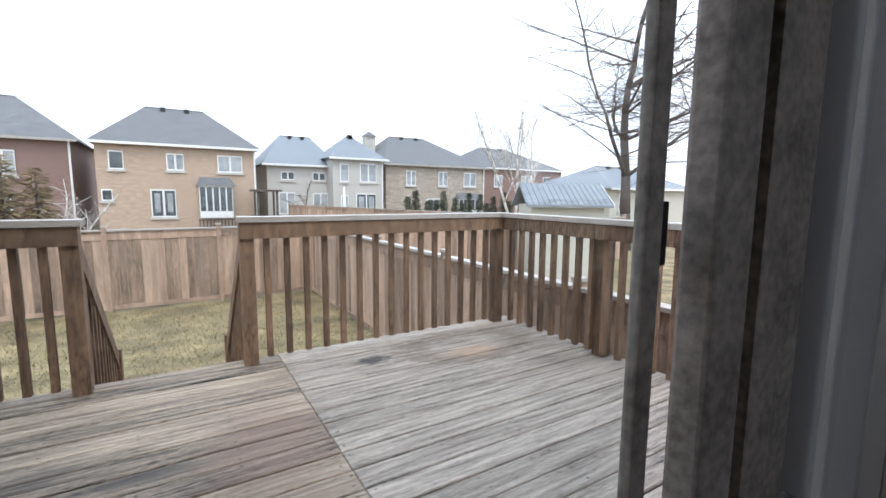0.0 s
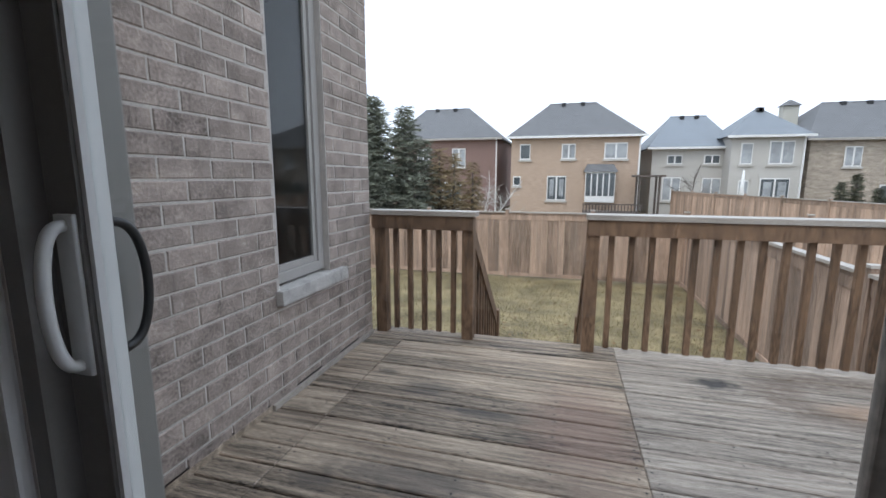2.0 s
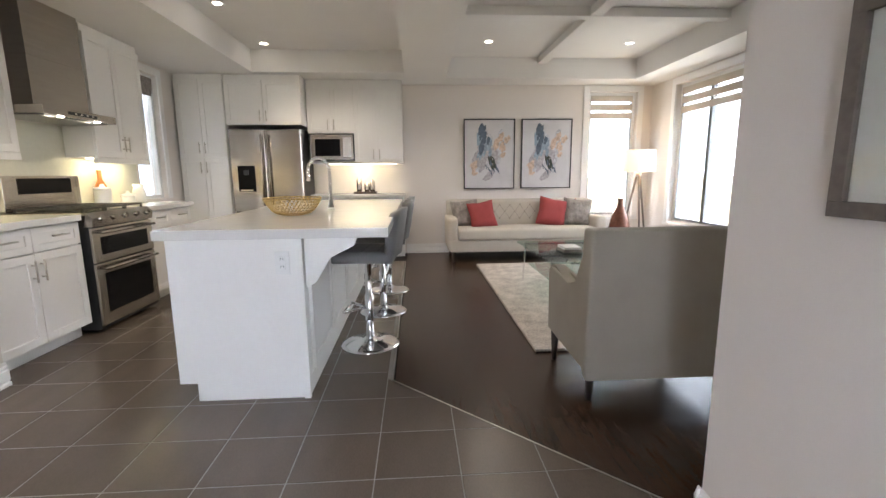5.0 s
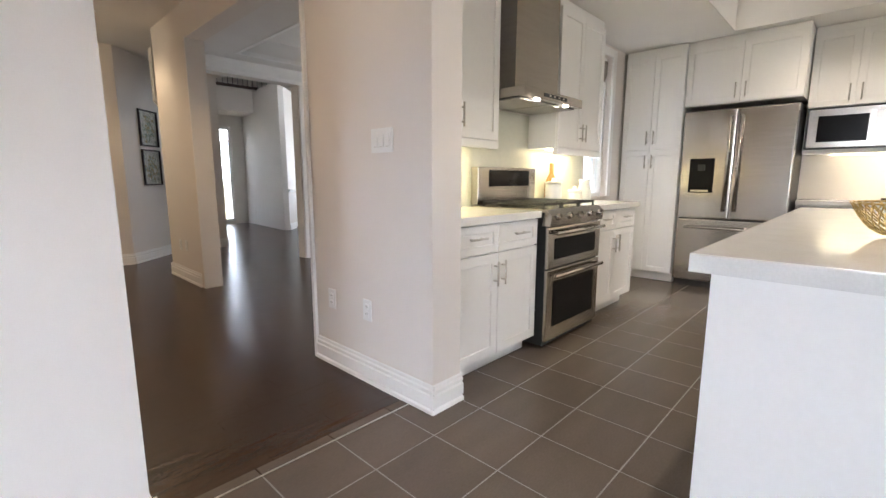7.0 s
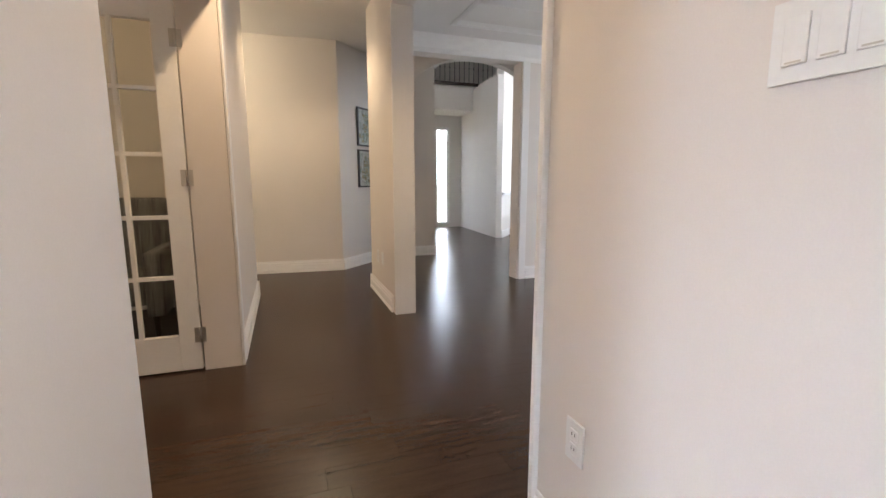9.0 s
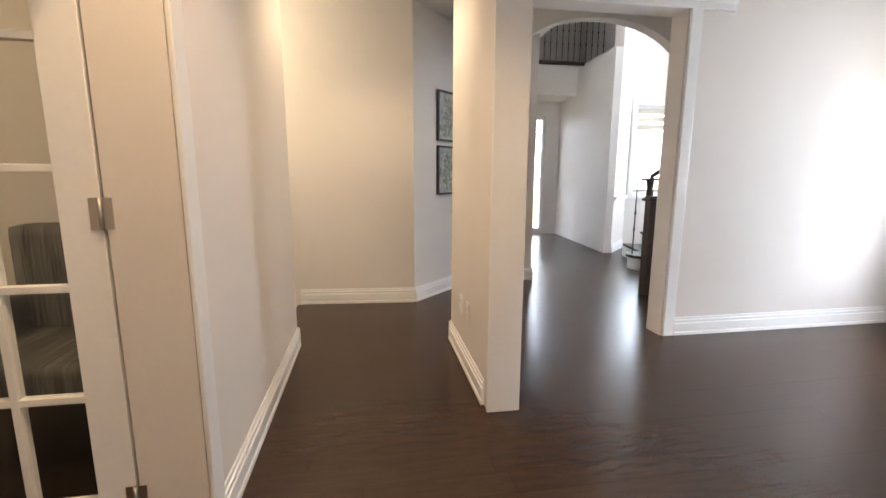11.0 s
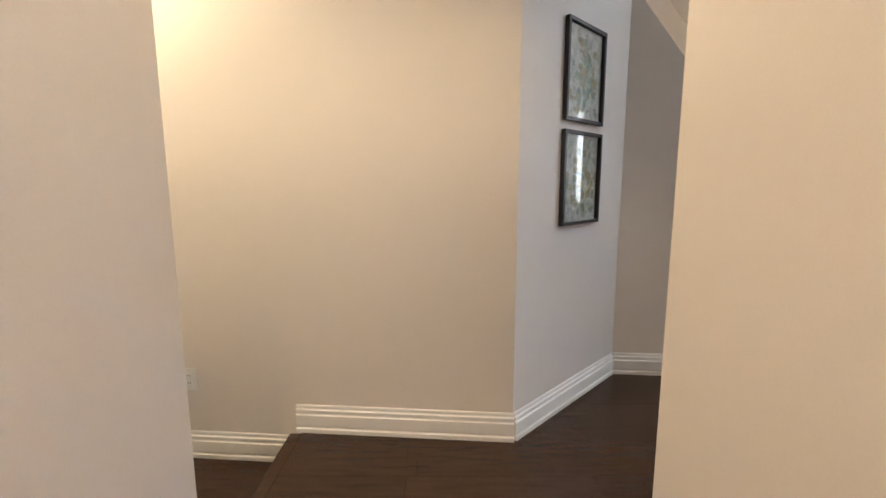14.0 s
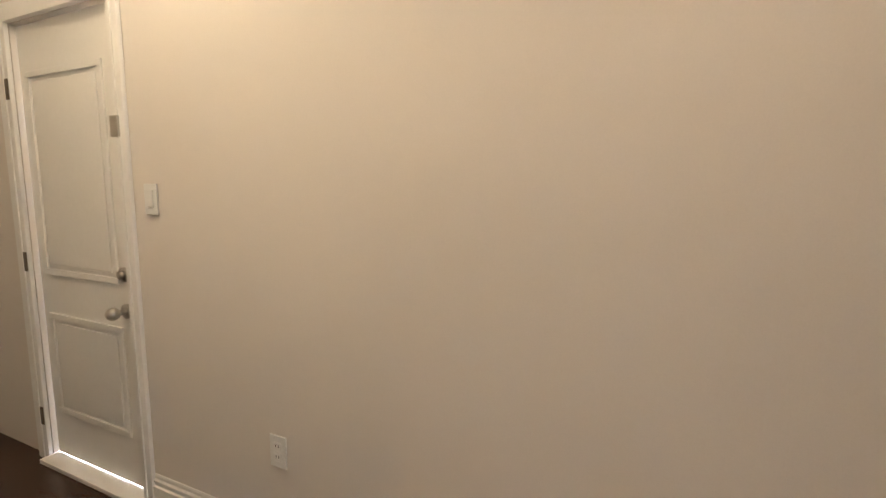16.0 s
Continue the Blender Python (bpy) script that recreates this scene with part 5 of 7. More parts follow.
# ---- bar stools ----
def bar_stool():
    e = thing("bar_stool", "grey leatherette bar stool on a chrome pedestal", "stool", group="stools along the island")
    part("base", lathe(bmesh.new(), [(0.205, 0), (0.205, 0.008), (0.18, 0.018), (0.08, 0.03), (0.045, 0.045), (0.03, 0.06)], seg=36), M_CHROME, e, "round chrome base", True)
    part("column", lathe(bmesh.new(), [(0.03, 0.06), (0.03, 0.36), (0.022, 0.365), (0.022, 0.60), (0.06, 0.615)], seg=20), M_CHROME, e, "", True)
    bm = bmesh.new()
    for a, b in (((-0.03, 0, 0.27), (-0.15, -0.12, 0.27)), ((-0.03, 0, 0.27), (-0.15, 0.12, 0.27)), ((-0.15, -0.12, 0.27), (-0.15, 0.12, 0.27))):
        rod(bm, a, b, 0.011)
    part("footrest", bm, M_CHROME, e, "", True)
    bm = bmesh.new()
    box(bm, -0.20, 0.20, -0.21, 0.21, 0.615, 0.695, bev=0.03)
    part("seat", bm, M_STOOL, e, "", True)
    for x in (-0.1, 0.0, 0.1):
        part("seat_seam", B(x - 0.002, x + 0.002, -0.19, 0.19, 0.6945, 0.6965), M_BLACKM, e)
    bm = bmesh.new()
    n = 9
    g = []
    for zi in range(7):
        z = 0.66 + 0.31 * zi / 6
        row = []
        for k in range(n):
            u = -1 + 2 * k / (n - 1)
            yy = 0.205 * u * (1 - 0.1 * (zi / 6) ** 2)
            xx = 0.19 + 0.05 * (zi / 6) - 0.05 * u * u
            row.append((xx, yy, z - (0.03 * u * u if zi == 6 else 0)))
        g.append(row)
    fvs = [[bm.verts.new(q) for q in row] for row in g]
    bvs = [[bm.verts.new((q[0] + 0.045, q[1] * 1.03, q[2])) for q in row] for row in g]
    for zi in range(6):
        for k in range(n - 1):
            bm.faces.new((fvs[zi][k], fvs[zi][k + 1], fvs[zi + 1][k + 1], fvs[zi + 1][k]))
            bm.faces.new((bvs[zi][k], bvs[zi + 1][k], bvs[zi + 1][k + 1], bvs[zi][k + 1]))
    for k in range(n - 1):
        bm.faces.new((fvs[6][k], fvs[6][k + 1], bvs[6][k + 1], bvs[6][k]))
        bm.faces.new((fvs[0][k], bvs[0][k], bvs[0][k + 1], fvs[0][k + 1]))
    for zi in range(6):
        bm.faces.new((fvs[zi][0], fvs[zi + 1][0], bvs[zi + 1][0], bvs[zi][0]))
        bm.faces.new((fvs[zi][-1], bvs[zi][-1], bvs[zi + 1][-1], fvs[zi + 1][-1]))
    part("backrest", bm, M_STOOL, e, "low curved backrest", True)
    return e


st = bar_stool()
st.matrix_basis = pose(-1.11, -0.17, 0, 0, 0, 85)
copy_thing(st, pose(-1.87, -0.13, 0, 0, 0, 92))
copy_thing(st, pose(-2.59, -0.12, 0, 0, 0, 88))


# ---- family room ----
def soft_box(name, parent, mat, x0, x1, y0, y1, z0, z1, r=0.04, m=None, label=""):
    return part(name, box(bmesh.new(), x0, x1, y0, y1, z0, z1, bev=r, m=m), mat, parent, label, True)


sofa = thing("sofa", "cream tufted sofa with a single seat cushion", "sofa")
part("base", B(-4.70, -3.96, 0.63, 2.75, 0.14, 0.30, bev=0.015), M_CREAM, sofa)
soft_box("seat_cushion", sofa, M_CREAM, -4.52, -3.93, 0.74, 2.64, 0.30, 0.455, 0.04)
soft_box("armrest", sofa, M_CREAM, -4.70, -3.98, 0.60, 0.735, 0.15, 0.60, 0.045)
soft_box("armrest", sofa, M_CREAM, -4.70, -3.98, 2.645, 2.78, 0.15, 0.60, 0.045)
bk = soft_box("backrest", sofa, M_CREAM, -4.74, -4.53, 0.62, 2.76, 0.30, 0.82, 0.05)
bm = bmesh.new()
for r_ in range(3):
    for k in range(13):
        ball(bm, (-4.527, 0.80 + 0.15 * k + (0.075 if r_ % 2 else 0), 0.54 + 0.1 * r_), 0.013, 0.6, 1, 1, 1)
part("tuft_button", bm, M_LINEN, bk, "rows of covered buttons")
bm = bmesh.new()
for r_ in range(2):
    for k in range(13):
        for s_ in (-1, 1):
            y0 = 0.80 + 0.15 * k + (0.075 if r_ % 2 else 0)
            rod(bm, (-4.528, y0, 0.54 + 0.1 * r_), (-4.528, y0 + 0.075 * s_, 0.64 + 0.1 * r_), 0.003, seg=5)
part("tuft_crease", bm, M_LINEN, bk)
for x in (-4.66, -4.02):
    for y in (0.68, 2.70):
        part("leg", R((x, y, 0.0), (x, y, 0.14), 0.016, 0.024), M_LEGS, sofa)


def cushion(at, rot, mat, s, label):
    e = new("cushion")
    tagged(e, label, "cushion", "cushions on the sofa")
    bm = bmesh.new()
    n = 10
    top, bot = [], []
    for i in range(n + 1):
        ra, rb = [], []
        for j in range(n + 1):
            u, v = 2 * i / n - 1, 2 * j / n - 1
            th = 0.085 * ((1 - u * u) * (1 - v * v)) ** 0.35 + 0.004
            pin = 1 + 0.10 * (abs(u * v) - 0.5)
            ra.append(bm.verts.new((th, u * s * pin, v * s * pin)))
            rb.append(bm.verts.new((-th, u * s * pin, v * s * pin)))
        top.append(ra)
        bot.append(rb)
    for i in range(n):
        for j in range(n):
            bm.faces.new((top[i][j], top[i + 1][j], top[i + 1][j + 1], top[i][j + 1]))
            bm.faces.new((bot[i][j], bot[i][j + 1], bot[i + 1][j + 1], bot[i + 1][j]))
    for i in range(n):
        bm.faces.new((top[i][0], bot[i][0], bot[i + 1][0], top[i + 1][0]))
        bm.faces.new((top[i][n], top[i + 1][n], bot[i + 1][n], bot[i][n]))
        bm.faces.new((top[0][i], top[0][i + 1], bot[0][i + 1], bot[0][i]))
        bm.faces.new((top[n][i], bot[n][i], bot[n][i + 1], top[n][i + 1]))
    part("cover", bm, mat, e, "", True)
    e.matrix_basis = pose(*at, 0, 0, 0) @ pose(0, 0, 0, *rot)


cushion((-4.43, 0.88, 0.625), (6, -18, 0), M_GREYC, 0.19, "grey cushion propped in the sofa corner")
cushion((-4.33, 1.11, 0.615), (8, -20, 8), M_REDC, 0.185, "dusty red cushion on the sofa")
cushion((-4.38, 2.14, 0.63), (-12, -18, -5), M_REDC, 0.20, "dusty red cushion on the sofa")
cushion((-4.45, 2.36, 0.625), (5, -18, 0), M_REDC, 0.18, "dusty red cushion on the sofa")
cushion((-4.36, 2.50, 0.63), (-6, -18, -8), M_GREYC, 0.195, "grey patterned cushion propped in the sofa corner")

tagged(part("area_rug", B(-3.75, -0.86, 0.95, 3.05, 0.001, 0.024, bev=0.008), M_RUG), "ivory shaggy area rug on dark planks", "rug")
tb = thing("coffee_table", "glass-topped coffee table on chrome legs", "table", (-2.3, 1.75, 0.024))
M_TGLASS = glass_material("tabletop_glass", (0.80, 0.90, 0.87), 2.0)
part("tabletop", B(-0.62, 0.62, -0.46, 0.46, 0.405, 0.418, bev=0.003), M_TGLASS, tb)
part("shelf", B(-0.5, 0.5, -0.36, 0.36, 0.18, 0.19, bev=0.002), M_TGLASS, tb)
for sx in (-1, 1):
    for sy in (-1, 1):
        part("leg", box(bmesh.new(), -0.02, 0.02, -0.006, 0.006, 0, 0.42, m=pose(sx * 0.55, sy * 0.40, 0, 0, sx * -9, 0)), M_CHROME, tb)
    part("rail", B(sx * 0.55 - 0.01, sx * 0.55 + 0.01, -0.4, 0.4, 0.388, 0.404), M_CHROME, tb)
pl = thing("potted_plant", "small green plant in a white pot on the table", "plant", (-1.95, 1.78, 0.443))
part("pot", lathe(bmesh.new(), [(0.05, 0), (0.058, 0.01), (0.062, 0.13), (0.056, 0.13), (0.054, 0.11), (0.002, 0.11)], seg=20), M_WHITEV, pl, "", True)
bm = bmesh.new()
rg_ = random.Random(2)
for k in range(90):
    a, el, L = rg_.uniform(0, 6.28), rg_.uniform(0.3, 1.4), rg_.uniform(0.05, 0.11)
    b0 = Vector((0.03 * math.cos(a), 0.03 * math.sin(a), 0.11))
    d = Vector((math.cos(a) * math.cos(el), math.sin(a) * math.cos(el), math.sin(el)))
    sd_ = Vector((-math.sin(a), math.cos(a), 0)) * 0.012
    v = [bm.verts.new(q) for q in (b0, b0 + d * L * 0.5 + sd_, b0 + d * L, b0 + d * L * 0.5 - sd_)]
    bm.faces.new(v)
part("leaf", bm, material("fresh_green_leaf", (0.05, 0.12, 0.03), 0.6, vary=0.2, bump=0), pl)
bk2 = thing("book", "stacked pale books on the glass table", "book", (-2.25, 1.65, 0.443))
part("cover", B(-0.12, 0.12, -0.09, 0.09, 0, 0.025, bev=0.002), M_GREYC, bk2)
part("cover", B(-0.10, 0.11, -0.08, 0.08, 0.0255, 0.048, bev=0.002), M_MAT, bk2)
vs = thing("floor_vase", "tall copper-brown glazed floor vase", "vase", (-4.02, 2.98, 0.0))
part("body", lathe(bmesh.new(), [(0.07, 0), (0.12, 0.15), (0.15, 0.40), (0.11, 0.60), (0.045, 0.72), (0.03, 0.80), (0.045, 0.84)], seg=28), material("copper_glaze", (0.17, 0.065, 0.04), 0.25, 0.3, vary=0.25, scale=9, fine=40, bump=0.1), vs, "", True)
fl = thing("floor_lamp", "tripod floor lamp with a lit white drum shade", "lamp", (-4.25, 3.33, 0))
for k in range(3):
    a = radians(90 + 120 * k + 20)
    part("leg", R((0.24 * math.cos(a), 0.24 * math.sin(a), 0), (0.02 * math.cos(a), 0.02 * math.sin(a), 1.17), 0.012, 0.016), M_FRAMEG, fl)
part("hub", R((0, 0, 1.13), (0, 0, 1.20), 0.04), M_NICKEL, fl)
bm = bmesh.new()
lathe(bm, [(0.215, 1.20), (0.205, 1.50), (0.20, 1.50), (0.21, 1.20)], seg=40)
bmesh.ops.delete(bm, geom=[f for f in bm.faces if len(f.verts) > 4], context="FACES")
part("shade", bm, M_SHADE, fl, "glowing white fabric shade", True)

# wingless linen armchair seen from behind
ac = thing("armchair", "oatmeal linen armchair with sloping arms and dark legs", "armchair")
bm = bmesh.new()
prism(bm, [(-0.30, 1.10, 0.30), (-0.155, 1.10, 0.125), (-0.115, 1.10, 0.92), (-0.24, 1.10, 0.915)], (0, 0.62, 0))
for v in bm.verts:
    v.co.y += -0.098 if v.co.y < 1.4 else 0.103
bmesh.ops.bevel(bm, geom=bm.edges[:], offset=0.022, segments=3, affect="EDGES", profile=0.6)
part("backrest", bm, M_LINEN, ac)
for y0 in (1.008, 1.717):
    bm = bmesh.new()
    prism(bm, [(-0.20, y0, 0.17), (-0.80, y0, 0.19), (-0.82, y0, 0.60), (-0.74, y0, 0.625), (-0.60, y0, 0.575), (-0.45, y0, 0.56), (-0.33, y0, 0.60), (-0.26, y0, 0.72), (-0.215, y0, 0.86), (-0.19, y0, 0.86)], (0, 0.10, 0))
    bmesh.ops.bevel(bm, geom=[e for e in bm.edges if abs(e.verts[0].co.y - e.verts[1].co.y) < 1e-4], offset=0.018, segments=2, affect="EDGES")
    part("armrest", bm, M_LINEN, ac)
soft_box("seat_cushion", ac, M_LINEN, -0.82, -0.26, 1.11, 1.715, 0.31, 0.46, 0.04)
part("seat_frame", B(-0.79, -0.2, 1.09, 1.735, 0.20, 0.31, bev=0.01), M_LINEN, ac)
for x, y in ((-0.74, 1.04), (-0.74, 1.78), (-0.22, 1.06), (-0.22, 1.76)):
    part("leg", R((x, y, 0), (x, y, 0.20), 0.016, 0.026), M_LEGS, ac)


# ---- windows of the family room ----
def room_window(name, m, w, z0, z1, mull, label, sheer=False):
    """In its own frame: x along the opening, y towards the room."""
    e = tagged(new(name), label, kind="structure")
    for a in ((0, 0.06, z0, z1), (w - 0.06, w, z0, z1), (0.06, w - 0.06, z0, z0 + 0.06), (0.06, w - 0.06, z1 - 0.06, z1)):
        part("window_frame", B(a[0], a[1], -0.12, -0.06, a[2], a[3], bev=0.005, m=m), M_WHITEV, e)
    for k in range(mull):
        x = w * (k + 1) / (mull + 1)
        part("mullion", B(x - 0.03, x + 0.03, -0.12, -0.06, z0 + 0.06, z1 - 0.06, bev=0.004, m=m), M_WHITEV, e)
    g = part("pane", B(0.06, w - 0.06, -0.10, -0.094, z0 + 0.06, z1 - 0.06, m=m), M_GLASS, e)
    g.visible_shadow = False
    # sheet added to dim the sky; rear and narrow windows hang no shade
    if sheer:
        part("sheer_sheet", B(0.05, w - 0.05, -0.06, -0.058, z0 + 0.03, z1 - 0.05, m=m), M_SHEER, e, "sheer white sheet dimming the window")
    c = 0.085
    for a in ((-c, 0, z0 - 0.04, z1 + c), (w, w + c, z0 - 0.04, z1 + c), (0, w, z1, z1 + c), (-c - 0.02, w + c + 0.02, z0 - 0.05, z0 - 0.005)):
        part("casing", B(a[0], a[1], 0.002, 0.024, a[2], a[3], bev=0.006, m=m), M_TRIM, e)
    for k in range(3):
        z = z1 - 0.05 - 0.125 * k
        part("blind_band", B(0.05, w - 0.05, -0.055, -0.045, z - 0.085, z, m=m), M_CREAM, e)
    return e


room_window("window_rear", pose(-2.86, 3.75, 0, 0, 0, 180), 1.30, 0.50, 2.36, 1, "wide white window with raised pale blinds", True)
room_window("window_narrow", pose(-4.80, 3.52, 0, 0, 0, -90), 0.74, 0.52, 2.38, 0, "narrow white window with raised pale blinds", True)
room_window("window_bay", pose(-5.03, -10.45, 0), 0.68, 0.92, 2.36, 0, "bright white bay window", True)
room_window("window_bay_angled", along((-5.85, -9.4), (-5.15, -10.45)) @ pose(0.21, 0, 0), 0.85, 0.92, 2.40, 0, "bright white angled bay window", True)
# invented window round the unseen opening that lights the landing
room_window("window_foyer_added", pose(-5.85, -7.4, 0, 0, 0, -90), 1.5, 3.3, 5.0, 1, "tall white upper foyer window, unseen, added to let light in", True)
sl = tagged(new("window_sidelight"), "bright leaded sidelight beside the front door", kind="structure")
for a in ((-3.52, -3.47, 0.05, 2.38), (-3.22, -3.17, 0.05, 2.38), (-3.47, -3.22, 0.05, 0.12), (-3.47, -3.22, 2.31, 2.38)):
    part("window_frame", B(a[0], a[1], -12.40, -12.32, a[2], a[3], bev=0.005), M_TRIM, sl)
p = part("pane", B(-3.47, -3.22, -12.37, -12.364, 0.12, 2.31), M_GLASS, sl)
p.visible_shadow = False
part("sheer_sheet", B(-3.47, -3.22, -12.345, -12.343, 0.12, 2.05), M_SHEER, sl, "sheer white curtain")
for k in range(3):
    part("came", B(-3.47, -3.22, -12.362, -12.357, 2.05 + 0.07 * k, 2.056 + 0.07 * k), M_IRON, sl)
part("came", B(-3.36, -3.353, -12.362, -12.357, 2.05, 2.31), M_IRON, sl)
fd = tagged(new("door_front"), "white panelled front door", kind="structure")
part("leaf", B(-3.12, -2.2, -12.30, -12.275, 0.0, 2.15, bev=0.003), M_TRIM, fd)
for a in ((-3.0, -2.7, 0.25, 0.95), (-2.62, -2.32, 0.25, 0.95), (-3.0, -2.7, 1.1, 1.95), (-2.62, -2.32, 1.1, 1.95)):
    part("door_panel", B(a[0], a[1], -12.275, -12.265, a[2], a[3], bev=0.008), M_TRIM, fd)
th = thing("thermostat_box", "small white chime box on the entry wall", "chime", (-3.86, -11.6, 2.05))
part("case", B(0, 0.05, -0.1, 0.1, -0.07, 0.07, bev=0.008), M_WHITEV, th)
sm = thing("smoke_detector", "round white smoke detector under the arch ceiling", "detector", (-1.2, -6.9, 2.74))
part("case", lathe(bmesh.new(), [(0.06, -0.035), (0.065, -0.02), (0.065, 0.0)], seg=20), M_WHITEV, sm)

# ---- french door to the den ----
fdr = thing("french_door", "white fifteen-lite french door standing open", "door", (0.765, -4.95, 0))
Wd = 0.78
for a in ((0.0, 0.11, 0.012, 2.04), (Wd - 0.11, Wd, 0.012, 2.04), (0.11, Wd - 0.11, 0.012, 0.22), (0.11, Wd - 0.11, 1.93, 2.04)):
    part("stile", B(a[0], a[1], -0.02, 0.02, a[2], a[3], bev=0.003), M_TRIM, fdr)
for k in (1, 2):
    x = 0.11 + (Wd - 0.22) * k / 3
    part("muntin", B(x - 0.011, x + 0.011, -0.016, 0.016, 0.22, 1.93, bev=0.003), M_TRIM, fdr)
for k in range(1, 5):
    z = 0.22 + 1.71 * k / 5
    part("muntin", B(0.11, Wd - 0.11, -0.0155, 0.0155, z - 0.011, z + 0.011, bev=0.003), M_TRIM, fdr)
for i in range(3):
    for k in range(5):
        x0, z0 = 0.11 + 0.1867 * i, 0.22 + 0.342 * k
        g = part("pane", B(x0 + 0.012, x0 + 0.175, -0.002, 0.002, z0 + 0.012, z0 + 0.33), M_GLASS, fdr)
        g.visible_shadow = False
for z in (0.22, 1.12, 1.85):
    bm = bmesh.new()
    box(bm, -0.03, 0.03, 0.0205, 0.0235, z - 0.045, z + 0.045)
    rod(bm, (0.0, 0.026, z - 0.045), (0.0, 0.026, z + 0.045), 0.006, seg=8)
    part("hinge", bm, M_NICKEL, fdr, "satin nickel hinge")
dc = thing("armchair", "striped grey armchair in the den", "armchair", (1.45, -5.75, 0))
M_STRIPE = material("striped_grey_fabric", (0.16, 0.155, 0.15), 0.9, vary=0.5, scale=3, fine=16, bump=0.1, stretch=(6, 0.3, 0.3))
soft_box("seat_cushion", dc, M_STRIPE, -0.3, 0.3, -0.3, 0.3, 0.28, 0.46, 0.05)
soft_box("backrest", dc, M_STRIPE, -0.34, 0.34, -0.42, -0.26, 0.28, 0.98, 0.06)
soft_box("armrest", dc, M_STRIPE, -0.40, -0.28, -0.38, 0.30, 0.2, 0.64, 0.05)
soft_box("armrest", dc, M_STRIPE, 0.28, 0.40, -0.38, 0.30, 0.2, 0.64, 0.05)
for x in (-0.33, 0.33):
    for y in (-0.34, 0.25):
        part("leg", R((x, y, 0), (x, y, 0.28), 0.016, 0.025), M_LEGS, dc)

# ---- garage door in the lower lobby ----
mD = along((3.6, -8.03), (-0.392, -7.708))
gd = tagged(new("door_garage"), "white two-panel door with brass-nickel knob and deadbolt", kind="structure")
leaf = part("leaf", B(0.875, 1.605, 0.02, 0.055, -0.145, 1.875, bev=0.002, m=mD), M_TRIM, gd)
for a in ((0.935, 1.495, 0.765, 1.675), (0.935, 1.495, 0.08, 0.578)):
    part("door_panel", box(bmesh.new(), a[0] + 0.045, a[1] - 0.045, 0.012, 0.0195, a[2] + 0.045, a[3] - 0.045, bev=0.006, m=mD), M_TRIM, leaf)
    bm = bmesh.new()
    for q in ((a[0], a[1], a[3] - 0.028, a[3]), (a[0], a[1], a[2], a[2] + 0.028), (a[0], a[0] + 0.028, a[2] + 0.028, a[3] - 0.028), (a[1] - 0.028, a[1], a[2] + 0.028, a[3] - 0.028)):
        box(bm, q[0], q[1], 0.009, 0.0195, q[2], q[3], bev=0.005, m=mD)
    part("moulding", bm, M_TRIM, leaf)
for z, nm in ((0.81, "deadbolt"), (0.655, "knob")):
    bm = bmesh.new()
    c = mD @ Vector((1.535, 0.019, z))
    d = (mD.to_3x3() @ Vector((0, -1, 0)))
    rod(bm, c, c + d * 0.012, 0.031, seg=20)
    if nm == "knob":
        rod(bm, c + d * 0.012, c + d * 0.045, 0.011, seg=12)
        ball(bm, c + d * 0.06, 0.028, sub=2)
    else:
        rod(bm, c + d * 0.012, c + d * 0.026, 0.022, 0.018, seg=16)
    part(nm, bm, M_NICKEL, gd, "satin nickel " + nm, True)
for z in (0.055, 0.82, 1.60):
    part("hinge", box(bmesh.new(), 0.838, 0.862, -0.024, -0.0185, z - 0.045, z + 0.045, m=mD), M_HINGE, gd, "dark bronze hinge")
part("catch", box(bmesh.new(), 1.595, 1.64, -0.03, -0.002, 1.36, 1.44, bev=0.003, m=mD), M_NICKEL, gd, "pale metal alarm contact")
for a in ((0.785, 0.868, -0.17, 1.96), (1.612, 1.668, -0.17, 1.96), (0.868, 1.612, 1.882, 1.96)):
    part("casing", box(bmesh.new(), a[0], a[1], -0.02, -0.002, a[2], a[3], bev=0.006, m=mD), M_TRIM, gd)
    part("casing_bead", box(bmesh.new(), a[0] + 0.006, a[1] - 0.03, -0.026, -0.0205, a[2], a[3] - 0.01, bev=0.002, m=mD), M_TRIM, gd)
part("threshold", box(bmesh.new(), 0.87, 1.61, -0.06, 0.02, -0.169, -0.148, bev=0.004, m=mD), M_TRIM, gd, "pale worn threshold")
lm = thing("ceiling_light", "warm glowing flush ceiling light in the lobby", "light", (1.55, -7.2, 2.74))
part("dome", lathe(bmesh.new(), [(0.02, -0.11), (0.10, -0.09), (0.15, -0.04), (0.16, -0.01)], seg=28), M_SHADE, lm, "glowing dome", True)
part("rim", lathe(bmesh.new(), [(0.165, -0.014), (0.17, 0.0)], seg=28), M_NICKEL, lm)

# ---- foyer stair ----
def newel(at, h, label):
    e = thing("newel_post", label, "post", at)
    part("shaft", B(-0.048, 0.048, -0.048, 0.048, 0, h - 0.05, bev=0.006), M_OAK, e)
    part("cap", B(-0.07, 0.07, -0.07, 0.07, h - 0.05, h - 0.022, bev=0.006), M_OAK, e)
    part("cap_block", B(-0.055, 0.055, -0.055, 0.055, h - 0.022, h, bev=0.012), M_OAK, e)


def spindle(p0, z1):
    bm = bmesh.new()
    rod(bm, p0, (p0[0], p0[1], z1), 0.0065, seg=8)
    zm = (p0[2] + z1) / 2
    ball(bm, (p0[0], p0[1], zm + 0.06), 0.016, 1, 1, 1.3, 1)
    ball(bm, (p0[0], p0[1], zm - 0.16), 0.016, 1, 1, 1.3, 1)
    return bm


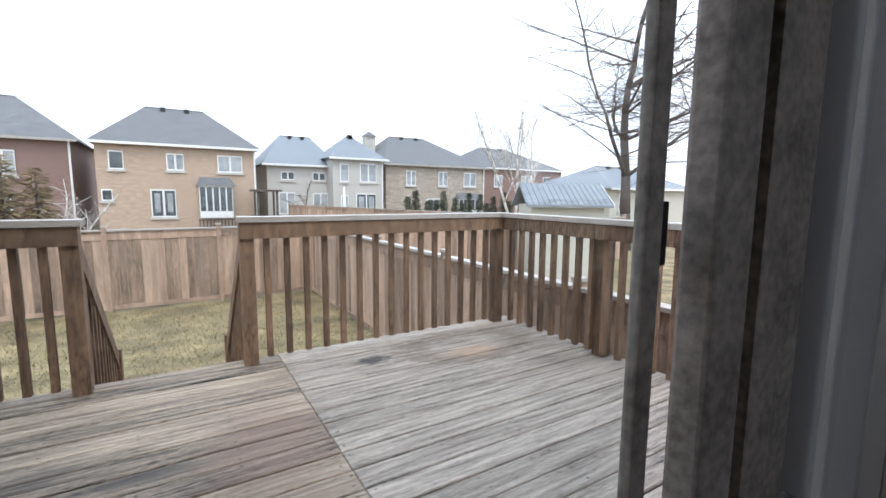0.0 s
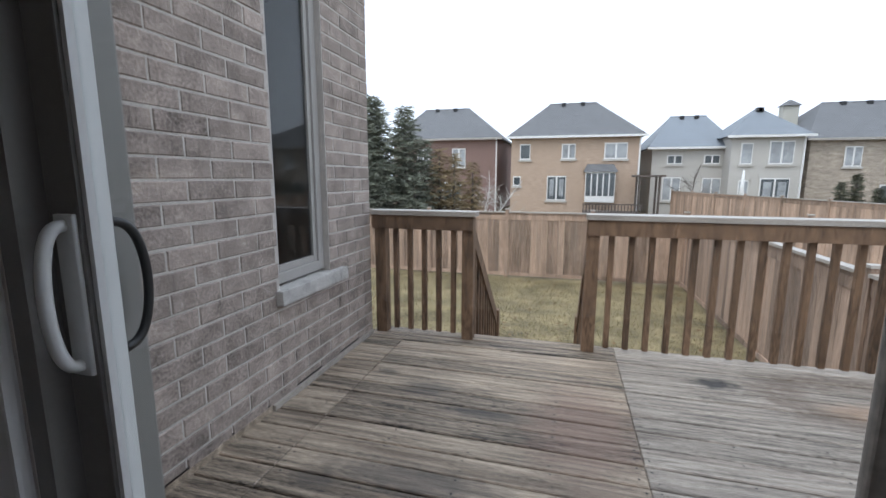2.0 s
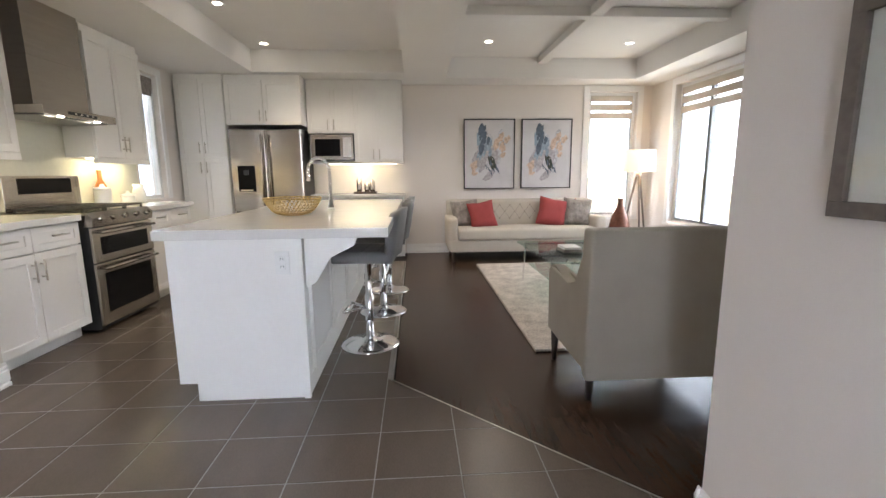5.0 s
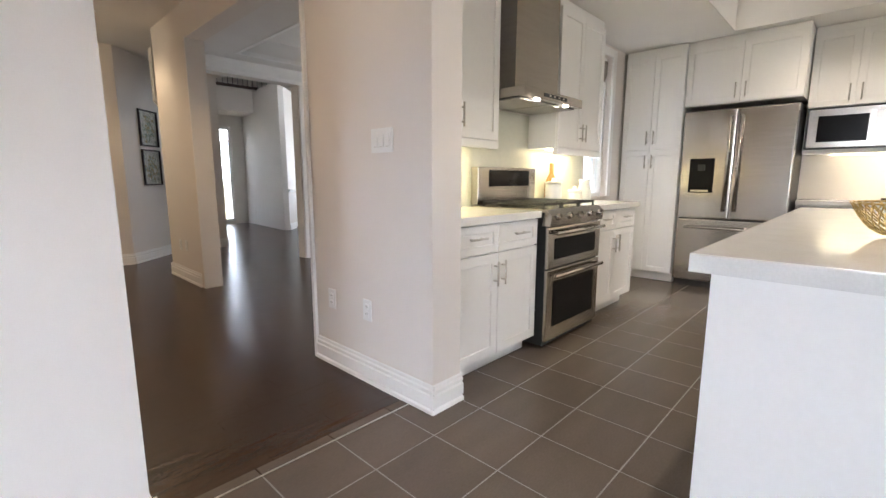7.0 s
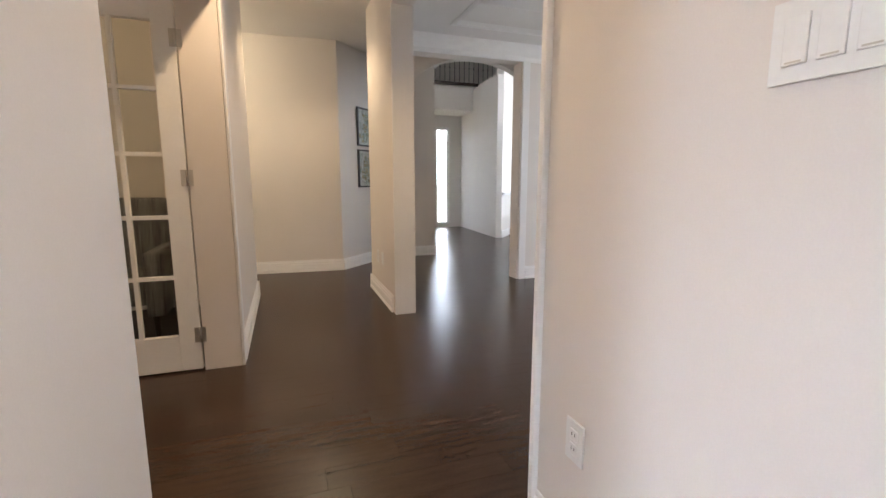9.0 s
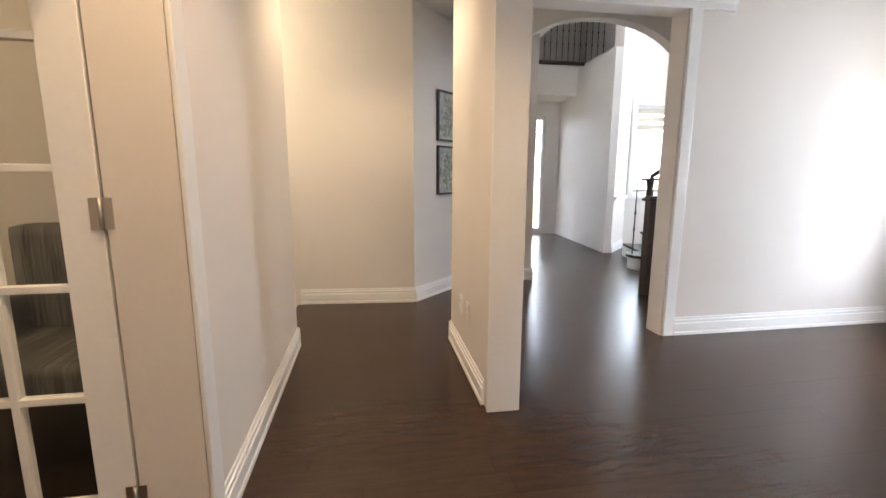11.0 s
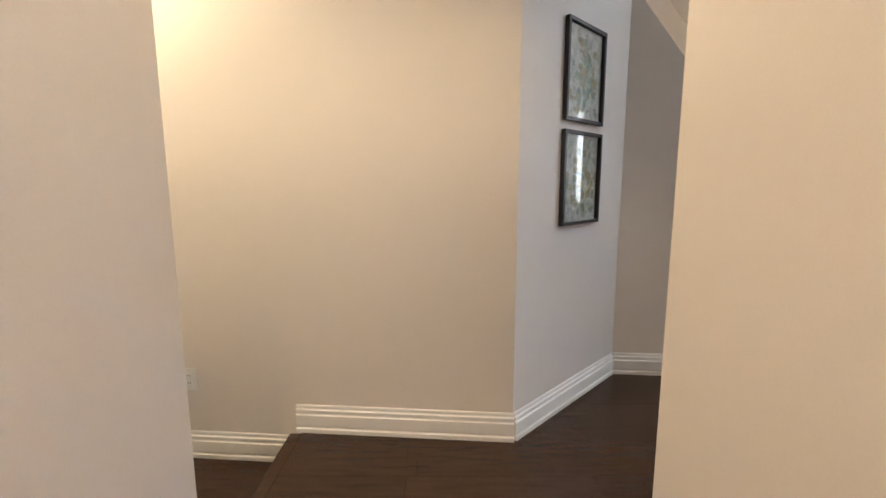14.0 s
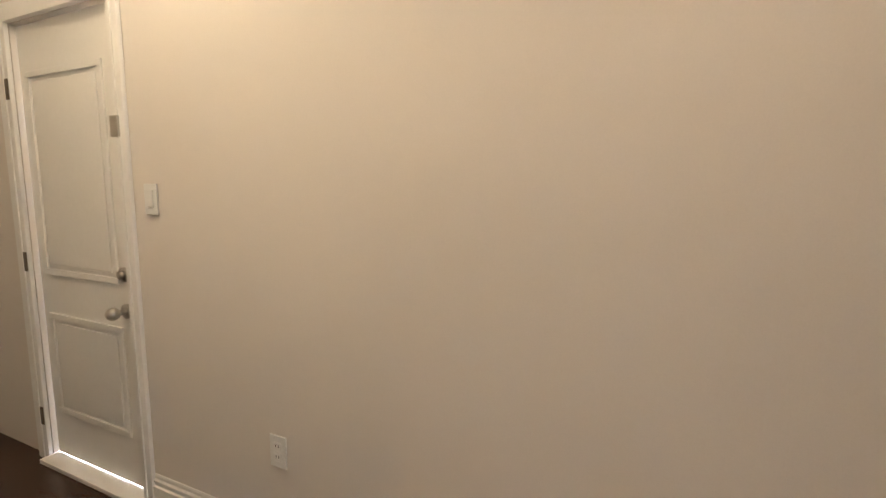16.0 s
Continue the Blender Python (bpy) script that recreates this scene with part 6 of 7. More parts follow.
newel((-2.80, -7.62, 0), 1.02, "square dark oak newel post at the stairwell")
gr = thing("stair_guard", "dark oak guard rail with black iron spindles", "railing")
part("handrail", B(-4.6, -2.85, -7.65, -7.585, 0.90, 0.95, bev=0.012), M_OAK, gr)
part("bottom_rail", B(-4.6, -2.85, -7.65, -7.585, 0.005, 0.04, bev=0.006), M_OAK, gr)
for k in range(14):
    part("spindle", spindle((-2.95 - 0.115 * k, -7.617, 0.04), 0.90), M_IRON, gr)
stf = thing("foyer_stair", "stair with white risers and dark oak treads", "stair")
SA = 160.0
mS = pose(-3.46, -8.80, 0, 0, 0, SA)       # x climbs, y runs across towards the bay
for r_, z0_, z1_, m_, n_ in ((0.20, 0.0, 0.152, M_TRIM, "riser"), (0.225, 0.153, 0.19, M_OAK, "tread")):
    pts = [mS @ Vector((0.10 + r_ * math.cos(u), 0.06 + r_ * math.sin(u), z0_)) for u in [math.pi * (0.5 + k / 14) for k in range(15)]]
    pts += [mS @ Vector((0.30, 0.06 - r_, z0_)), mS @ Vector((0.30, 1.0, z0_)), mS @ Vector((0.02, 1.0, z0_))]
    part(n_, prism(bmesh.new(), pts[::-1], (0, 0, z1_ - z0_)), m_, stf)
for k in range(1, 9):
    x0 = 0.255 * k
    part("riser", B(x0 + 0.02, x0 + 0.29, 0.02, 1.0, 0.19 * k - 0.03 if k > 1 else 0.19 * k + 0.001, 0.19 * k + 0.155, m=mS), M_TRIM, stf)
    part("tread", B(x0, x0 + 0.29, -0.03, 1.0, 0.19 * k + 0.156, 0.19 * (k + 1), bev=0.012, m=mS), M_OAK, stf)
    part("stringer", B(x0 + 0.02, x0 + 0.275, -0.005, 0.018, 0.19 * k - 0.30 if k > 1 else 0.001, 0.19 * k + 0.155, m=mS), M_TRIM, stf)
ft = thing("newel_post", "dark turned newel post on the bottom tread", "post", mS @ Vector((0.10, 0.05, 0.19)))
part("shaft", lathe(bmesh.new(), [(0.042, 0), (0.042, 0.30), (0.03, 0.33), (0.036, 0.42), (0.028, 0.72), (0.04, 0.80), (0.03, 0.86), (0.045, 0.94), (0.05, 0.97)], seg=16), M_OAK, ft, "", True)
part("cap", B(-0.09, 0.09, -0.06, 0.06, 0.971, 1.0, bev=0.01), M_OAK, ft, "flat handrail end")
srl = thing("stair_railing", "dark oak handrail with black iron spindles", "railing")
bm = bmesh.new()
prism(bm, [mS @ Vector(q) for q in ((0.10, 0.02, 1.17), (2.2, 0.02, 2.73), (2.2, 0.02, 2.79), (0.10, 0.02, 1.23))], mS.to_3x3() @ Vector((0, 0.055, 0)))
part("handrail", bm, M_OAK, srl)
for k in range(15):
    x = 0.24 + 0.1275 * k
    q = mS @ Vector((x, 0.045, 0.0))
    part("spindle", spindle((q.x, q.y, 0.19 * (1 + int((x + 0.005) / 0.255))), 1.19 + (x - 0.10) * 0.743), M_IRON, srl)
for u in (0.75, 1.1, 1.5):
    q = mS @ Vector((0.10 + 0.17 * math.cos(math.pi * u), 0.06 + 0.17 * math.sin(math.pi * u), 0.0))
    part("spindle", spindle((q.x, q.y, 0.19), 1.16), M_IRON, srl)
lrl = thing("landing_railing", "black iron spindle railing on the upper landing", "railing")
part("handrail", B(-4.6, -1.95, -11.46, -11.40, 4.14, 4.19, bev=0.01), M_OAK, lrl)
for k in range(24):
    part("spindle", spindle((-4.55 + 0.112 * k, -11.43, 3.23), 4.14), M_IRON, lrl)
urn = thing("table_urn", "dark rounded vase beyond the stairwell guard", "vase", (-3.3, -8.05, 0.0))
part("body", lathe(bmesh.new(), [(0.06, 0), (0.14, 0.12), (0.16, 0.28), (0.10, 0.42), (0.05, 0.5), (0.07, 0.56)], seg=24), material("dark_glazed_pottery", (0.05, 0.045, 0.045), 0.2, vary=0.2, bump=0.05), urn, "", True)


# ---- yard fences ----
GZ = -1.5


def fence(p, q, label, h=1.8, singles=True, face=1):
    """Vertical cedar boards between capped posts, with rails and a flat top cap."""
    e = new("fence")
    tagged(e, label, "fence", "yard fences")
    m = along(p, q)
    e.matrix_basis = m @ pose(0, 0, GZ)
    L = math.hypot(q[0] - p[0], q[1] - p[1])
    n = int(L / 0.143)
    bmb = mesh_of(box(bmesh.new(), -0.069, 0.069, -0.009, 0.009, 0, h - 0.33, bev=0.0), "board", M_FENCE)
    r = random.Random(int(L * 10))
    rest = bmesh.new()
    for k in range(n):
        x, dz, dy = (k + 0.5) * L / n, r.uniform(-0.006, 0.006), r.uniform(-0.004, 0.004)
        if singles:
            ob = new("board", bmb)
            ob.parent = e
            ob.location = (x, dy, 0.12 + dz)
        else:
            box(rest, x - 0.069, x + 0.069, dy - 0.009, dy + 0.009, 0.12, h - 0.21)
    if singles:
        rest.free()
    else:
        tagged(part("board", rest, M_FENCE, e), kind="stuff")
    np_ = max(1, round(L / 2.4))
    for k in range(np_ + 1):
        x = L * k / np_
        po = part("post", B(x - 0.045, x + 0.045, -0.045, 0.045, 0, h + 0.05), M_FENCE, e)
        part("post_cap", B(x - 0.06, x + 0.06, -0.06, 0.06, h + 0.05, h + 0.085, bev=0.01), M_RAILTOP, po)
    for k in range(np_):
        x0, x1 = L * k / np_ + 0.046, L * (k + 1) / np_ - 0.046
        part("rail", B(x0, x1, -0.03, 0.03, 0.05, 0.14), M_FENCE, e)
        part("rail", B(x0, x1, -0.026, 0.026, h - 0.22, h - 0.09), M_FENCE, e)
        part("cap", B(x0, x1, -0.065, 0.065, h - 0.035, h + 0.0), M_RAILTOP, e, "pale wet top cap")
        part("top_band", B(x0, x1, -0.02, 0.02, h - 0.09, h - 0.036), M_FENCE, e)
    return e


fence((-3.4, 12.55), (5.36, 12.7), "cedar board fence with capped posts across the lawn")
fence((5.36, 12.7), (5.36, 1.2), "cedar board fence running beside the deck")
fence((5.36, 12.7), (18.0, 12.4), "cedar board fence of the next yard", singles=False)
fence((-12.0, 12.5), (-3.4, 12.55), "cedar board fence behind the evergreens", singles=False)
fence((9.0, 32.0), (13.5, 13.0), "cedar board fence running away between rear yards", h=1.9, singles=False)

# lawn blades
bm = bmesh.new()
gr_ = random.Random(9)
verts, faces = [], []
for k in range(34000):
    x, y = gr_.uniform(-2.5, 5.3), 4.2 + 8.3 * gr_.random() ** 1.2
    a, hgt, ln = gr_.uniform(0, 6.28), gr_.uniform(0.02, 0.065), gr_.uniform(-0.03, 0.03)
    c, s_ = 0.005 * math.cos(a), 0.005 * math.sin(a)
    i = len(verts)
    verts += [(x - c, y - s_, GZ), (x + c, y + s_, GZ), (x + ln, y + ln * 0.7, GZ + hgt)]
    faces.append((i, i + 1, i + 2))
bm.free()
me = bpy.data.meshes.new("lawn_grass")
me.from_pydata(verts, [], faces)
me.materials.append(M_BLADE)
tagged(new("lawn_grass", me), "short dry winter grass blades", "grass", kind="stuff")
bm = bmesh.new()
for k in range(420):
    x, y = gr_.uniform(-2.5, 5.3), gr_.uniform(4.5, 12.4)
    w_, a = gr_.uniform(0.02, 0.05), gr_.uniform(0, 6.28)
    vs_ = [bm.verts.new((x + w_ * math.cos(a + u) * f, y + w_ * math.sin(a + u) * f, GZ + 0.03 + gr_.uniform(0, 0.03))) for u, f in ((0, 1), (1.6, 0.6), (3.1, 1), (4.7, 0.6))]
    bm.faces.new(vs_)
tagged(part("fallen_leaves", bm, material("dead_leaf", (0.20, 0.12, 0.06), 0.9, vary=0.3, bump=0, island=0.5)), "scattered brown fallen leaves on the lawn", "leaves", kind="stuff")


# ---- houses behind ----
def house(label, x0, x1, y0, y1, zb, ze, zr, ridge, wmat, rmat, wins, over=0.35, soffit=True):
    """Hip-roofed house; ridge: (xa, xb); wins: (x, z, w, h, kind) on the face towards the deck."""
    e = thing("house", label, "house", ((x0 + x1) / 2, y0, zb))
    off = Vector(e.location)

    def P(name, bm, mat, par=None, lab=""):
        bmesh.ops.translate(bm, verts=bm.verts, vec=-off if not par or par == e else -off)
        return part(name, bm, mat, par or e, lab)

    P("wall", B(x0, x1, y0, y1, zb, ze), wmat)
    bm = bmesh.new()
    o = over
    lo = [bm.verts.new(q) for q in ((x0 - o, y0 - o, ze), (x1 + o, y0 - o, ze), (x1 + o, y1 + o, ze), (x0 - o, y1 + o, ze))]
    ym = (y0 + y1) / 2
    ra, rb = bm.verts.new((ridge[0], ym, zr)), bm.verts.new((ridge[1], ym, zr))
    for f in ((lo[0], lo[1], rb, ra), (lo[1], lo[2], rb), (lo[2], lo[3], ra, rb), (lo[3], lo[0], ra), (lo[3], lo[2], lo[1], lo[0])):
        bm.faces.new(f)
    roof = P("roof", bm, rmat)
    P("ridge_cap", R((ridge[0], ym, zr), (ridge[1], ym, zr), 0.06, seg=6), rmat)
    P("gutter", B(x0 - o - 0.04, x1 + o + 0.04, y0 - o - 0.1, y0 - o, ze - 0.12, ze + 0.03), M_WHITEV if soffit else M_DOORFR)
    P("downpipe", B(x1 - 0.12, x1 - 0.02, y0 - 0.1, y0 - 0.003, zb, ze - 0.1), M_WHITEV)
    for k in range(2):
        vx = ridge[0] + (ridge[1] - ridge[0]) * (0.3 + 0.4 * k)
        P("roof_vent", B(vx - 0.15, vx + 0.15, ym - 0.5, ym - 0.2, zr - 0.25, zr + 0.02), M_BLACKM)
    for x, z, w_, h_, kind in wins:
        pane = M_PALEPANE if kind == "pale" else M_DARKPANE
        if kind == "bay":
            wd = P("window", B(x - w_ / 2, x + w_ / 2, y0 - 0.6, y0 - 0.003, z - h_ / 2, z + h_ / 2), M_WHITEV)
            n = 5
            for k in range(n):
                a = x - w_ / 2 + w_ * (k + 0.12) / n
                P("pane", B(a, a + w_ / n * 0.76, y0 - 0.62, y0 - 0.605, z - h_ / 2 + 0.45, z + h_ / 2 - 0.1), M_DARKPANE, wd)
                P("panel", B(a, a + w_ / n * 0.76, y0 - 0.615, y0 - 0.603, z - h_ / 2 + 0.06, z - h_ / 2 + 0.36), M_TRIM, wd)
            bm = bmesh.new()
            a0 = [(x - w_ / 2 - 0.15, y0 - 0.75, z + h_ / 2 + 0.003), (x + w_ / 2 + 0.15, y0 - 0.75, z + h_ / 2 + 0.003), (x + w_ / 2 + 0.15, y0 - 0.002, z + h_ / 2 + 0.003), (x - w_ / 2 - 0.15, y0 - 0.002, z + h_ / 2 + 0.003)]
            a1 = [(x - w_ / 2 + 0.1, y0 - 0.002, z + h_ / 2 + 0.55), (x + w_ / 2 - 0.1, y0 - 0.002, z + h_ / 2 + 0.55)]
            v0, v1 = [bm.verts.new(q) for q in a0], [bm.verts.new(q) for q in a1]
            bm.faces.new((v0[0], v0[1], v1[1], v1[0]))
            bm.faces.new((v0[1], v0[2], v1[1]))
            bm.faces.new((v0[3], v0[0], v1[0]))
            bm.faces.new((v0[3], v0[2], v0[1], v0[0]))
            bm.faces.new((v0[2], v0[3], v1[0], v1[1]))
            P("bay_roof", bm, rmat, wd)
            continue
        wd = P("window", B(x - w_ / 2, x + w_ / 2, y0 - 0.06, y0 - 0.003, z - h_ / 2, z + h_ / 2), M_WHITEV)
        n = 2 if w_ > 0.9 else 1
        for k in range(n):
            a = x - w_ / 2 + w_ * k / n
            P("pane", B(a + 0.07, a + w_ / n - 0.05, y0 - 0.075, y0 - 0.063, z - h_ / 2 + 0.08, z + h_ / 2 - 0.08), pane, wd)
            if kind == "door":
                P("lite", B(a + 0.2, a + w_ / n - 0.18, y0 - 0.085, y0 - 0.077, z - h_ / 2 + 0.3, z + h_ / 2 - 0.25), M_PALEPANE, wd)
        P("sill", B(x - w_ / 2 - 0.1, x + w_ / 2 + 0.1, y0 - 0.12, y0 - 0.003, z - h_ / 2 - 0.14, z - h_ / 2 - 0.003), M_HSTUC, wd)
        if kind != "small":
            P("lintel", B(x - w_ / 2 - 0.12, x + w_ / 2 + 0.12, y0 - 0.05, y0 - 0.003, z + h_ / 2 + 0.003, z + h_ / 2 + 0.25), wmat, wd)
    return e


house("dark red brick house with grey hip roof", -11.6, -2.9, 36, 46, -1.5, 4.25, 7.3, (-10.4, -6.2), M_HRED, M_ROOF,
      [(-6.0, 2.75, 1.1, 1.5, "pale"), (-9.0, 2.75, 1.0, 1.5, "pale"), (-6.6, -0.2, 1.6, 2.0, "dark")], soffit=False)
house("buff brick two-storey house with grey hip roof", -1.55, 7.25, 34, 43, -1.5, 4.1, 7.0, (0.9, 4.5), M_HBUFF, M_ROOF,
      [(-0.55, 3.05, 0.75, 1.1, "dark"), (2.5, 3.05, 0.95, 1.05, "pale"), (5.65, 3.05, 1.5, 1.1, "pale"), (-1.1, 0.95, 0.55, 0.7, "small"), (1.75, 0.45, 1.35, 1.75, "door"), (4.7, 0.55, 1.95, 2.1, "bay")])
house("pale grey stucco house with blue-grey roof", 8.4, 13.6, 36.5, 45, -1.5, 3.35, 6.0, (10.2, 12.8), M_HSTUC, M_ROOFB,
      [(9.9, 2.5, 1.0, 0.65, "dark"), (12.3, 2.5, 1.0, 0.65, "dark"), (9.8, 0.4, 1.2, 1.7, "pale"), (12.4, 0.4, 1.2, 1.6, "pale")])
house("pale grey stucco wing with pointed blue-grey roof", 13.0, 17.2, 35.0, 40, -1.5, 3.95, 6.0, (15.0, 15.3), M_HSTUC, M_ROOFB,
      [(15.9, 2.85, 1.4, 1.5, "pale"), (13.9, 2.8, 0.7, 1.4, "pale"), (15.7, 0.2, 1.7, 2.0, "door"), (13.9, 0.3, 0.6, 1.5, "pale")])
house("mottled stone house with wide grey hip roof", 17.9, 28.3, 36, 46, -1.5, 3.75, 6.7, (20.4, 24.4), M_HSTONE, M_ROOF,
      [(20.3, 2.6, 0.95, 1.3, "pale"), (23.6, 2.6, 0.95, 1.3, "pale"), (26.6, 2.6, 1.4, 1.3, "pale"), (22.6, 0.0, 1.3, 1.6, "dark"), (26.2, 0.1, 2.2, 1.4, "bay")], soffit=False)
ch = thing("chimney", "white capped chimney on the stone house roof", "chimney", (18.4, 41, 5.0))
part("stack", B(-0.5, 0.5, -0.4, 0.4, 0, 1.55), M_SIDING, ch)
bm = bmesh.new()
bmesh.ops.create_cone(bm, cap_ends=True, segments=4, radius1=0.85, radius2=0.1, depth=0.45, matrix=Matrix.Translation((0, 0, 1.78)) @ Matrix.Rotation(radians(45), 4, "Z"))
part("cap", bm, M_ROOF, ch)
house("distant brown brick house with hip roof", 31, 44, 41, 52, -1.5, 4.2, 7.0, (35, 39.5), M_HRED, M_ROOF, [(34, 2.8, 1.2, 1.3, "pale"), (38, 2.8, 1.2, 1.3, "pale"), (41.5, 2.8, 1.2, 1.3, "dark")])
house("far grey-roofed house between the others", -3.6, -1.5, 52, 60, -1.5, 4.0, 6.5, (-3.0, -2.2), M_HSTUC, M_ROOF, [(-2.6, 2.5, 0.9, 1.2, "dark")])
house("white stuccoed garage house with grey roof", 28.0, 38, 21, 29, -1.5, 1.7, 3.5, (31.0, 35.0), M_SIDING, M_ROOFB, [(29.5, 0.7, 1.2, 1.2, "dark"), (33.5, 0.7, 1.2, 1.2, "dark")])

# garden shed beyond the side fence
sh = thing("garden_shed", "cream sided shed with ribbed grey metal roof", "shed", (12.6, 10.8, GZ))
sh.rotation_euler = (0, 0, radians(-28))
sh.scale = (0.64, 0.64, 1)
part("wall", B(-1.7, 1.7, -1.3, 1.3, 0, 2.35), M_SIDING, sh)
for k in range(14):
    part("siding", B(-1.715, 1.715, -1.315, 1.315, 0.05 + 0.165 * k, 0.05 + 0.165 * k + 0.02), M_SIDING, sh)
bm = bmesh.new()
for s_ in (-1, 1):
    prism(bm, [(-2.0, s_ * 1.7, 2.28), (-2.0, 0, 2.92), (-2.0, 0, 2.99), (-2.0, s_ * 1.7, 2.35)], (4.0, 0, 0))
part("roof", bm, M_ROOFB, sh)
for k in range(16):
    for s_ in (-1, 1):
        part("rib", R((-1.95 + 0.26 * k, s_ * 1.7, 2.36), (-1.95 + 0.26 * k, 0, 3.0), 0.02, seg=6), M_ROOFB, sh)
bm = bmesh.new()
prism(bm, [(1.699, -1.3, 2.35), (1.699, 1.3, 2.35), (1.699, 0, 2.88)], (0.012, 0, 0))
part("gable", bm, M_SIDING, sh)
for s_ in (-1, 1):
    bm = bmesh.new()
    prism(bm, [(2.0, s_ * 1.72, 2.24), (2.0, 0, 2.88), (2.0, 0, 3.0), (2.0, s_ * 1.72, 2.36)], (0.03, 0, 0))
    part("bargeboard", bm, M_WHITEV, sh)
tp_ = thing("tarpaulin", "crumpled blue tarpaulin in the next yard", "tarp", (6.6, 4.9, GZ))
bm = bmesh.new()
ball(bm, (0, 0, 0.7), 0.7, 0.7, 0.7, 1.05, 3)
for v in bm.verts:
    v.co += Vector((noise.noise(v.co * 3), noise.noise(v.co * 3 + Vector((5, 0, 0))), noise.noise(v.co * 3 + Vector((0, 9, 0))))) * 0.12
part("sheet", bm, material("blue_tarp", (0.03, 0.22, 0.45), 0.4, vary=0.2, bump=0.2), tp_)


# ---- trees ----
def conifer(at, h, r, mat, seed, label, name="conifer", dens=1.0):
    e = thing(name, label, "tree", at)
    rr = random.Random(seed)
    part("trunk", R((0, 0, 0), (0, 0, h * 0.97), 0.11, 0.012, 7), M_BARK, e)
    verts, faces = [], []
    n = int(170 * dens * (h / 5) * max(0.6, r))
    for k in range(n):
        u = (k + rr.random()) / n
        z0, a = h * (0.04 + 0.95 * u ** 1.1), k * 2.4 + rr.uniform(-0.4, 0.4)
        Lb = r * ((1 - u) ** 0.8 * rr.uniform(0.45, 1.3) + 0.06)
        up = rr.uniform(-0.25, 0.15) + 0.5 * u
        out, side = Vector((math.cos(a), math.sin(a), 0)), Vector((-math.sin(a), math.cos(a), 0))
        steps = max(4, int(Lb / 0.045))
        for j in range(steps):
            v = (j + rr.random()) / steps
            c = Vector((0, 0, z0)) + out * Lb * v + Vector((0, 0, Lb * (up * v - 0.22 * v * v)))
            for sgn in (-1, 1):
                d = (out * rr.uniform(0.2, 1.0) + side * sgn * rr.uniform(0.3, 1.0) + Vector((0, 0, rr.uniform(-0.5, 0.3)))).normalized()
                L, w_ = rr.uniform(0.14, 0.42) * (1.15 - 0.5 * v), rr.uniform(0.007, 0.022)
                w3 = Vector((rr.uniform(-1, 1), rr.uniform(-1, 1), rr.uniform(-1, 1))).cross(d).normalized() * w_
                i = len(verts)
                verts += [c - w3, c + w3, c + d * L * 0.7 + w3 * 0.8, c + d * L, c + d * L * 0.7 - w3 * 0.8]
                faces.append((i, i + 1, i + 2, i + 3, i + 4))
    m_ = bpy.data.meshes.new("crown")
    m_.from_pydata(verts, [], faces)
    m_.materials.append(mat)
    c = new("crown", m_)
    c.parent = e
    return e


conifer((-4.65, 16.4, GZ), 5.7, 2.3, M_SPRUCE, 1, "dense dark green spruce behind the fence")
conifer((-3.35, 16.5, GZ), 5.3, 1.7, M_SPRUCE, 2, "slender dark green spruce with a pointed top")
conifer((-7.6, 17.2, GZ), 6.2, 1.9, M_SPRUCE, 7, "dense dark green spruce behind the fence")
for k, (x, y, hh, rr_, mt) in enumerate(((-2.7, 16.8, 4.1, 1.2, M_SPRUCE), (-2.15, 16.9, 3.8, 1.0, M_CEDAR), (-1.6, 17.0, 3.6, 0.95, M_CEDAR), (-1.1, 18, 3.3, 0.9, M_CEDAR), (-4.2, 15.8, 3.3, 1.2, M_SPRUCE), (-2.9, 16.2, 2.8, 0.9, M_SPRUCE))):
    conifer((x, y, GZ), hh, rr_, mt, 20 + k, "rounded bronze-green cedar shrub behind the fence" if mt is M_CEDAR else "small dark green evergreen shrub", "evergreen_shrub")
for k in range(13):
    conifer((17.2 + 0.82 * k, 30.5 + 0.25 * math.sin(k * 2.1), GZ), 2.5 + 0.5 * math.sin(k * 1.9), 0.62, M_HEDGE, 60 + k, "narrow hedge cedar before the stone house", "hedge_cedar", 2.2)


def bare_tree(at, h, r, mat, seed, label, lean=(0, 0), levels=5, spread=0.55, forks=None, dense=False):
    e = thing("bare_tree", label, "tree", at)
    rr = random.Random(seed)
    trunk, twigs = bmesh.new(), bmesh.new()

    def grow(p, d, L, rad, lv):
        segs = 3
        for s_ in range(segs):
            d = (d + Vector((rr.uniform(-1, 1), rr.uniform(-1, 1), rr.uniform(-0.35, 0.5))) * 0.13).normalized()
            q = p + d * L / segs
            r1 = rad * (1 - 0.28 * (s_ + 1) / segs)
            rod(trunk if lv >= levels - 1 else twigs, p, q, rad * (1 - 0.28 * s_ / segs), r1, 7 if lv >= levels - 1 else 4)
            p = q
            if lv > 0 and (s_ > 0 or lv < levels):
                for _ in range(1 if lv == 3 or (lv > 2 and not dense) else 2):
                    side = Vector((rr.uniform(-1, 1), rr.uniform(-1, 1), rr.uniform(-0.3, 0.45))).normalized()
                    grow(p, (d * (1 - spread) + side * spread).normalized(), L * rr.uniform(0.55, 0.75), r1 * 0.46, lv - 1)
        if lv > 0:
            grow(p, d, L * 0.7, rad * 0.7, lv - 1)

    for dx, dy in (forks or [lean]):
        grow(Vector((0, 0, 0)), Vector((dx, dy, 1)).normalized(), h * 0.36, r, levels)
    part("trunk", trunk, mat, e)
    part("branch", twigs, mat, e)
    return e


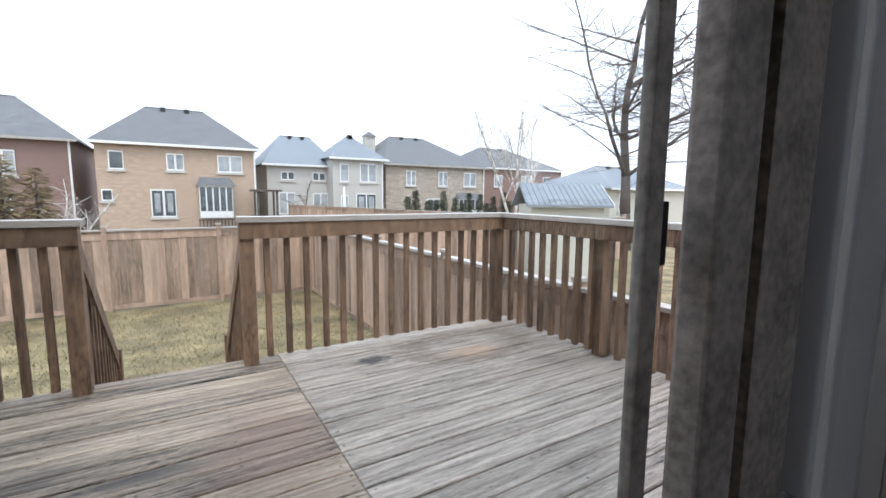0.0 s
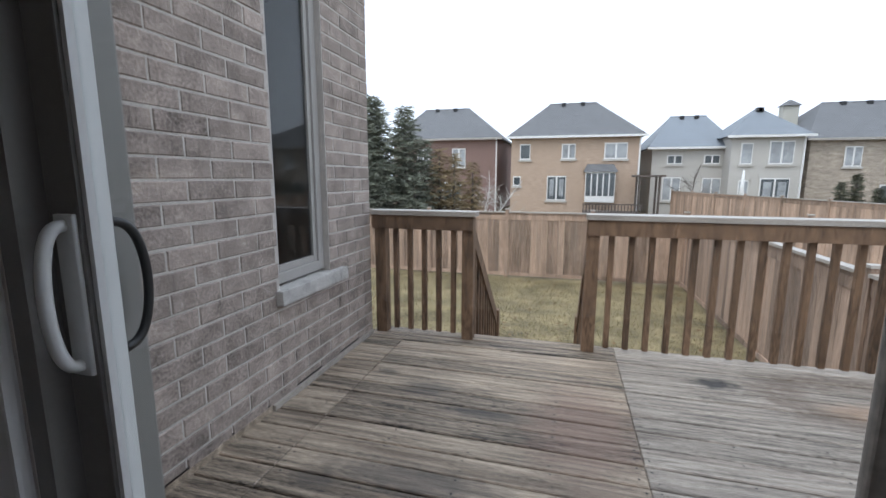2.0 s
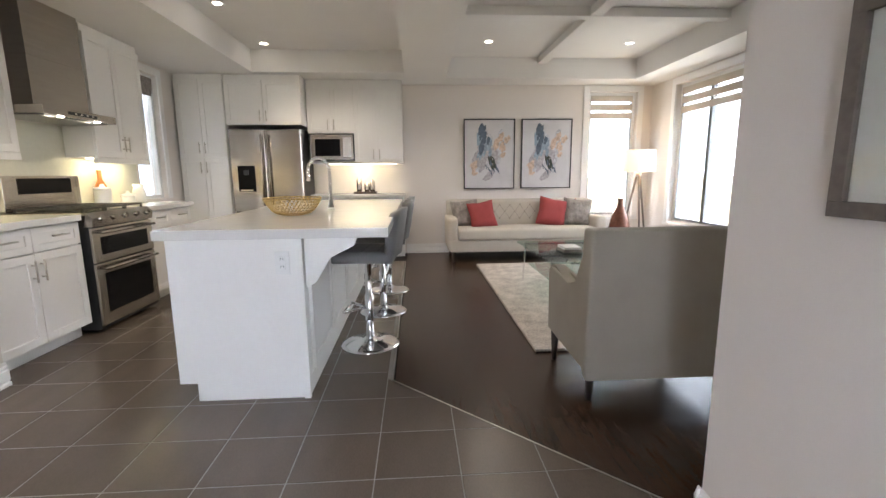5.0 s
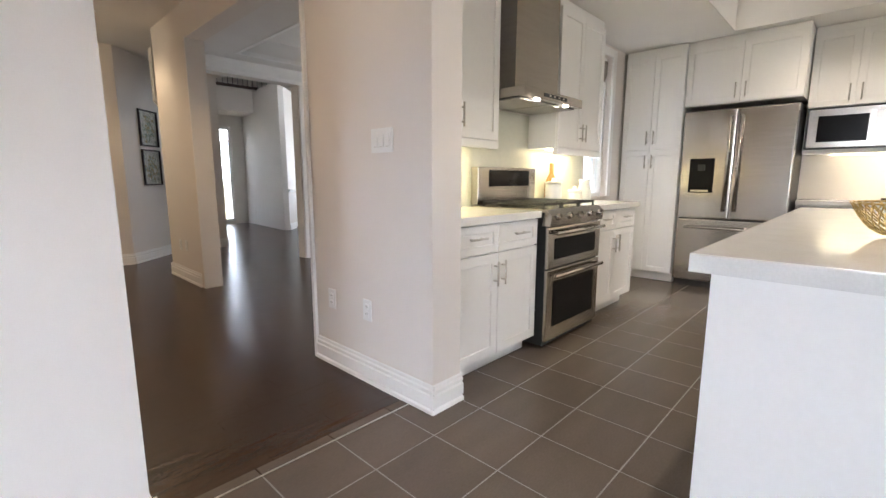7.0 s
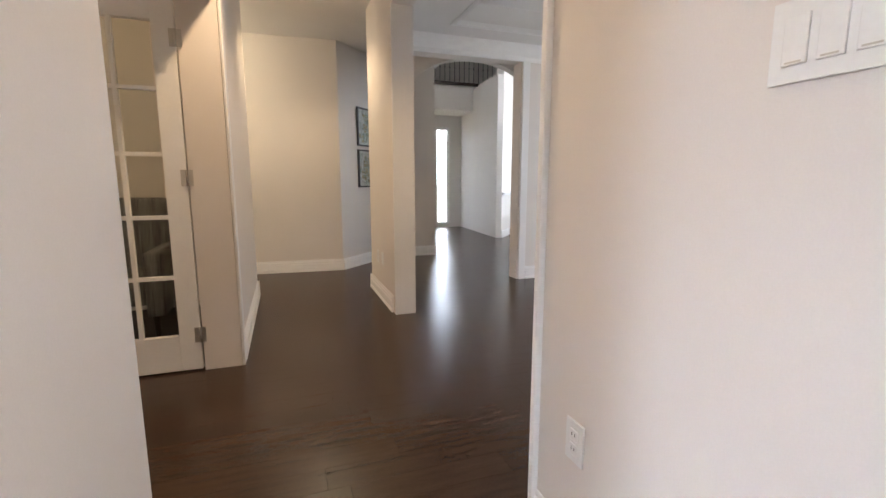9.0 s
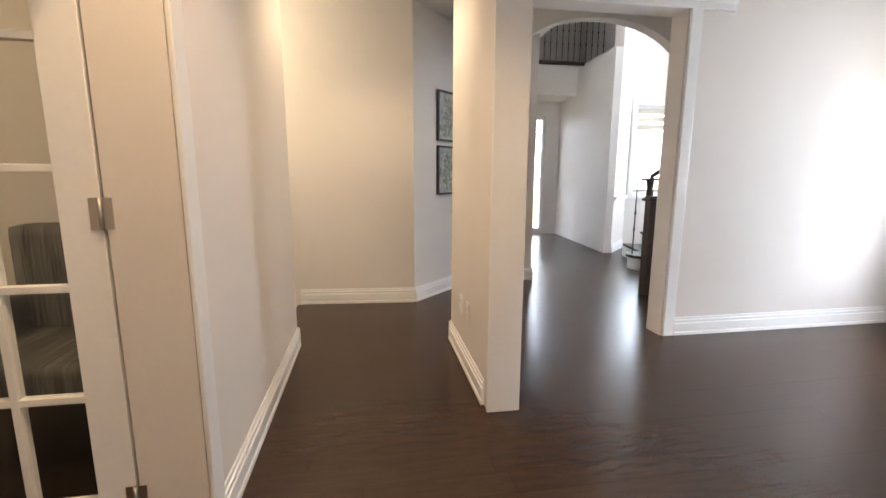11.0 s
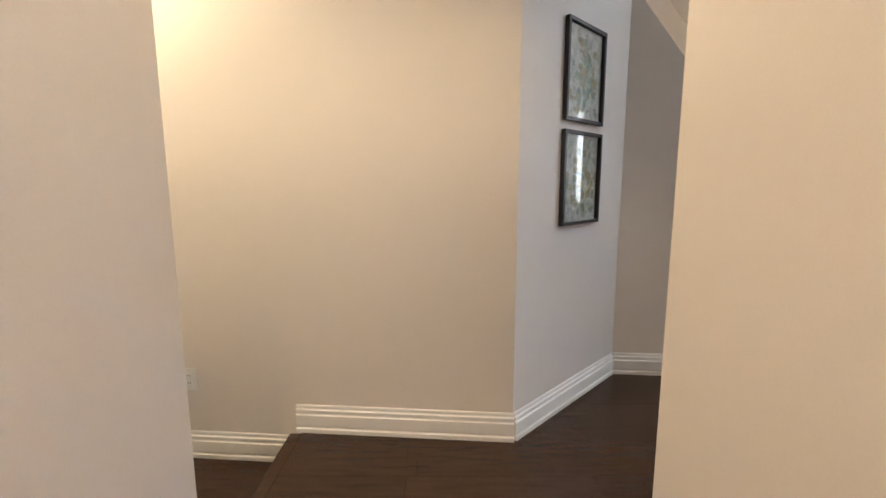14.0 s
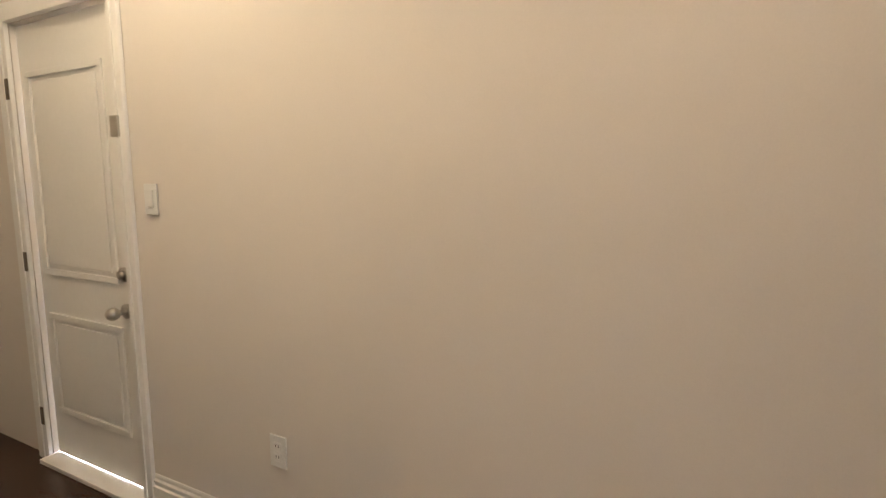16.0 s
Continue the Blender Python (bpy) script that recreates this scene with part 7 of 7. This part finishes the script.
bare_tree((21.2, 14.6, GZ), 15.0, 0.27, M_BARK, 5, "tall bare deciduous tree with fine twigs", (-0.05, 0), 5, 0.7, dense=True)
bare_tree((22.6, 24.5, GZ), 9.8, 0.11, M_BIRCH, 8, "white-barked multi-stemmed bare birch", levels=4, spread=0.4, forks=[(-0.35, 0), (0.05, 0.1), (0.35, 0)])
bare_tree((-0.9, 19.0, GZ), 3.4, 0.05, M_BIRCH, 12, "small bare pale-twigged shrub tree", levels=3, spread=0.6, forks=[(-0.5, 0), (0.1, 0), (0.5, 0.2)])
bare_tree((10.3, 33, GZ), 4.0, 0.06, M_BARK, 15, "small bare tree before the stucco house", levels=3, spread=0.6)
pg = thing("pergola", "dark timber garden pergola beside the buff house", "pergola", (7.6, 32.5, GZ))
for x in (-0.6, 0.6):
    for y in (-0.6, 0.6):
        part("post", B(x - 0.06, x + 0.06, y - 0.06, y + 0.06, 0, 2.75), M_BARK, pg)
part("roof", B(-0.9, 0.9, -0.9, 0.9, 2.75, 2.88), M_BARK, pg)
dkb = thing("far_deck", "low dark timber deck behind the buff house", "deck", (5.2, 32.6, GZ))
part("deck_floor", B(-1.6, 2.0, -0.9, 0.9, 0, 0.45), M_BARK, dkb)
for k in range(19):
    part("slat", B(-1.6 + 0.2 * k - 0.03, -1.6 + 0.2 * k + 0.03, -0.9, -0.86, 0.451, 0.93), M_BARK, dkb)
part("rail", B(-1.65, 2.05, -0.92, -0.84, 0.931, 1.0), M_BARK, dkb)
ub = thing("closed_umbrella", "closed white garden umbrella", "umbrella", (13.4, 33.6, GZ))
part("canopy", R((0, 0, 0.6), (0, 0, 3.2), 0.22, 0.05), M_WHITEV, ub)
part("pole", R((0, 0, 0), (0, 0, 0.6), 0.03), M_WHITEV, ub)


# ---- floor pieces ----
tile_bed = bpy.data.objects["tile_bed"]
TX, TY, G = 0.32, 0.343, 0.0048
tile_me = mesh_of(flatpiece(TX - G, TY - G, 0.012, 0.0015), "tile", M_TILE)
rest = bmesh.new()


def inside_tile(x, y):
    if x > 3.9 or y > 1.2 or y < -2.9 or x < -4.2:
        return False
    if y < -2.35 and x > -0.62:
        return False
    return True


def clip_tile(x0, x1, y0, y1):
    """The tile's outline, cut along the diagonal edge of the plank floor."""
    pts = [(x0, y0), (x1, y0), (x1, y1), (x0, y1)]
    if y1 < 0.03:
        return pts
    for nx, ny, c in ((-1.0, 0.996, -0.512 * -1 + 0.02), ):
        out = []
        for k in range(4 if len(pts) == 4 else len(pts)):
            a, b = pts[k], pts[(k + 1) % len(pts)]
            fa, fb = ny * a[1] + nx * a[0] - c, ny * b[1] + nx * b[0] - c
            if fa <= 0:
                out.append(a)
            if fa * fb < 0:
                u = fa / (fa - fb)
                out.append((a[0] + (b[0] - a[0]) * u, a[1] + (b[1] - a[1]) * u))
        pts = out
    return pts


count = 0
for i in range(-14, 13):
    for j in range(-9, 4):
        x0, x1 = 0.005 + TX * i, 0.005 + TX * (i + 1)
        y0, y1 = -0.014 + TY * j, -0.014 + TY * (j + 1)
        cx, cy = (x0 + x1) / 2, (y0 + y1) / 2
        if y0 >= -0.02 and x1 < -0.5:
            continue
        if not inside_tile(cx, cy):
            continue
        pts = clip_tile(x0 + G / 2, x1 - G / 2, y0 + G / 2, y1 - G / 2)
        if len(pts) < 3:
            continue
        if len(pts) == 4 and abs((pts[2][0] - pts[0][0]) - (TX - G)) < 1e-4 and count < 300:
            count += 1
            ob = new("tile", tile_me)
            ob.parent = tile_bed
            ob.location = (cx, cy, -0.0095)
        else:
            prism(rest, [(px, py, -0.0095) for px, py in pts], (0, 0, 0.012))
tagged(part("tile_cut", rest, M_TILE, tile_bed), kind="stuff")
# metal edge strip between tile and plank
bm = bmesh.new()
prism(bm, [(-0.525, 0.018, -0.018), (0.655, 1.20, -0.018), (0.66, 1.195, -0.018), (-0.520, 0.013, -0.018)], (0, 0, 0.0225))
box(bm, -4.13, -0.52, 0.012, 0.02, -0.018, 0.0045)
box(bm, -0.44, 0.69, -2.358, -2.35, -0.018, 0.0045)
setting("trim_floor_edge", bm, M_NICKEL, "thin pale metal edge strip")

floor_ob = bpy.data.objects["floor"]
pr = random.Random(21)
plank_meshes = {}


def plank(x0, x1, y0, y1, single, rest_bm):
    if x1 - x0 < 0.03:
        return 0
    w = round(x1 - x0 - 0.0005, 4)
    if single:
        if w not in plank_meshes:
            plank_meshes[w] = mesh_of(flatpiece(w, PW - 0.0004, 0.019, 0.0003), "plank", M_WOODF)
        ob = new("plank", plank_meshes[w])
        ob.parent = floor_ob
        ob.location = ((x0 + x1) / 2, (y0 + y1) / 2, -0.0195 + pr.uniform(0, 0.0002))
        return 1
    z = -0.0005 + pr.uniform(0, 0.0004)
    box(rest_bm, x0 + 0.0003, x1 - 0.0003, y0 + 0.0003, y1 - 0.0003, -0.019, z)
    return 0


PW = 0.127
rest = bmesh.new()
singles = 0
# hall, dining and foyer: boards lie across the walk
y = -2.36
while y > -12.3:
    x = -3.2 if y > -4.4 else -4.6 if y > -6.6 else -5.8
    xe = 0.70 if y < -5.0 else (4.1 if y < -3.4 else 0.70)
    if y < -6.6:
        xe = 0.66
    x -= pr.uniform(0, 0.9)
    while x < xe:
        L = pr.choice((0.6, 0.8, 1.0, 1.2, 1.4))
        x1 = min(x + L, xe)
        if xe - x1 < 0.15:
            x1 = xe
        near = -8.7 < y < -2.3 and -1.9 < (x + x1) / 2 < 0.7 and singles < 290
        x0c = max(x, -3.2 if y > -4.4 else -4.6 if y > -6.6 else -5.9)
        if x1 > x0c:
            singles += plank(x0c, x1, y - PW, y, near, rest)
        x = x1
    y -= PW
# family room
y = 0.03
while y < 3.75:
    x = -4.8 - pr.uniform(0, 0.8)
    while x < 0.58:
        x1 = min(x + pr.choice((0.6, 0.8, 1.0, 1.2, 1.4)), 0.58)
        if x1 > -4.79:
            a = max(x, -4.79)
            pts = [(a + 0.0003, y + 0.0003), (x1 - 0.0003, y + 0.0003), (x1 - 0.0003, y + PW - 0.0003), (a + 0.0003, y + PW - 0.0003)]
            out = []
            for k in range(4):
                p, q = pts[k], pts[(k + 1) % 4]
                fp, fq = p[1] - p[0] - 0.54, q[1] - q[0] - 0.54
                if fp >= 0:
                    out.append(p)
                if fp * fq < 0:
                    u = fp / (fp - fq)
                    out.append((p[0] + (q[0] - p[0]) * u, p[1] + (q[1] - p[1]) * u))
            if len(out) > 2:
                prism(rest, [(px, py, -0.019) for px, py in out], (0, 0, 0.0186))
        x = x1
    y += PW
tagged(part("plank_rest", rest, M_WOODF, floor_ob), kind="stuff")
